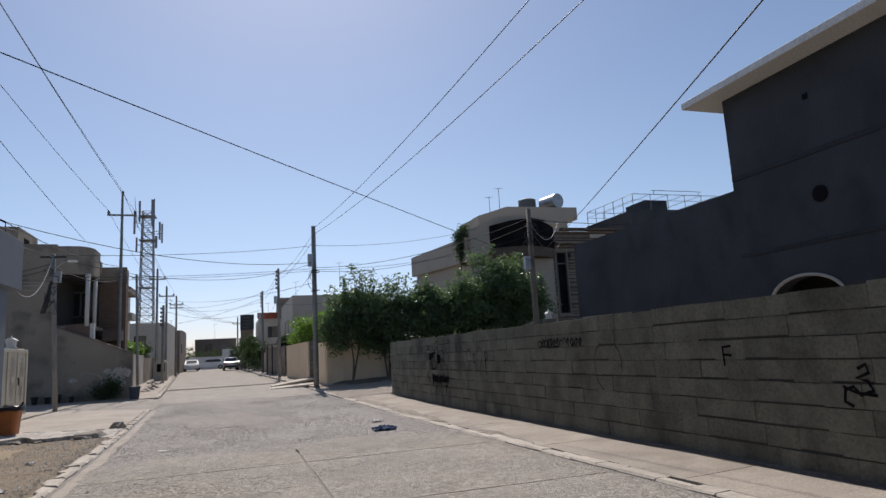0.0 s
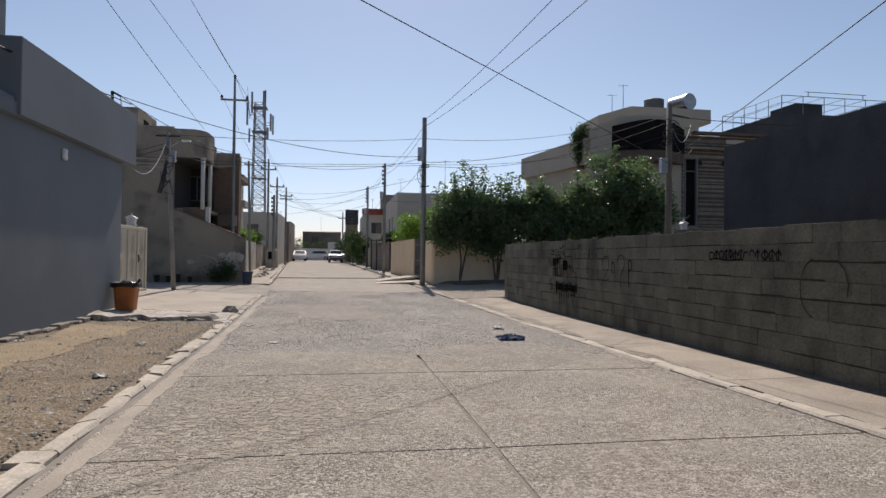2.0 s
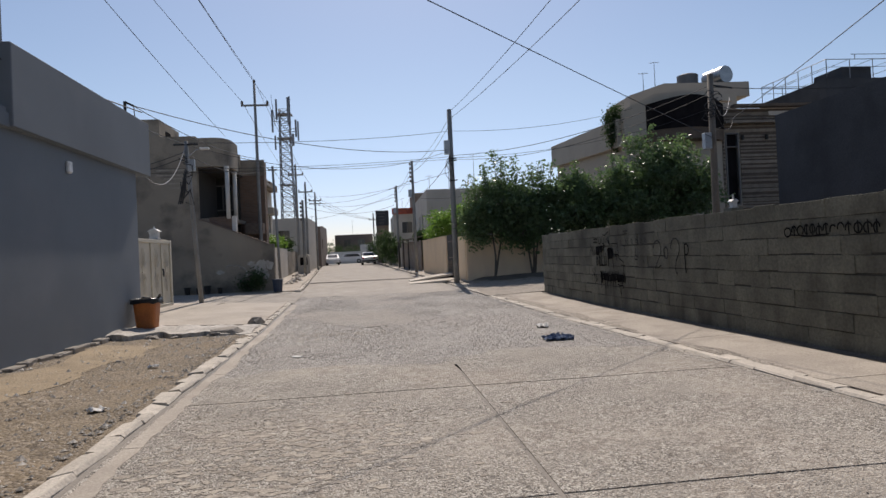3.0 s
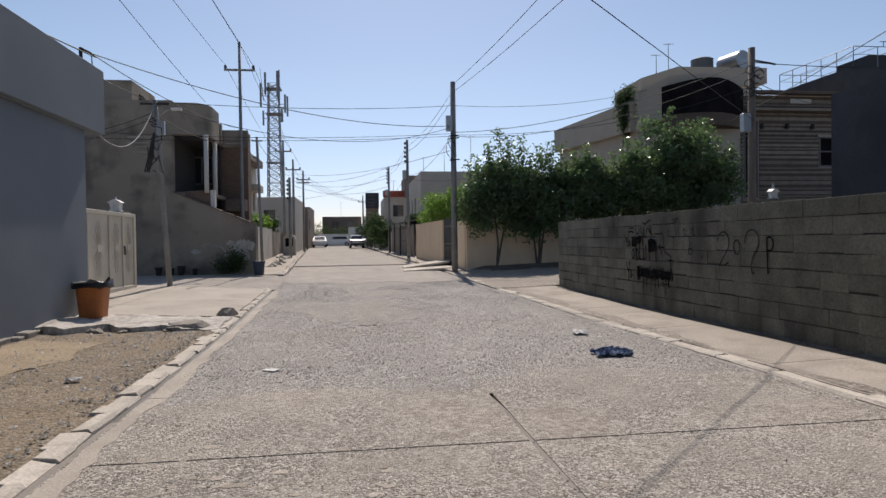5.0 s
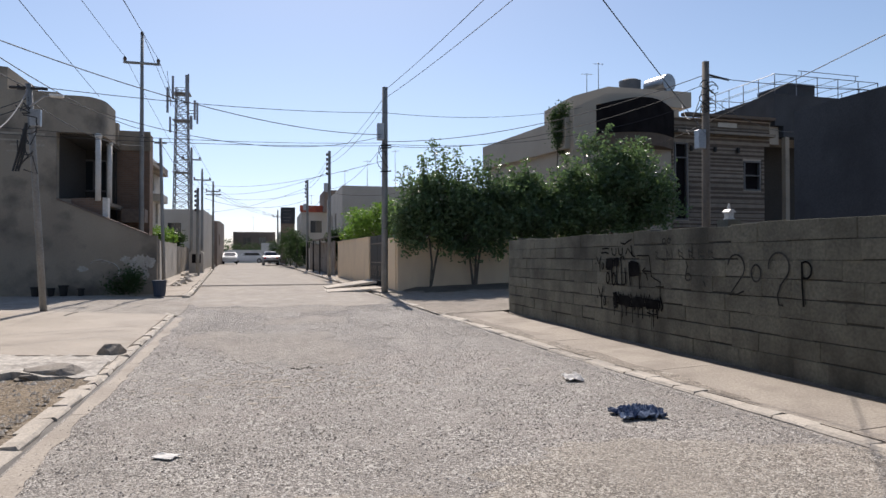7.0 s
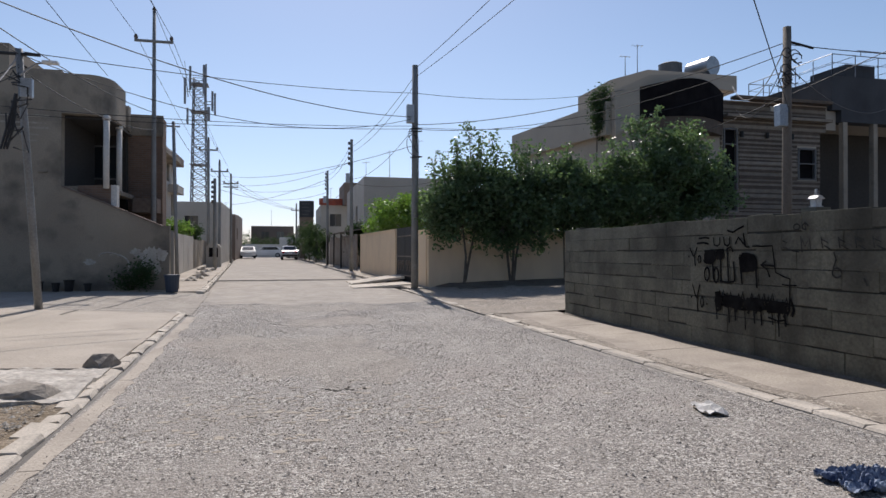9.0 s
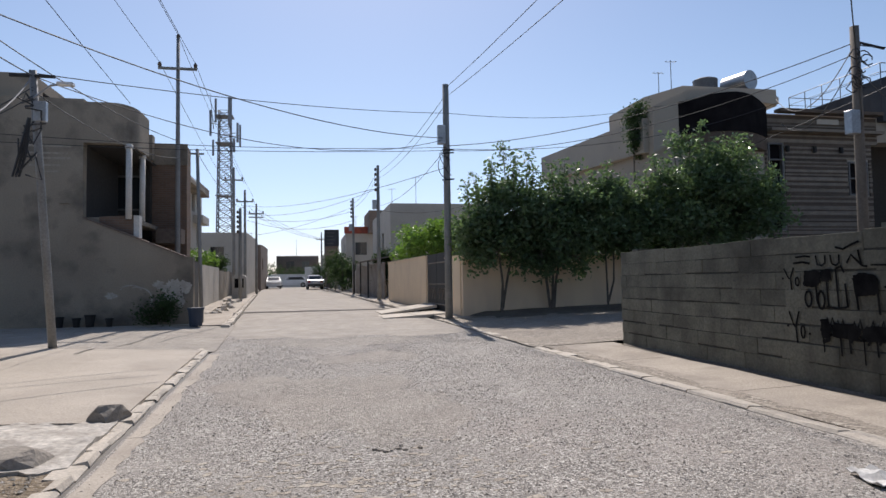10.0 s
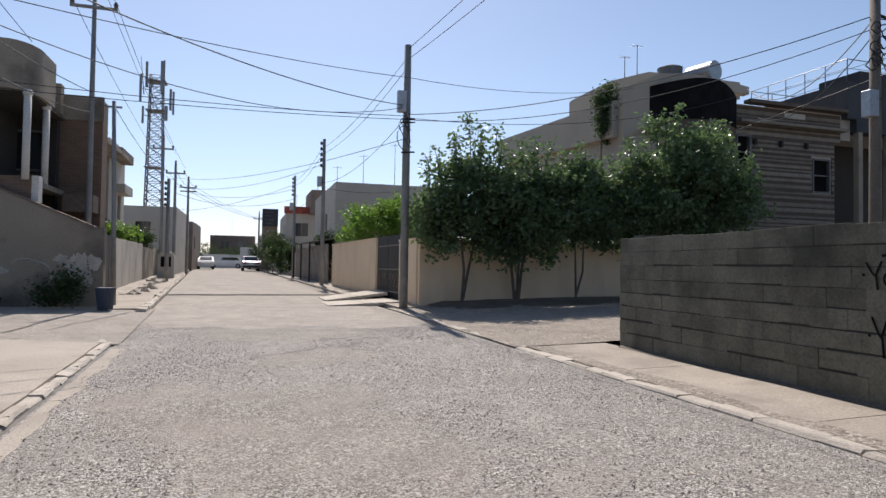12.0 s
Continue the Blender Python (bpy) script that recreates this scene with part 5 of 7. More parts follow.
# along the street to the corner pole, and across it
cable((4.3, 30.2, 7.5), (5.6, -6, 7.4), 0.7, 0.007)
cable((4.3, 30.2, 7.2), (6.6, -6, 7.2), 0.7, 0.007)
cable((11.35, 21.8, 4.58), (-6.0, 5.23, 5.55), 0.03)
cable((17.3, 33.0, 6.5), (2.6, -1, 3.9), 0.2, 0.008)
cable((-5.3, 31.2, 6.85), (-3.4, -2, 7.4), 0.25)
cable((-5.32, 20.6, 5.62), (4.2, 30.2, 5.85), 0.5, 0.015)
cable((-4.6, 22.6, 5.0), (4.25, 30.2, 6.65), 0.15)
cable((-4.6, 22.6, 4.95), (4.2, 30.2, 5.80), 0.75)
cable((-14, 26, 5.3), (4.2, 30.2, 5.55), 0.4)
cable((-14, 26.5, 5.0), (4.2, 30.2, 5.45), 0.3, 0.010)
cable((4.3, 30.2, 6.65), (14.0, 33.7, 8.25), 0.3)
cable((4.3, 30.2, 5.6), (11.4, 21.95, 6.25), 0.45, 0.014)
cable((4.3, 30.2, 5.45), (11.4, 21.95, 6.0), 0.6, 0.012)
cable((4.3, 30.2, 5.5), (18.9, 33.2, 8.4), 0.6, 0.010)
cable((11.4, 21.95, 6.2), (19.0, 33.3, 8.6), 0.9, 0.016, "cable_pale", "pale service cable between pole and house")
cable((11.4, 21.95, 5.9), (19.2, 33.3, 7.6), 0.8, 0.014)
cable((11.45, 21.95, 6.2), (24, 18, 6.3), 0.5, 0.014)
cable((11.45, 21.95, 5.7), (24, 30, 7.4), 0.7, 0.012)
cable((-4.35, 18.4, 3.45), (-4.6, 22.55, 4.9), 0.55, 0.016, "cable_pale", "pale service cable sagging from the grey house")
cable((-4.3, 10, 4.3), (-4.6, 22.6, 4.95), 0.12, 0.013)
cable((-4.28, -3, 3.6), (-4.35, 18.3, 4.9), 0.25, 0.016)
cable((-5.32, 20.6, 5.62), (-4.36, 33.3, 6.2), 0.25, 0.014)
cable((-4.6, 22.6, 4.7), (-4.3, 33.2, 5.6), 0.3, 0.012)
cable((-4.6, 22.6, 4.75), (-12, 31, 5.6), 0.35, 0.012)
cable((-4.6, 22.6, 4.6), (-12, 31, 5.2), 0.3, 0.012)
for z, s in ((7.3, 0.3), (7.0, 0.35), (5.6, 0.5)):
    cable((4.3, 30.3, z), (3.5, 45.0, z - 0.15), s, 0.011)
    cable((3.5, 45.0, z - 0.15), (2.98, 58, z - 0.2), s, 0.012)
cable((4.2, 30.2, 4.9), (-4.69, 58.6, 7.0), 0.5, 0.012)
cable((3.6, 45, 6.4), (-4.69, 58.6, 6.4), 0.6, 0.014)
cable((3.1, 58, 6.6), (-4.5, 66, 6.8), 0.5, 0.016)
cable((3.1, 58, 5.9), (-4.69, 58.6, 6.0), 0.7, 0.016)
cable((3.1, 58, 6.9), (-4.5, 66, 5.4), 0.3, 0.016)
cable((-3.4, 31.4, 5.4), (-4.6, 58, 6.8), 0.5, 0.011)
cable((-4.36, 33.3, 6.0), (-3.42, 31.4, 5.4), 0.05, 0.012)
cable((3.62, 45, 5.2), (11, 52, 6.6), 0.4, 0.012)
for dx in (-0.5, 0, 0.5):
    cable((-4.6 + dx, 58.6, 7.4), (-4.5 + dx, 66, 7.3), 0.2, 0.014)
    cable((-4.5 + dx, 66, 7.3), (1.2 + dx, 86, 6.4), 0.4, 0.018)


# ---- trees and plants ----
def leaf_mesh(centres, size, rng, droop=0.3):
    """Folded pointed leaves at the given places."""
    n = len(centres)
    d = rng.normal(size=(n, 3))
    d[:, 2] = d[:, 2] * 0.6 - droop
    d /= np.linalg.norm(d, axis=1)[:, None]
    u = np.cross(d, rng.normal(size=(n, 3)))
    u /= np.linalg.norm(u, axis=1)[:, None] + 1e-9
    nn = np.cross(d, u)
    s = size * rng.uniform(0.6, 1.3, n)[:, None]
    a = centres
    b = centres + d * s * 0.5 + u * s * 0.28 + nn * s * 0.08
    c = centres + d * s
    e = centres + d * s * 0.5 - u * s * 0.28 + nn * s * 0.08
    v = np.stack([a, b, c, e], 1).reshape(-1, 3)
    i = np.arange(n) * 4
    f = np.concatenate([np.stack([i, i + 1, i + 2], 1), np.stack([i, i + 2, i + 3], 1)])
    return v, f


def crown_points(blobs, n, rng, twig=0.13, per=12):
    """Leaf places in small sprays, gathered in many uneven clumps that leave gaps between them."""
    clumps = []
    for b in blobs:
        k = int(10 + 16 * b[3] * b[5])
        for _ in range(k):
            d = rng.normal(size=3)
            d /= np.linalg.norm(d)
            r = rng.uniform(0.45, 1.05)
            f = rng.uniform(0.13, 0.36)
            clumps.append((b[0] + d[0] * r * b[3], b[1] + d[1] * r * b[4], b[2] + d[2] * r * b[5],
                           f * (b[3] + 0.25), f * (b[4] + 0.25), f * (b[5] * 0.8 + 0.2)))
    cl = np.array(clumps)
    vol = (cl[:, 3] * cl[:, 4] * cl[:, 5]) ** 0.8
    m = n // per
    bl = cl[rng.choice(len(cl), m, p=vol / vol.sum())]
    d = rng.normal(size=(m, 3))
    d /= np.linalg.norm(d, axis=1)[:, None]
    c = bl[:, :3] + d * rng.uniform(0.3, 1.0, (m, 1)) ** 0.6 * bl[:, 3:6]
    return np.repeat(c, per, 0) + rng.normal(size=(m * per, 3)) * twig


def tree(name, label, base, stems, blobs, leaves, size, material, seed, shoots=(), trunk_r=0.052):
    rng = np.random.default_rng(seed)
    t = thing(name, base, label, "tree")
    bm = bmesh.new()
    for stem in stems:
        tube(bm, [(base[0] + p[0], base[1] + p[1], base[2] + p[2] - (0.1 if i == 0 else 0)) for i, p in enumerate(stem)], trunk_r, trunk_r * 0.55, 7)
        tip = Vector((base[0] + stem[-1][0], base[1] + stem[-1][1], base[2] + stem[-1][2]))
        for b in blobs:
            c = Vector(b[:3])
            if (c - tip).length < 4.5:
                for _ in range(4):
                    q = c + Vector((rng.uniform(-0.6, 0.6) * b[3], rng.uniform(-0.6, 0.6) * b[4], rng.uniform(-0.2, 0.7) * b[5]))
                    m = tip.lerp(q, 0.5) + Vector((rng.uniform(-0.15, 0.15), rng.uniform(-0.15, 0.15), 0.1))
                    tube(bm, [tip, m, q], trunk_r * 0.5, 0.012, 5)
    part("trunk", bm, "bark", t)
    pts = [crown_points(blobs, leaves, rng)]
    for x, y, z0, z1, lean in shoots:
        sh = bmesh.new()
        k = int((z1 - z0) * 90)
        h = rng.uniform(0, 1, k)
        pts.append(np.stack([x + lean * h + rng.normal(size=k) * 0.10, y + rng.normal(size=k) * 0.12, z0 + (z1 - z0) * h], 1))
        tube(sh, [(x, y, z0 - 0.5), (x + lean * 0.5, y, (z0 + z1) / 2), (x + lean, y, z1)], 0.018, 0.005, 4)
        part("shoot", sh, "bark", t)
    v, f = leaf_mesh(np.concatenate(pts), size, rng)
    me = bpy.data.meshes.new("crown")
    me.from_pydata(v.tolist(), [], f.tolist())
    me.materials.append(M[material])
    ob = new("crown", me)
    ob.parent = t
    ob.location = -Vector(base)
    return t


tree("citrus_tree", "dense dark-green tree with bare trunk before the salmon wall", (5.9, 30.0, 0.30),
     [[(0, 0, 0), (0.06, 0, 0.9), (-0.05, 0, 1.9)], [(0.03, 0, 0.2), (0.22, 0.05, 1.0), (0.42, 0, 2.0)]],
     [(5.4, 29.9, 3.05, 1.05, 1.0, 1.0), (6.3, 29.9, 3.3, 1.15, 1.0, 1.2), (6.0, 29.9, 2.6, 1.0, 0.9, 0.55), (4.95, 30.0, 2.7, 0.6, 0.7, 0.75), (6.6, 29.8, 1.95, 0.4, 0.4, 0.4), (5.3, 29.8, 2.0, 0.35, 0.4, 0.35)],
     14000, 0.15, "leaf", 1, ((5.75, 30, 4.0, 5.2, -0.15), (6.15, 30, 4.2, 5.75, -0.1), (6.75, 30, 4.1, 5.45, 0.2), (5.3, 30, 3.7, 4.75, -0.3), (6.45, 30.2, 4.2, 5.2, 0.15), (5.0, 30.1, 3.4, 4.5, -0.2), (5.55, 29.8, 4.0, 5.0, 0.1), (6.95, 29.9, 4.0, 5.0, 0.1), (6.3, 29.7, 4.3, 5.4, 0.0)))
tree("citrus_tree", "dense dark-green tree with forked trunk before the salmon wall", (7.55, 30.0, 0.36),
     [[(0, 0, 0), (-0.12, 0, 0.9), (-0.2, 0, 1.9)], [(0.05, 0, 0), (0.10, 0, 1.0), (0.12, 0, 2.0)], [(0.1, 0, 0.1), (0.2, 0, 0.9), (0.35, 0, 1.7)]],
     [(7.3, 29.9, 3.0, 1.1, 1.0, 1.1), (8.2, 29.9, 3.4, 1.1, 1.0, 1.2), (7.75, 29.8, 2.55, 1.1, 0.9, 0.6), (8.4, 29.6, 1.85, 0.35, 0.3, 0.4), (7.2, 29.7, 1.8, 0.4, 0.4, 0.35)],
     14000, 0.15, "leaf", 2, ((7.9, 30, 4.2, 5.0, 0.1), (8.5, 30, 4.2, 5.15, 0.1), (7.4, 30, 4.0, 4.8, -0.1), (8.9, 30, 3.8, 4.9, 0.25), (7.7, 29.8, 4.1, 5.1, -0.1), (8.2, 30.2, 4.4, 5.3, 0.05)))
tree("citrus_tree", "slim young tree with thin forked trunk before the salmon wall", (9.55, 30.0, 0.42),
     [[(0, 0, 0), (-0.02, 0, 0.8), (-0.06, 0, 2.0)], [(0.02, 0, 0.25), (0.22, 0, 0.8), (0.25, 0, 1.9)]],
     [(9.4, 29.9, 3.3, 1.15, 0.9, 1.2), (10.4, 30.0, 3.0, 1.0, 0.9, 1.0), (9.6, 29.9, 2.5, 0.9, 0.8, 0.55)], 11000, 0.15, "leaf", 3, ((9.6, 30, 4.3, 5.2, 0.1),), 0.04)
tree("garden_tree", "broad dark-green tree rising behind the block wall", (12.6, 30.1, 0.4),
     [[(0, 0, 0), (0.1, 0, 1.0), (0, 0, 2.2)], [(0.1, 0, 0.1), (0.6, 0, 1.2), (0.9, 0, 2.4)]],
     [(11.6, 29.8, 3.5, 1.2, 1.0, 1.3), (12.7, 30.0, 4.4, 1.5, 1.2, 1.5), (14.1, 30.0, 4.3, 1.5, 1.2, 1.6), (15.2, 30.0, 3.8, 1.1, 1.0, 1.4), (13.2, 29.8, 2.9, 2.3, 1.0, 1.0), (11.3, 29.8, 2.7, 1.2, 1.0, 0.8)],
     31000, 0.155, "leaf", 4, ((13.1, 30, 5.6, 6.7, 0.1), (12.2, 30, 5.4, 6.2, -0.2), (14.3, 30, 5.3, 6.3, 0.2), (15.0, 30, 4.6, 5.6, 0.4), (12.7, 30, 5.6, 6.3, 0.05), (11.4, 29.9, 4.6, 5.4, -0.15), (13.7, 29.8, 5.3, 6.2, 0.1), (15.6, 29.9, 4.2, 5.0, 0.2), (14.7, 29.8, 5.0, 5.9, 0.1)), 0.09)
tree("garden_tree", "light-green leafy tree leaning over the salmon wall", (5.9, 40.5, 0.15),
     [[(0, 0, 0), (0.1, 0, 1.2), (0.0, 0, 2.2)]],
     [(5.3, 40.0, 3.1, 1.1, 1.6, 1.0), (6.3, 40.5, 3.6, 1.2, 1.5, 0.9), (4.7, 42.0, 2.8, 0.7, 1.2, 0.7), (7.2, 39.5, 3.0, 0.9, 1.2, 0.8)],
     11000, 0.17, "leaf_light", 5)
tree("climbing_vine", "dark climbing plant on the cream house flank", (13.2, 34.8, 0.2),
     [[(0, 0, 0), (0.05, 0, 3), (0.1, 0, 6.5)]],
     [(13.4, 34.6, 7.5, 0.40, 0.4, 0.8), (13.4, 34.6, 6.95, 0.34, 0.4, 0.5), (13.5, 34.6, 8.2, 0.28, 0.3, 0.35)], 4200, 0.11, "leaf_far", 6, (), 0.05)
# bush at the foot of the plastered wall
tree("bush", "low dark shrub at the foot of the plastered wall", (-4.35, 30.3, 0.1),
     [[(0, 0, 0), (0.05, 0, 0.3)]], [(-4.35, 30.25, 0.55, 0.5, 0.22, 0.4), (-4.1, 30.25, 0.75, 0.3, 0.2, 0.3)], 1600, 0.085, "leaf_far", 7, (), 0.02)
for i, (x, y, z, r, h, m) in enumerate(((-6.1, 43, 2.5, 1.1, 0.32, "leaf_light"), (-6.3, 48, 2.6, 1.0, 0.38, "leaf_light"), (-6.6, 56, 2.7, 0.9, 0.6, "leaf_far"), 
                                        (2.6, 66, 2.2, 0.8, 1.6, "leaf_far"), (2.2, 71, 2.6, 0.9, 1.8, "leaf_far"), (1.9, 76, 2.4, 0.8, 1.6, "leaf_far"), (3.3, 62, 1.6, 0.6, 1.0, "leaf_far"),
                                        (-7.0, 96, 2.3, 1.6, 1.4, "leaf_far"), (-5.4, 108, 2.4, 2.0, 1.7, "leaf_far"), (-2.6, 110, 2.3, 2.0, 1.6, "leaf_far"), (0.0, 109, 2.4, 1.8, 1.5, "leaf_far"), (0.9, 96, 2.2, 0.8, 1.5, "leaf_far"), (3.4, 68, 2.0, 0.8, 1.4, "leaf_far"), (4.6, 52, 2.0, 0.6, 1.2, "leaf_far"))):
    tree("street_tree", "distant green tree beside the street wall", (x, y, gz(y) + 0.05), [[(0, 0, 0), (0.05, 0, max(0.6, z - h * 0.6))]],
         [(x, y, z, r, r, h), (x + r * 0.4, y, z + h * 0.3, r * 0.7, r * 0.7, h * 0.7)], 2600, 0.16, m, 20 + i, (), 0.06)


# ---- things on the ground ----
def wheelie_bin():
    b = thing("bin", (-3.98, 17.0, gz(17) + 0.14), "orange plastic bin lined with a black bag on the apron", "bin")
    x, y, z = -3.98, 17.0, gz(17) + 0.12
    bm = bmesh.new()
    lo, hi = [], []
    n = 20
    for k in range(n):
        a = 2 * math.pi * k / n
        cx = math.copysign(abs(math.cos(a)) ** 0.45, math.cos(a))
        cy = math.copysign(abs(math.sin(a)) ** 0.45, math.sin(a))
        lo.append(bm.verts.new((x + 0.185 * cx, y + 0.185 * cy, z)))
        hi.append(bm.verts.new((x + 0.235 * cx, y + 0.235 * cy, z + 0.58)))
    for k in range(n):
        bm.faces.new((lo[k], lo[(k + 1) % n], hi[(k + 1) % n], hi[k]))
    bm.faces.new(lo)
    part("body", bm, "orange", b)
    bm = bmesh.new()
    rng = random.Random(4)
    rings = []
    for r, h in ((0.19, 0.50), (0.22, 0.61), (0.265, 0.645), (0.285, 0.60), (0.275, 0.54)):
        ring = []
        for k in range(n):
            a = 2 * math.pi * k / n
            cx = math.copysign(abs(math.cos(a)) ** 0.5, math.cos(a))
            cy = math.copysign(abs(math.sin(a)) ** 0.5, math.sin(a))
            rr = r + rng.uniform(-0.014, 0.014)
            ring.append(bm.verts.new((x + rr * cx, y + rr * cy, z + h + rng.uniform(-0.025, 0.02))))
        rings.append(ring)
    for a, c in zip(rings, rings[1:]):
        for k in range(n):
            bm.faces.new((a[k], a[(k + 1) % n], c[(k + 1) % n], c[k]))
    bm.faces.new(rings[0])
    tube(bm, [(x + 0.25, y - 0.1, z + 0.62), (x + 0.30, y - 0.1, z + 0.70), (x + 0.26, y - 0.08, z + 0.66)], 0.03, 0.015, 5)
    part("bag", bm, "bag", b, "black bin bag over the rim", smooth=True)


wheelie_bin()


def rock(x, y, z, sx, sy, sz, seed, label="grey rubble stone lying by the apron", material="stone", turn=0.0):
    rng = random.Random(seed)
    bm = bmesh.new()
    bmesh.ops.create_icosphere(bm, subdivisions=3, radius=1.0)
    for v in bm.verts:
        k = 1 + noise.noise(v.co * 1.4 + Vector((seed, 0, 0))) * 0.45 + noise.noise(v.co * 4 + Vector((seed, 3, 0))) * 0.16
        v.co = Vector((v.co.x * sx * k, v.co.y * sy * k, max(v.co.z, -0.35) * sz * k))
    # broken faces
    for _ in range(9):
        d = Vector((rng.gauss(0, 1) / sx, rng.gauss(0, 1) / sy, abs(rng.gauss(0, 1)) / sz)).normalized()
        lim = rng.uniform(0.55, 0.85) * max(v.co.dot(d) for v in bm.verts)
        for v in bm.verts:
            over = v.co.dot(d) - lim
            if over > 0:
                v.co -= d * over * 0.97
    bmesh.ops.rotate(bm, verts=bm.verts, matrix=Matrix.Rotation(rng.uniform(-0.5, 0.5) + turn, 3, 'Z'))
    me = bpy.data.meshes.new("stone")
    bm.to_mesh(me)
    bm.free()
    me.materials.append(M[material])
    ob = new("stone", me)
    ob.location = (x, y, z)
    tagged(ob, label, "stone")


rock(-1.93, 17.55, gz(17.5) + 0.06, 0.15, 0.26, 0.17, 3, "large grey stone sunk in the apron edge")
rock(-2.2, 16.15, gz(16) + 0.05, 0.42, 0.24, 0.18, 5, "broken concrete lump at the apron edge")
rng = random.Random(77)
for k in range(22):
    x = -4.3 + 2.1 * k / 21 + rng.uniform(-0.05, 0.05)
    rock(x, 15.98 + rng.uniform(-0.12, 0.12), gz(16) + 0.05, rng.uniform(0.06, 0.2), rng.uniform(0.05, 0.12), rng.uniform(0.03, 0.07), 100 + k, "rubble stone along the broken apron edge")
rock(-3.0, 12.9, gz(13) + 0.04, 0.06, 0.05, 0.03, 201, "small stone on the dirt verge")


def rag():
    x, y = 3.37, 12.6
    bm = bmesh.new()
    bmesh.ops.create_grid(bm, x_segments=34, y_segments=26, size=1)
    for v in bm.verts:
        a, r = math.atan2(v.co.y, v.co.x), min(1.0, v.co.length)
        edge = 0.75 + 0.3 * noise.noise(Vector((math.cos(a) * 1.7, math.sin(a) * 1.7, 5)))
        p = Vector((v.co.x * 3.2, v.co.y * 3.2, 9))
        fold = 1 - abs(noise.noise(p)) * 2.6
        fine = 1 - abs(noise.noise(p * 2.3)) * 2.4
        h = max(0.0, 0.085 * fold + 0.04 * fine) * (1 - 0.6 * r)
        v.co = Vector((x + v.co.x * 0.30 * edge + 0.03 * noise.noise(p * 1.3), y + v.co.y * 0.20 * edge, gz(y) + 0.012 + h))
    ob = part("rag", bm, "rag", smooth=False)
    sol = ob.modifiers.new("thickness", 'SOLIDIFY')
    sol.thickness = 0.004
    tagged(ob, "crumpled blue and white cloth lying on the road", "cloth")


rag()


def litter(x, y, sx, sy, sz, seed, label, lift=0.01):
    bm = bmesh.new()
    bmesh.ops.create_grid(bm, x_segments=6, y_segments=5, size=1)
    for v in bm.verts:
        v.co = Vector((v.co.x * sx, v.co.y * sy, abs(noise.noise(v.co * 2.2 + Vector((seed, 1, 0)))) * sz))
    me = bpy.data.meshes.new("litter")
    bm.to_mesh(me)
    bm.free()
    me.materials.append(M["paper"])
    ob = new("litter", me)
    sol = ob.modifiers.new("thickness", 'SOLIDIFY')
    sol.thickness = 0.006
    ob.location = (x, y, gz(y) + lift)
    ob.rotation_euler = (0, 0, seed * 1.3)
    tagged(ob, label, "litter")


litter(3.6, 14.3, 0.17, 0.10, 0.09, 1, "crumpled white plastic litter on the road", 0.015)
litter(-0.45, 12.45, 0.08, 0.055, 0.02, 2, "flat white paper scrap on the road", 0.015)
litter(-1.95, 9.6, 0.07, 0.06, 0.06, 3, "white litter lying on the dirt", 0.04)
litter(-3.7, 9.9, 0.06, 0.05, 0.05, 4, "white litter lying on the dirt", 0.06)
litter(-2.3, 12.2, 0.07, 0.05, 0.05, 5, "white litter lying on the dirt", 0.04)
for k in range(10):
    rr = random.Random(300 + k)
    rock(0.65 + rr.gauss(0, 0.09), 15.9 + rr.gauss(0, 0.05), gz(16) + 0.008, rr.uniform(0.012, 0.035), rr.uniform(0.012, 0.03), rr.uniform(0.008, 0.018), 300 + k, "loose dark clod broken out of the road", "stone")


def bucket_bin():
    b = thing("bin", (-3.2, 29.9, 0.15), "small dark blue plastic bin beside the pole", "bin")
    z = gz(30) + 0.07
    bm = bmesh.new()
    tube(bm, [(-3.2, 29.9, z), (-3.2, 29.9, z + 0.5)], 0.17, 0.22, 16)
    part("body", bm, "blue_plastic", b)
    bm = bmesh.new()
    tube(bm, [(-3.2, 29.9, z + 0.48), (-3.2, 29.9, z + 0.53)], 0.235, n=16)
    part("rim", bm, "blue_plastic", b)


bucket_bin()
for k, (x, r, h) in enumerate(((-6.9, 0.13, 0.3), (-6.45, 0.11, 0.26), (-6.1, 0.14, 0.34), (-5.6, 0.10, 0.24))):
    pot = thing("plant_pot", (x, 30.35, 0.15), "dark plastic pot standing at the plastered wall", "pot", "dark pots")
    bm = bmesh.new()
    zz = gz(30.35) + 0.02 + 0.022 * min(4, (-1.9 - x))
    tube(bm, [(x, 30.35, zz), (x, 30.35, zz + h)], r * 0.75, r, 12)
    tube(bm, [(x, 30.35, zz + h - 0.04), (x, 30.35, zz + h)], r * 1.1, n=12)
    part("pot", bm, "frame_dark", pot)


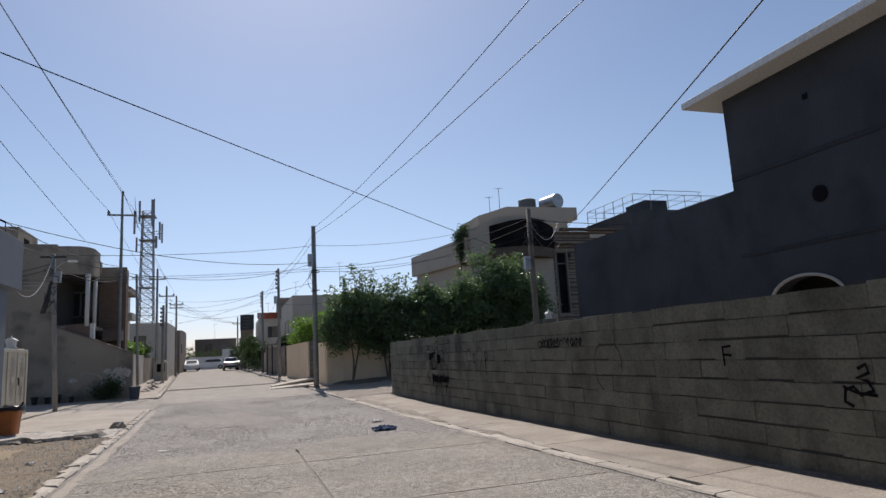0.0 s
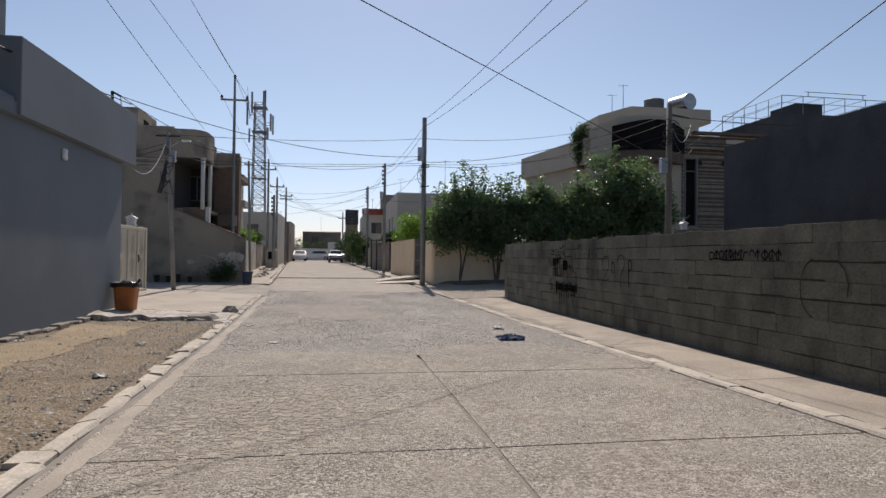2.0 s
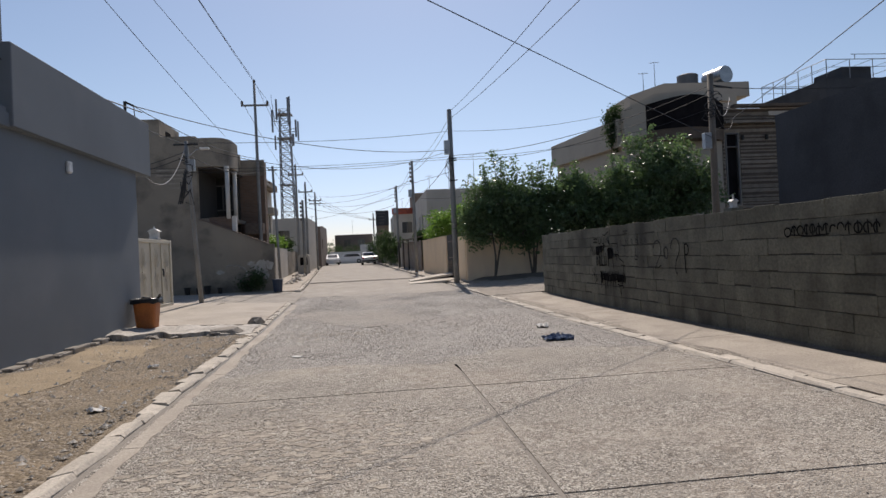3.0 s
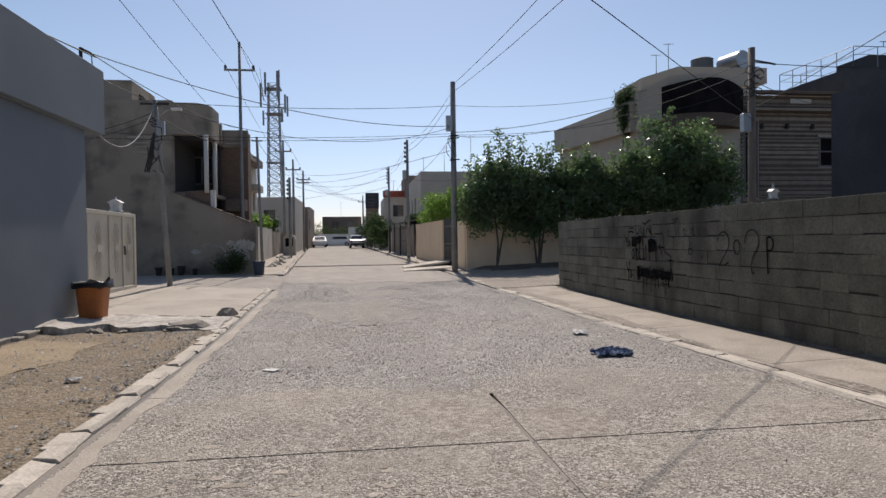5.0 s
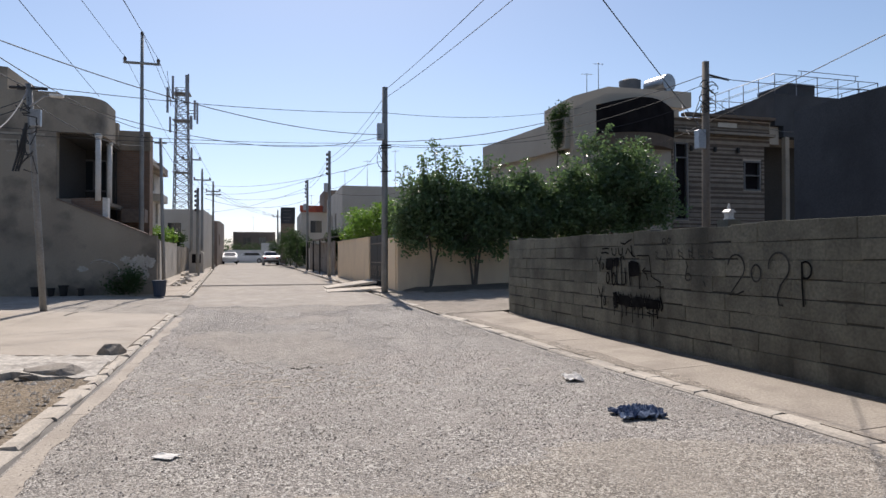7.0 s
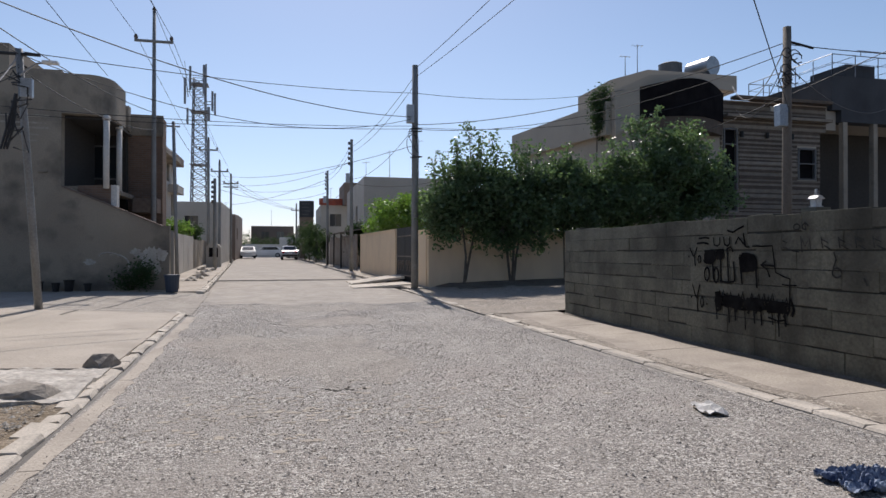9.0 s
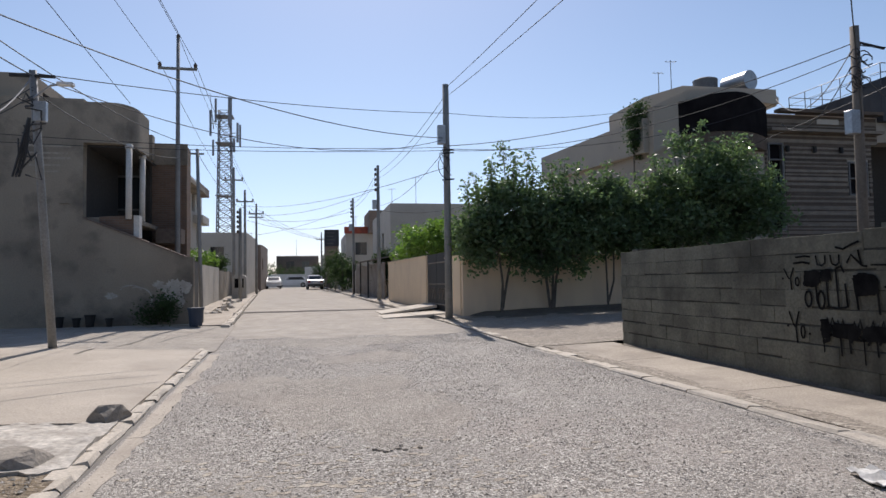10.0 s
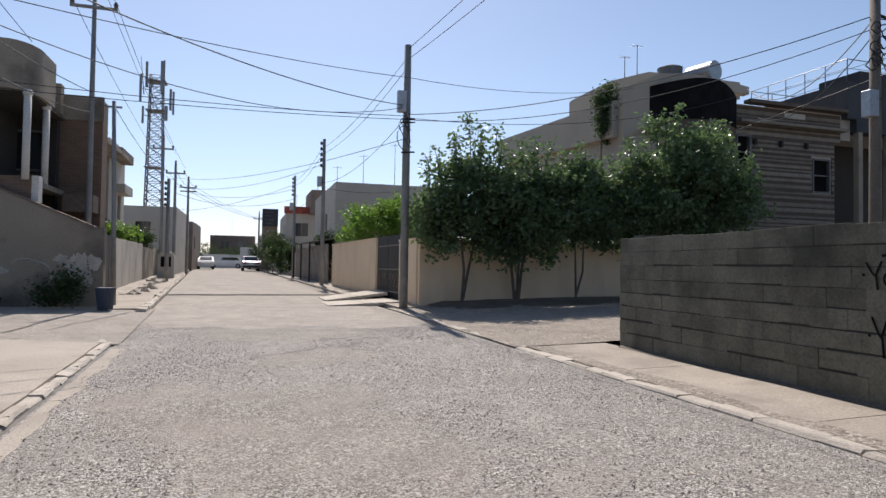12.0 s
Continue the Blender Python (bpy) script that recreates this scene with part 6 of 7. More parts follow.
def lantern():
    p = thing("pillar_lantern", (11.58, 21.45, 2.2), "white lantern on a block pillar behind the wall", "lantern")
    x, y = 11.58, 21.3
    boxpart("pillar", (x - 0.2, x + 0.2, y - 0.2, y + 0.2, 0.05, 2.36), "block", p)
    bm = bmesh.new()
    box(bm, x - 0.10, x + 0.10, y - 0.10, y + 0.10, 2.36, 2.39)
    prism(bm, [(x - 0.07, 2.39), (x + 0.07, 2.39), (x + 0.09, 2.55), (x - 0.09, 2.55)], 'y', y - 0.08, y + 0.08)
    prism(bm, [(x - 0.13, 2.55), (x + 0.13, 2.55), (x + 0.03, 2.63), (x - 0.03, 2.63)], 'y', y - 0.12, y + 0.12)
    tube(bm, [(x, y, 2.63), (x, y, 2.78)], 0.012, 0.012, 6)
    for k in range(3):
        tube(bm, [(x, y, 2.66 + 0.045 * k), (x, y, 2.675 + 0.045 * k)], 0.045 - 0.008 * k, n=10)
    part("lamp_housing", bm, "white", p)


lantern()


# ---- far houses, walls, fences ----
def far_house(label, x0, x1, y0, y1, z1, material, windows=(), parapet=0.3):
    """A plain flat-roofed house; windows are (u0, u1, z0, z1, face) with face 'y' for the front, 'w' and 'e' for the flanks."""
    z0 = gz(y0) - 0.1
    h = thing("house", ((x0 + x1) / 2, (y0 + y1) / 2, z0), label, "house", "far houses")
    bm = bmesh.new()
    wall_panel(bm, 'y', y0, 0.25, x0, x1, z0, z1, [w[:4] for w in windows if w[4] == 'y'])
    part("front_wall", bm, material, h)
    for face, xx in (('w', x0), ('e', x1 - 0.25)):
        bm = bmesh.new()
        wall_panel(bm, 'x', xx, 0.25, y0 + 0.25, y1, z0, z1, [w[:4] for w in windows if w[4] == face])
        part("side_wall", bm, material, h)
    boxpart("rear_wall", (x0, x1, y1, y1 + 0.25, z0, z1), material, h)
    boxpart("roof", (x0 + 0.26, x1 - 0.26, y0 + 0.26, y1 - 0.01, z1 - parapet - 0.15, z1 - parapet), material, h)
    for a, b, c, d, f in windows:
        if f == 'y':
            w = boxpart("window", (a, b, y0 + 0.14, y0 + 0.16, c, d), "glass", h)
            boxpart("frame", ((a + b) / 2 - 0.03, (a + b) / 2 + 0.03, y0 + 0.08, y0 + 0.13, c, d), "frame_grey", w)
        else:
            xx = x0 + 0.12 if f == 'w' else x1 - 0.13
            boxpart("window", (xx, xx + 0.02, a, b, c, d), "glass", h)
    return h


far_house("grey rendered far house behind the garden", 5.15, 13, 52, 64, 6.45, "plaster_light", ((56, 57.2, 3.4, 4.8, 'w'), (59, 60.2, 3.4, 4.8, 'w')))
h = far_house("cream far house with an orange-red signboard", 3.3, 6.0, 72, 82, 6.0, "plaster_light", ((4.2, 5.3, 3.9, 5.1, 'y'), (74, 75.2, 3.8, 5.0, 'w')))
boxpart("signboard", (3.15, 6.1, 71.85, 71.98, 5.95, 6.6), "orange_sign", h, "orange-red painted signboard")
boxpart("roof_room", (5.4, 7.4, 70, 76, 5.9, 8.0), "brown_wall", h, "brown brick roof room")
h = far_house("dark far house with a black signboard", 1.6, 3.1, 84, 90, 7.2, "brown_wall", ((1.9, 2.8, 2.6, 4.0, 'y'),))
boxpart("signboard", (1.5, 3.15, 83.85, 83.98, 5.4, 7.3), "dark_render", h, "black signboard with white bars")
for k in range(4):
    boxpart("sign_bar", (1.75, 2.5 + 0.15 * (k % 2), 83.80, 83.84, 5.7 + 0.4 * k, 5.76 + 0.4 * k), "frame_grey", h)
far_house("pale grey far house below the radio mast", -9.2, -4.9, 62, 72, 5.3, "plaster_light", ((-7.6, -6.6, 3.0, 4.2, 'y'),))
far_house("brown far house beyond the crossing", -6.9, -5.2, 80, 90, 5.4, "brown_wall", ((82, 83.2, 2.8, 4.0, 'e'),))
far_house("low brown house closing the street", -5.6, 1.2, 118, 126, 5.7, "brown_wall", ((-4, -2.8, 3.6, 4.8, 'y'), (-1.5, -0.3, 3.6, 4.8, 'y')))
far_house("brown far house with parapet", -10, -7.0, 108, 118, 6.9, "brown_wall", ((-9, -8, 3.6, 5.0, 'y'),))
far_house("distant cream plastered house beyond the street", 1.6, 9, 104, 116, 5.2, "plaster_light", ((3, 4.2, 3.0, 4.2, 'y'),))
h = far_house("narrow pale far house with small dark balconies", -9.2, -6.1, 45, 48.6, 7.0, "plaster_light", ((45.8, 46.6, 5.2, 6.2, 'e'), (47.2, 48.0, 3.4, 4.6, 'e')))
for k in range(2):
    boxpart("balcony", (-6.09, -5.6, 45.2 + 0.9 * k, 48.2, 6.2 - 1.6 * k, 6.62 - 1.6 * k), ("brown_wall", "plaster_light")[k], h)
white_wall = boxpart("white_wall", (-9, 4, 103, 103.3, 0.3, 2.5), "column_white")
tagged(white_wall, "white painted wall closing the far end", "wall", kind="structure")
white_wall = boxpart("white_gable", (-0.9, 2.6, 102.4, 102.9, 0.3, 3.5), "column_white")
tagged(white_wall, "white painted shed front at the far end", "wall", kind="structure")


def lx(y):
    """House line beyond the side street."""
    return kl(y) - 2.05


def fence_run(name, label, line, y0, y1, z, material, d, thick=0.15):
    f = thing(name, (line(y0), y0, gz(y0)), label, "fence")
    y = y0
    rng = random.Random(int(y0))
    while y < y1 - 0.01:
        e = min(y + d, y1)
        zt = z + gz(y) + rng.uniform(-0.06, 0.1)
        bm = bmesh.new()
        prism(bm, [(line(y), y + 0.02), (line(e), e - 0.02), (line(e) + thick, e - 0.02), (line(y) + thick, y + 0.02)], 'z', gz(y) - 0.05, zt)
        part("panel", bm, material, f)
        y = e


fence_run("garden_gate", "dark sheet metal gate panels with climbing leaves", lambda y: lx(y) + 0.45, 31.2, 36.2, 2.0, "frame_dark", 1.25, 0.06)
fence_run("garden_wall", "cream plastered garden wall along the street", lx, 36.2, 50.0, 1.95, "plaster_light", 2.6)
fence_run("garden_wall", "grey plastered garden wall along the street", lx, 50.0, 92.0, 1.85, "plaster", 3.4)
fence_run("fence", "rusty corrugated sheet fence along the street", lambda y: kr(y) + 1.0, 46.5, 60, 2.1, "rust", 0.9, 0.06)
fence_run("garden_wall", "cream garden wall farther down the street", lambda y: kr(y) + 1.0, 60, 92, 1.8, "plaster_light", 3.0)


def lean_to():
    t = thing("lean_to", (4.0, 55, 0.2), "sheet metal lean-to roof over the fence", "shelter")
    bm = bmesh.new()
    for k in range(8):
        y = 49 + 1.0 * k
        prism(bm, [(kr(y) + 0.35, 2.55 + 0.03 * (k % 2)), (kr(y) + 2.6, 2.95 + 0.03 * (k % 2)), (kr(y) + 2.6, 2.99 + 0.03 * (k % 2)), (kr(y) + 0.35, 2.59 + 0.03 * (k % 2))], 'y', y, y + 0.98)
    part("roof_sheets", bm, "rust", t)
    for y in (49.2, 52.8, 56.6):
        bm = bmesh.new()
        tube(bm, [(kr(y) + 0.45, y, gz(y)), (kr(y) + 0.45, y, 2.6)], 0.05, n=6)
        part("post", bm, "frame_dark", t)


lean_to()
rng = random.Random(55)
for k in range(16):
    y = rng.uniform(31.5, 52)
    x = kl(y) - rng.uniform(0.25, 1.6)
    rock(x, y, gz(y) + 0.14, rng.uniform(0.1, 0.32), rng.uniform(0.1, 0.3), rng.uniform(0.06, 0.16), 400 + k, "broken concrete piece on the far pavement", "kerb")


def oven():
    o = thing("clay_oven", (-4.2, 52, 0.3), "small pale arched shrine-like oven by the wall", "oven")
    y = 53.0
    x = kl(y) - 0.9
    bm = bmesh.new()
    arch = [(x - 0.45, gz(y)), (x - 0.45, gz(y) + 1.3)] + [(x - 0.45 * math.cos(a), gz(y) + 1.3 + 0.35 * math.sin(a)) for a in (j * math.pi / 8 for j in range(1, 8))] + [(x + 0.45, gz(y) + 1.3), (x + 0.45, gz(y))]
    prism(bm, arch, 'y', y, y + 0.6)
    part("body", bm, "plaster_light", o)
    # black plate on the front, painting the shade inside the oven mouth
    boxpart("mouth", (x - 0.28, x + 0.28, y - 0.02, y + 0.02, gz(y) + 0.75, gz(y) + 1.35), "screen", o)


oven()


for k, (x, y, z, h) in enumerate(((7.2, 54, 6.2, 2.4), (9.2, 53.5, 6.2, 3.2), (5.9, 57, 6.2, 2.0), (11.5, 54, 6.2, 2.6), (4.4, 74, 5.7, 2.2), (-2.4, 119, 5.4, 3.0), (-6.4, 83, 5.1, 1.8), (-4.7, 3.0, 3.6, 1.4))):
    antenna(x, y, z, h, 30 + k)


# ---- radio mast ----
def radio_mast():
    m = thing("radio_mast", (-8.2, 78, 0.4), "steel lattice radio mast with panel antennas", "mast")
    cx, cy, z0, z1, w0, w1 = -8.55, 78.0, 0.4, 19.0, 0.84, 0.54

    def corner(k, z):
        w = w0 + (w1 - w0) * (z - z0) / (z1 - z0)
        return Vector((cx + (-w, w, w, -w)[k], cy + (-w, -w, w, w)[k], z))
    for k in range(4):
        bm = bmesh.new()
        tube(bm, [corner(k, z0), corner(k, z1)], 0.075, 0.06, 6)
        part("leg", bm, "mast", m)
    bm = bmesh.new()
    n = 22
    for i in range(n):
        a, b = z0 + (z1 - z0) * i / n, z0 + (z1 - z0) * (i + 1) / n
        for k in range(4):
            j = (k + 1) % 4
            tube(bm, [corner(k, a), corner(j, b)], 0.028, n=4)
            tube(bm, [corner(j, a), corner(k, b)], 0.028, n=4)
            tube(bm, [corner(k, b), corner(j, b)], 0.03, n=4)
    part("bracing", bm, "mast", m)
    for z in (10.2, 15.6, 18.4):
        boxpart("platform", (cx - 0.85, cx + 0.85, cy - 0.85, cy + 0.85, z, z + 0.06), "mast", m)
    for dx, z, h, w in ((-1.25, 16.2, 2.6, 0.16), (-0.75, 17.6, 2.4, 0.16), (0.55, 17.3, 2.9, 0.18), (1.35, 15.6, 2.0, 0.16), (1.6, 15.2, 2.2, 0.14), (1.0, 14.6, 1.4, 0.2), (-1.0, 14.2, 1.6, 0.14)):
        boxpart("panel_antenna", (cx + dx - w * 0.65, cx + dx + w * 0.65, cy - 1.15, cy - 1.0, z, z + h), "mast", m)
        bm = bmesh.new()
        tube(bm, [(cx + dx * 0.4, cy - 0.6, z + h * 0.5), (cx + dx, cy - 1.0, z + h * 0.5)], 0.04, n=4)
        part("bracket", bm, "mast", m)
    bm = bmesh.new()
    tube(bm, [(cx - 1.0, cy - 0.7, 17), (cx - 1.35, cy - 0.7, 20.6)], 0.05, 0.02, 5)
    tube(bm, [(cx + 0.7, cy - 0.7, 17), (cx + 0.7, cy - 0.7, 20.4)], 0.08, 0.08, 6)
    part("whip_antenna", bm, "mast", m)


radio_mast()


# ---- parked cars ----
def car(label, x, y, yaw, paint, tall=1.5, ln=4.2, w=1.7):
    c = thing("car", (0, 0, 0), label, "car", "parked cars")
    body = [(-ln / 2, 0.32), (-ln / 2 - 0.03, 0.62), (-ln / 2 + 0.06, 0.92), (-ln / 2 + 0.28, 1.0), (-ln / 2 + 0.75, tall - 0.04), (-ln / 2 + 1.1, tall), (0.35, tall - 0.02),
            (1.05, 0.98), (ln / 2 - 0.25, 0.86), (ln / 2 - 0.02, 0.66), (ln / 2, 0.34)]
    bm = bmesh.new()
    sides = []
    for s, k in ((-1, 0), (1, 1)):
        sides.append([bm.verts.new((s * (w / 2 - (0.14 if z > 1.02 else 0.0)), yy, z)) for yy, z in body])
    n = len(body)
    for i in range(n):
        j = (i + 1) % n
        bm.faces.new((sides[0][i], sides[0][j], sides[1][j], sides[1][i]))
    bm.faces.new(sides[0])
    bm.faces.new(sides[1][::-1])
    bmesh.ops.bevel(bm, geom=list(bm.edges), offset=0.035, segments=2, affect='EDGES')
    part("body", bm, paint, c)
    bm = bmesh.new()
    vs = [bm.verts.new(p) for p in ((-w / 2 + 0.2, -ln / 2 + 0.31, 1.04), (w / 2 - 0.2, -ln / 2 + 0.31, 1.04), (w / 2 - 0.26, -ln / 2 + 0.66, tall - 0.10), (-w / 2 + 0.26, -ln / 2 + 0.66, tall - 0.10))]
    bm.faces.new(vs)
    bmesh.ops.translate(bm, verts=bm.verts, vec=(0, -0.03, 0.015))
    part("rear_window", bm, "glass", c)
    bm = bmesh.new()
    vs = [bm.verts.new(p) for p in ((-w / 2 + 0.2, 1.03, 1.03), (w / 2 - 0.2, 1.03, 1.03), (w / 2 - 0.24, 0.46, tall - 0.10), (-w / 2 + 0.24, 0.46, tall - 0.10))]
    bm.faces.new(vs)
    bmesh.ops.translate(bm, verts=bm.verts, vec=(0, 0.05, 0.03))
    part("windscreen", bm, "glass", c)
    for s in (-1, 1):
        bm = bmesh.new()
        xx = s * (w / 2 - 0.06)
        prism(bm, [(-ln / 2 + 0.55, 1.02), (0.85, 1.02), (0.3, tall - 0.12), (-ln / 2 + 0.9, tall - 0.12)], 'x', min(xx, xx - s * 0.02), max(xx, xx - s * 0.02))
        part("side_window", bm, "glass", c)
        boxpart("tail_light", (s * (w / 2 - 0.2) - 0.12, s * (w / 2 - 0.2) + 0.12, -ln / 2 - 0.045, -ln / 2 + 0.05, 0.70, 0.92), "tail_light", c)
        boxpart("headlight", (s * (w / 2 - 0.25) - 0.16, s * (w / 2 - 0.25) + 0.16, ln / 2 - 0.08, ln / 2 + 0.015, 0.62, 0.76), "white", c)
        for yy in (-ln / 2 + 0.75, ln / 2 - 0.8):
            bm = bmesh.new()
            tube(bm, [(s * (w / 2 - 0.2), yy, 0.32), (s * (w / 2 + 0.01), yy, 0.32)], 0.32, n=18)
            wheel = part("wheel", bm, "tyre", c)
            bm = bmesh.new()
            tube(bm, [(s * (w / 2 + 0.005), yy, 0.32), (s * (w / 2 + 0.025), yy, 0.32)], 0.19, n=14)
            part("rim", bm, "galv", wheel)
    boxpart("bumper", (-w / 2 + 0.05, w / 2 - 0.05, -ln / 2 - 0.07, -ln / 2 + 0.02, 0.36, 0.55), "frame_dark", c, bevel=0.015)
    boxpart("number_plate", (-0.26, 0.26, -ln / 2 - 0.05, -ln / 2 - 0.02, 0.66, 0.78), "white", c)
    c.matrix_basis = pose(x, y, gz(y) + 0.0, 0, 0, yaw)


car("silver hatchback parked at the roadside", 0.35, 80.5, 2, "car_silver", 1.5, 4.1, 1.68)
car("white saloon parked by the far wall", -4.35, 88.0, 183, "car_white", 1.42, 4.4, 1.68)
car("white estate car crossing the far end", -2.6, 97.5, 88, "car_white", 1.5, 4.6, 1.7)
car("white car parked behind the silver one", 1.0, 91, 4, "car_white", 1.5, 4.2, 1.7)


# ---- block wall and what is sprayed on it ----
block_wall()


def writing():
    X = 5.728
    t = thing("sprayed_writing", (X, 14, 1.0), "black sprayed writing and scribbles on the block wall", "graffiti")

    def stroke(bm, pts, r=0.013):
        """Flat painted line through (y, z) points on the wall."""
        n = len(pts)
        rows = []
        for i, (y, z) in enumerate(pts):
            a, b = pts[max(0, i - 1)], pts[min(n - 1, i + 1)]
            d = Vector((b[0] - a[0], b[1] - a[1]))
            d = d.normalized() if d.length else Vector((1, 0))
            q = Vector((-d.y, d.x)) * r * 0.82
            rows.append((bm.verts.new((X, y + q.x, z + q.y)), bm.verts.new((X, y - q.x, z - q.y))))
        for a, b in zip(rows, rows[1:]):
            bm.faces.new((a[0], a[1], b[1], b[0]))

    count = itertools.count()

    def lines(name, bm, material, parent):
        """Each sprayed line becomes a part, a hair's breadth in front of the one before."""
        left = set(bm.faces)
        while left:
            todo, found = [left.pop()], []
            while todo:
                f = todo.pop()
                found.append(f)
                for e in f.edges:
                    for g in e.link_faces:
                        if g in left:
                            left.discard(g)
                            todo.append(g)
            one = bmesh.new()
            lift = 0.0004 * (next(count) % 24)
            copy = {}
            for f in found:
                for v in f.verts:
                    if v not in copy:
                        copy[v] = one.verts.new((v.co.x - lift, v.co.y, v.co.z))
                one.faces.new([copy[v] for v in f.verts])
            part(name, one, material, parent)
        bm.free()

    def blot(bm, y0, y1, z0, z1, seed):
        """A filled area with ragged edges."""
        vs = []
        for k in range(40):
            a = 2 * math.pi * k / 40
            q = Vector((math.cos(a), math.sin(a), seed))
            cx, cz = (math.copysign(abs(v) ** 0.5, v) for v in (math.cos(a), math.sin(a)))
            w = 1 + 0.22 * noise.noise(q * 1.7) + 0.22 * noise.noise(q * 5)
            vs.append(bm.verts.new((X, (y0 + y1) / 2 + (y1 - y0) / 2 * w * cx, (z0 + z1) / 2 + (z1 - z0) / 2 * w * cz)))
        bm.faces.new(vs)

    def arc(cy, cz, ry, rz, a0, a1, n=14):
        return [(cy - ry * math.cos(radians(a0 + (a1 - a0) * k / n)), cz + rz * math.sin(radians(a0 + (a1 - a0) * k / n))) for k in range(n + 1)]

    def two(y, z, w, h):
        bm = bmesh.new()
        stroke(bm, arc(y, z - w * 0.6, w * 0.55, w * 0.6, 170, -40) + [(y + w * 0.45, z - h)] + [(y - w * 0.1, z - h + 0.02), (y - w * 0.5, z - h + 0.06)], 0.014)
        lines("numeral", bm, "spray_grey", t)
    two(14.17, 1.44, 0.26, 0.50)
    bm = bmesh.new()
    stroke(bm, arc(13.84, 1.22, 0.075, 0.10, 0, 360), 0.014)
    lines("numeral", bm, "spray_grey", t)
    bm = bmesh.new()
    stroke(bm, arc(13.50, 1.30, 0.15, 0.16, 190, -50, 18) + [(13.47, 1.10), (13.52, 0.98), (13.50, 0.88), (13.44, 0.87)], 0.014)
    lines("numeral", bm, "spray_grey", t)
    bm = bmesh.new()
    stroke(bm, [(13.18, 1.36), (13.175, 1.1), (13.16, 0.88)], 0.016)
    stroke(bm, arc(13.13, 1.27, 0.075, 0.09, 130, -130), 0.014)
    lines("letter", bm, "spray", t)
    # two short words with a dot before and after
    for z, k, y in ((1.42, 1.0, 17.56), (0.90, 1.45, 17.50)):
        bm = bmesh.new()
        stroke(bm, [(y, z), (y - 0.06, z - 0.10 * k), (y - 0.09, z - 0.13 * k)], 0.014)
        stroke(bm, [(y - 0.16, z + 0.01), (y - 0.10, z - 0.12 * k), (y - 0.12, z - 0.26 * k)], 0.016)
        lines("letter", bm, "spray", t)
        bm = bmesh.new()
        stroke(bm, arc(y - 0.21, z - 0.16 * k, 0.03, 0.05 * k, 0, 360, 10), 0.014)
        lines("letter", bm, "spray", t)
        for yy, zz in ((y + 0.04, z - 0.12 * k), (y - 0.30, z - 0.17 * k)):
            bm = bmesh.new()
            stroke(bm, [(yy, zz), (yy - 0.03, zz - 0.005)], 0.015)
            lines("dot", bm, "spray", t)
    rng = random.Random(9)
    # sprayed-over block: filled band with legs below it
    bm = bmesh.new()
    for k, q in enumerate(((17.25, 17.0, 1.20, 1.39), (16.99, 16.84, 1.26, 1.41), (16.56, 16.25, 1.11, 1.34))):
        blot(bm, *q, 3 + k)
    lines("painted_block", bm, "spray", t)
    bm = bmesh.new()
    stroke(bm, arc(17.18, 1.06, 0.05, 0.09, 0, 360), 0.018)
    stroke(bm, arc(16.99, 1.05, 0.05, 0.10, 0, 360), 0.018)
    for y, za, zb in ((17.08, 1.38, 1.0), (16.92, 1.38, 0.96), (16.78, 1.40, 0.97), (16.66, 1.24, 0.98), (16.52, 1.2, 0.96), (16.26, 1.3, 0.92)):
        stroke(bm, [(y, za), (y - 0.012, (za + zb) / 2), (y - 0.025, zb)], 0.017)
    stroke(bm, [(16.78, 1.40), (16.70, 1.43), (16.66, 1.36)], 0.016)
    stroke(bm, [(16.92, 0.98), (16.78, 0.965), (16.64, 0.98)], 0.014)
    lines("scribble", bm, "spray", t)
    # second scribble: dense top with drips
    bm = bmesh.new()
    stroke(bm, [(17.02, 0.80), (16.93, 0.83), (16.92, 0.60), (17.0, 0.58)], 0.035)
    y = 17.02
    while y > 15.74:
        zt = 0.82 + rng.uniform(-0.04, 0.05)
        stroke(bm, [(y, zt - 0.13), (y - 0.04, zt), (y - 0.08, zt - 0.14), (y - 0.05, zt - 0.20)], rng.uniform(0.016, 0.026))
        y -= rng.uniform(0.055, 0.09)
    for k, q in enumerate(((17.03, 16.90, 0.62, 0.83), (16.86, 16.5, 0.64, 0.80), (16.45, 16.12, 0.63, 0.79), (16.1, 15.76, 0.64, 0.77))):
        blot(bm, *q, 13 + k)
    for z in (0.77, 0.67):
        stroke(bm, [(16.9, z), (16.5, z - 0.02 + rng.uniform(-0.02, 0.02)), (16.1, z + rng.uniform(-0.02, 0.02)), (15.73, z - 0.01)], 0.017)
    lines("painted_block", bm, "spray", t)
    bm = bmesh.new()
    for y, zb in ((16.98, 0.46), (16.74, 0.44), (16.62, 0.48), (16.44, 0.38), (16.28, 0.48), (16.16, 0.47), (15.98, 0.50), (15.88, 0.37), (15.78, 0.5)):
        stroke(bm, [(y + 0.02, 0.70), (y + 0.008, 0.6), (y, zb)], rng.uniform(0.010, 0.018))
    stroke(bm, [(16.05, 0.58), (15.9, 0.55), (15.8, 0.57), (15.76, 0.52)], 0.014)
    lines("drip", bm, "spray", t)
    bm = bmesh.new()
    stroke(bm, [(17.40, 1.48), (17.25, 1.49), (17.14, 1.47)], 0.016)
    stroke(bm, [(17.36, 1.55), (17.22, 1.56), (17.13, 1.55)], 0.014)
    for y, w in ((17.05, 0.17), (16.84, 0.15)):
        stroke(bm, [(y, 1.56), (y - 0.02, 1.46), (y - w * 0.5, 1.44), (y - w * 0.8, 1.47), (y - w * 0.8, 1.56)], 0.015)
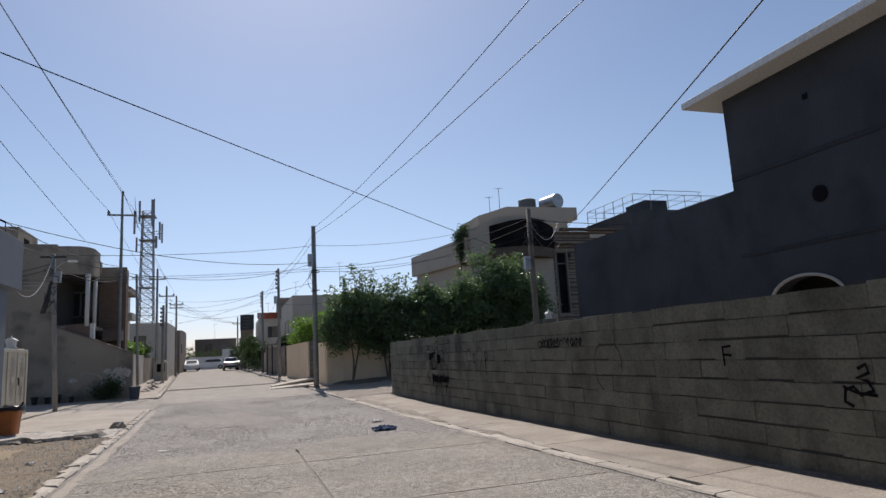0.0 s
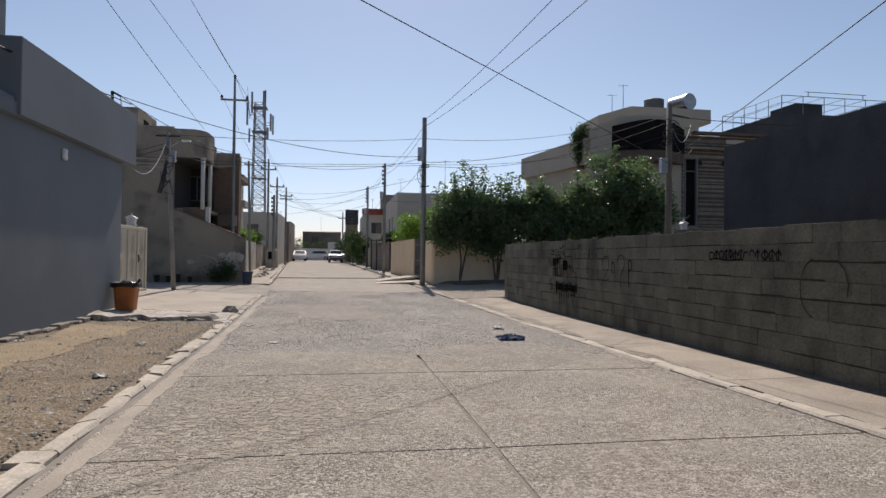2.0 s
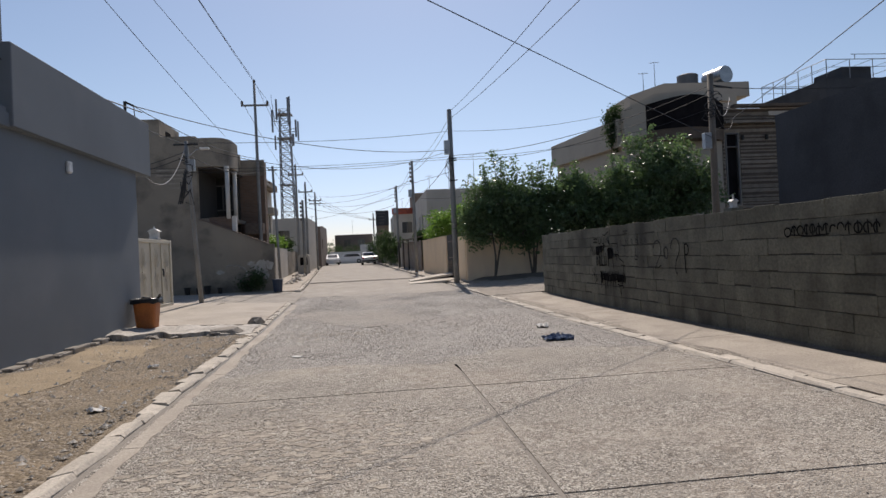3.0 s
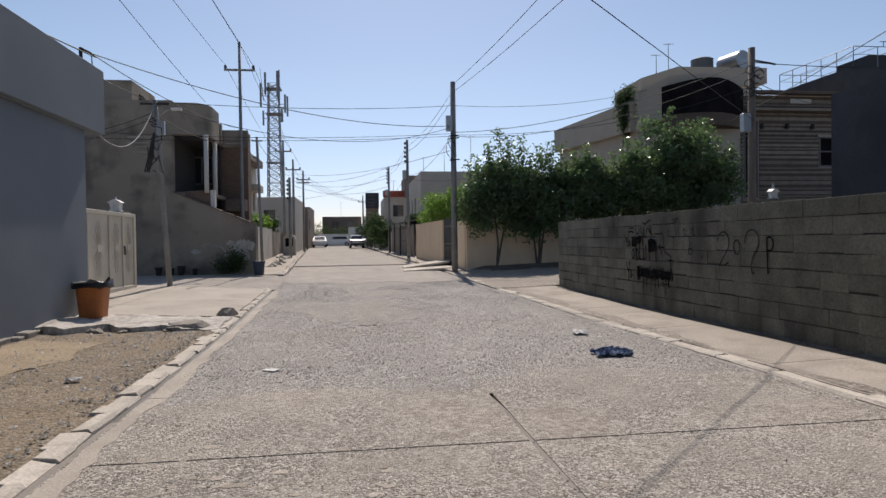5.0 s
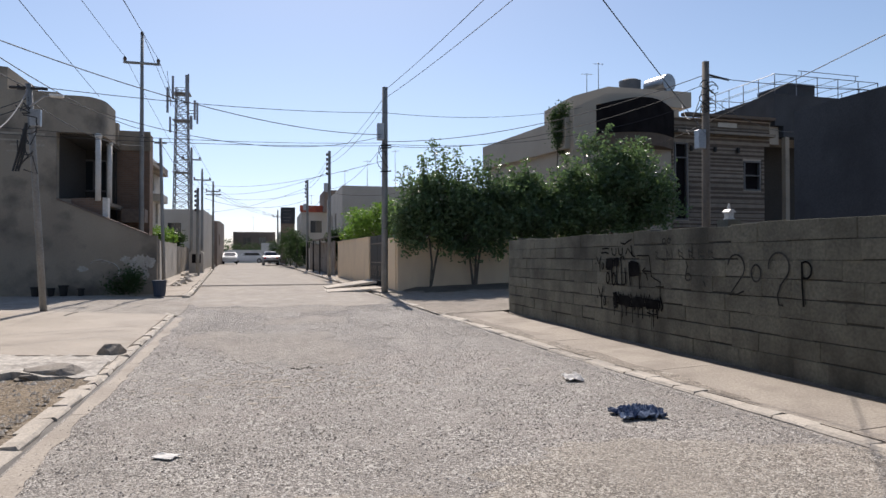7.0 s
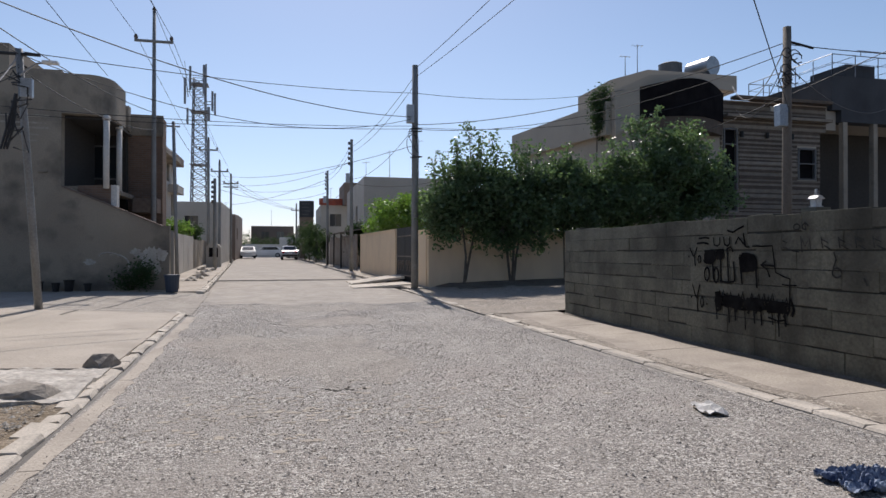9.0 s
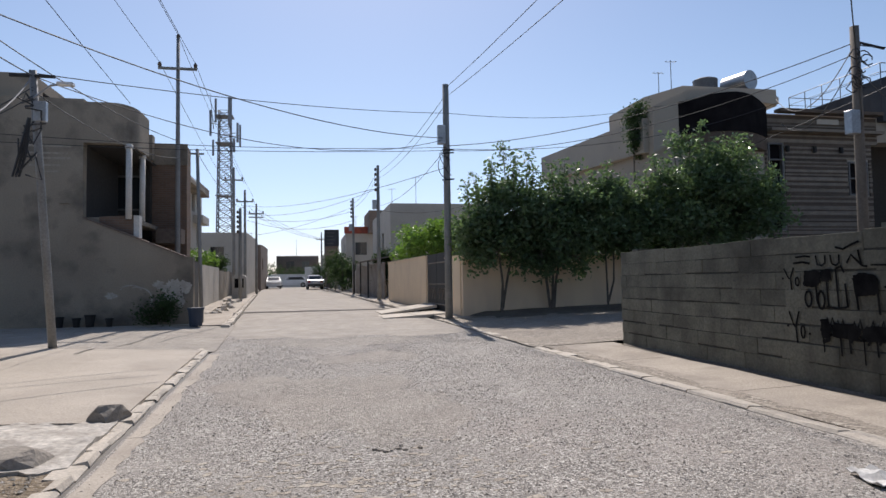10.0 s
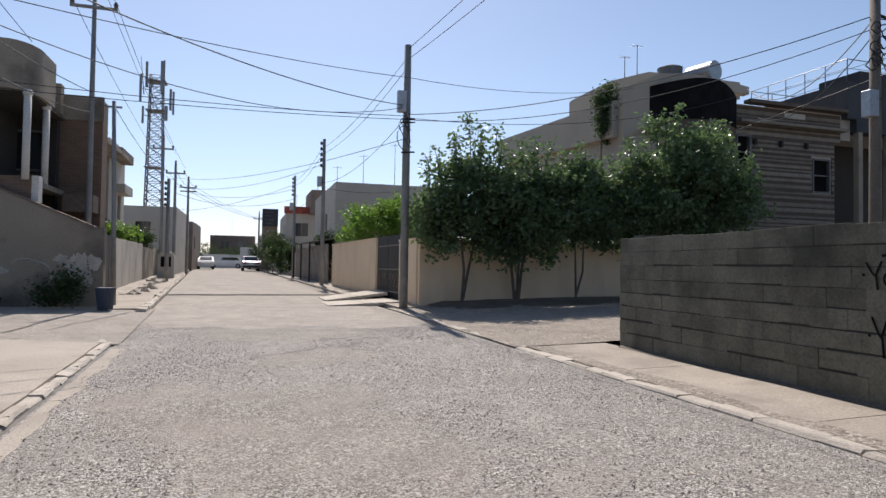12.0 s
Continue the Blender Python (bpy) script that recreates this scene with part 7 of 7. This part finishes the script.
    stroke(bm, [(16.62, 1.46), (16.56, 1.55), (16.48, 1.48), (16.42, 1.43)], 0.016)
    stroke(bm, [(16.47, 1.60), (16.43, 1.43), (16.36, 1.42)], 0.016)
    stroke(bm, [(16.77, 1.645), (16.66, 1.615), (16.55, 1.66), (16.45, 1.69)], 0.015)
    lines("letters", bm, "spray", t)
    bm = bmesh.new()
    stroke(bm, [(16.33, 1.435), (16.15, 1.43), (15.99, 1.435), (15.965, 1.28), (15.94, 1.12), (15.83, 1.08), (15.72, 1.05), (15.722, 0.86), (15.725, 0.66)], 0.011)
    stroke(bm, [(16.17, 1.205), (16.05, 1.20), (15.94, 1.195)], 0.015)
    stroke(bm, [(16.09, 1.25), (16.18, 1.205), (16.07, 1.15), (16.03, 1.06)], 0.013)
    stroke(bm, [(15.84, 0.98), (15.72, 0.975), (15.62, 0.98)], 0.009)
    lines("arrow", bm, "spray", t)
    # thin faint letters
    bm = bmesh.new()
    stroke(bm, [(15.83, 1.49), (15.76, 1.47), (15.82, 1.42), (15.70, 1.38), (15.58, 1.36)], 0.010)
    stroke(bm, [(15.56, 1.54), (15.54, 1.36)], 0.010)
    stroke(bm, [(15.54, 1.50), (15.50, 1.42), (15.44, 1.52), (15.42, 1.38)], 0.010)
    for y in (15.28, 15.06, 14.86, 14.66):
        stroke(bm, [(y, 1.52), (y - 0.02, 1.40)], 0.009)
        stroke(bm, [(y, 1.50), (y - 0.09, 1.46), (y - 0.04, 1.43), (y - 0.12, 1.39)], 0.009)
    stroke(bm, arc(15.62, 1.645, 0.045, 0.035, 0, 360, 8), 0.010)
    stroke(bm, arc(15.5, 1.645, 0.04, 0.035, 0, 300, 8), 0.010)
    stroke(bm, [(15.5, 1.70), (15.49, 1.60)], 0.009)
    stroke(bm, [(15.12, 1.36), (15.09, 1.28), (15.13, 1.18)], 0.011)
    stroke(bm, arc(15.08, 1.14, 0.06, 0.05, 0, 330, 8), 0.013)
    stroke(bm, [(14.76, 1.10), (14.72, 1.02)], 0.014)
    lines("faint_letters", bm, "spray_grey", t)
    bm = bmesh.new()
    y = 10.66
    while y > 9.25:
        w = rng.uniform(0.07, 0.12)
        stroke(bm, arc(y - w / 2, 1.455 + rng.uniform(-0.015, 0.015), w * 0.5, 0.055, rng.choice((0, 40, -60)), rng.choice((250, 300, 200)), 9), 0.012)
        if rng.random() < 0.5:
            stroke(bm, [(y - w * 0.5, 1.53), (y - w * 0.55, 1.39)], 0.012)
        y -= w + 0.02
    stroke(bm, [(10.55, 1.41), (10.2, 1.385), (9.9, 1.40)], 0.010)
    lines("scribble", bm, "spray", t)
    bm = bmesh.new()
    stroke(bm, arc(8.62, 1.08, 0.24, 0.33, 100, 260, 18), 0.010)
    stroke(bm, [(8.30, 1.38), (8.22, 1.30), (8.17, 1.15), (8.18, 1.02)], 0.010)
    lines("sprayed_loop", bm, "spray_grey", t)
    bm = bmesh.new()
    stroke(bm, [(6.24, 1.31), (6.235, 1.10)], 0.016)
    stroke(bm, [(6.24, 1.30), (6.12, 1.31)], 0.016)
    stroke(bm, [(6.235, 1.22), (6.12, 1.21)], 0.016)
    lines("letter", bm, "spray", t)
    bm = bmesh.new()
    stroke(bm, [(4.70, 1.08), (4.62, 1.12), (4.60, 1.05), (4.72, 1.0), (4.62, 0.98), (4.58, 0.90), (4.70, 0.86), (4.76, 0.93), (4.84, 0.90), (4.86, 0.80), (4.78, 0.76)], 0.02)
    stroke(bm, [(4.86, 0.93), (4.74, 0.88), (4.55, 0.86)], 0.016)
    lines("scribble", bm, "spray", t)


writing()
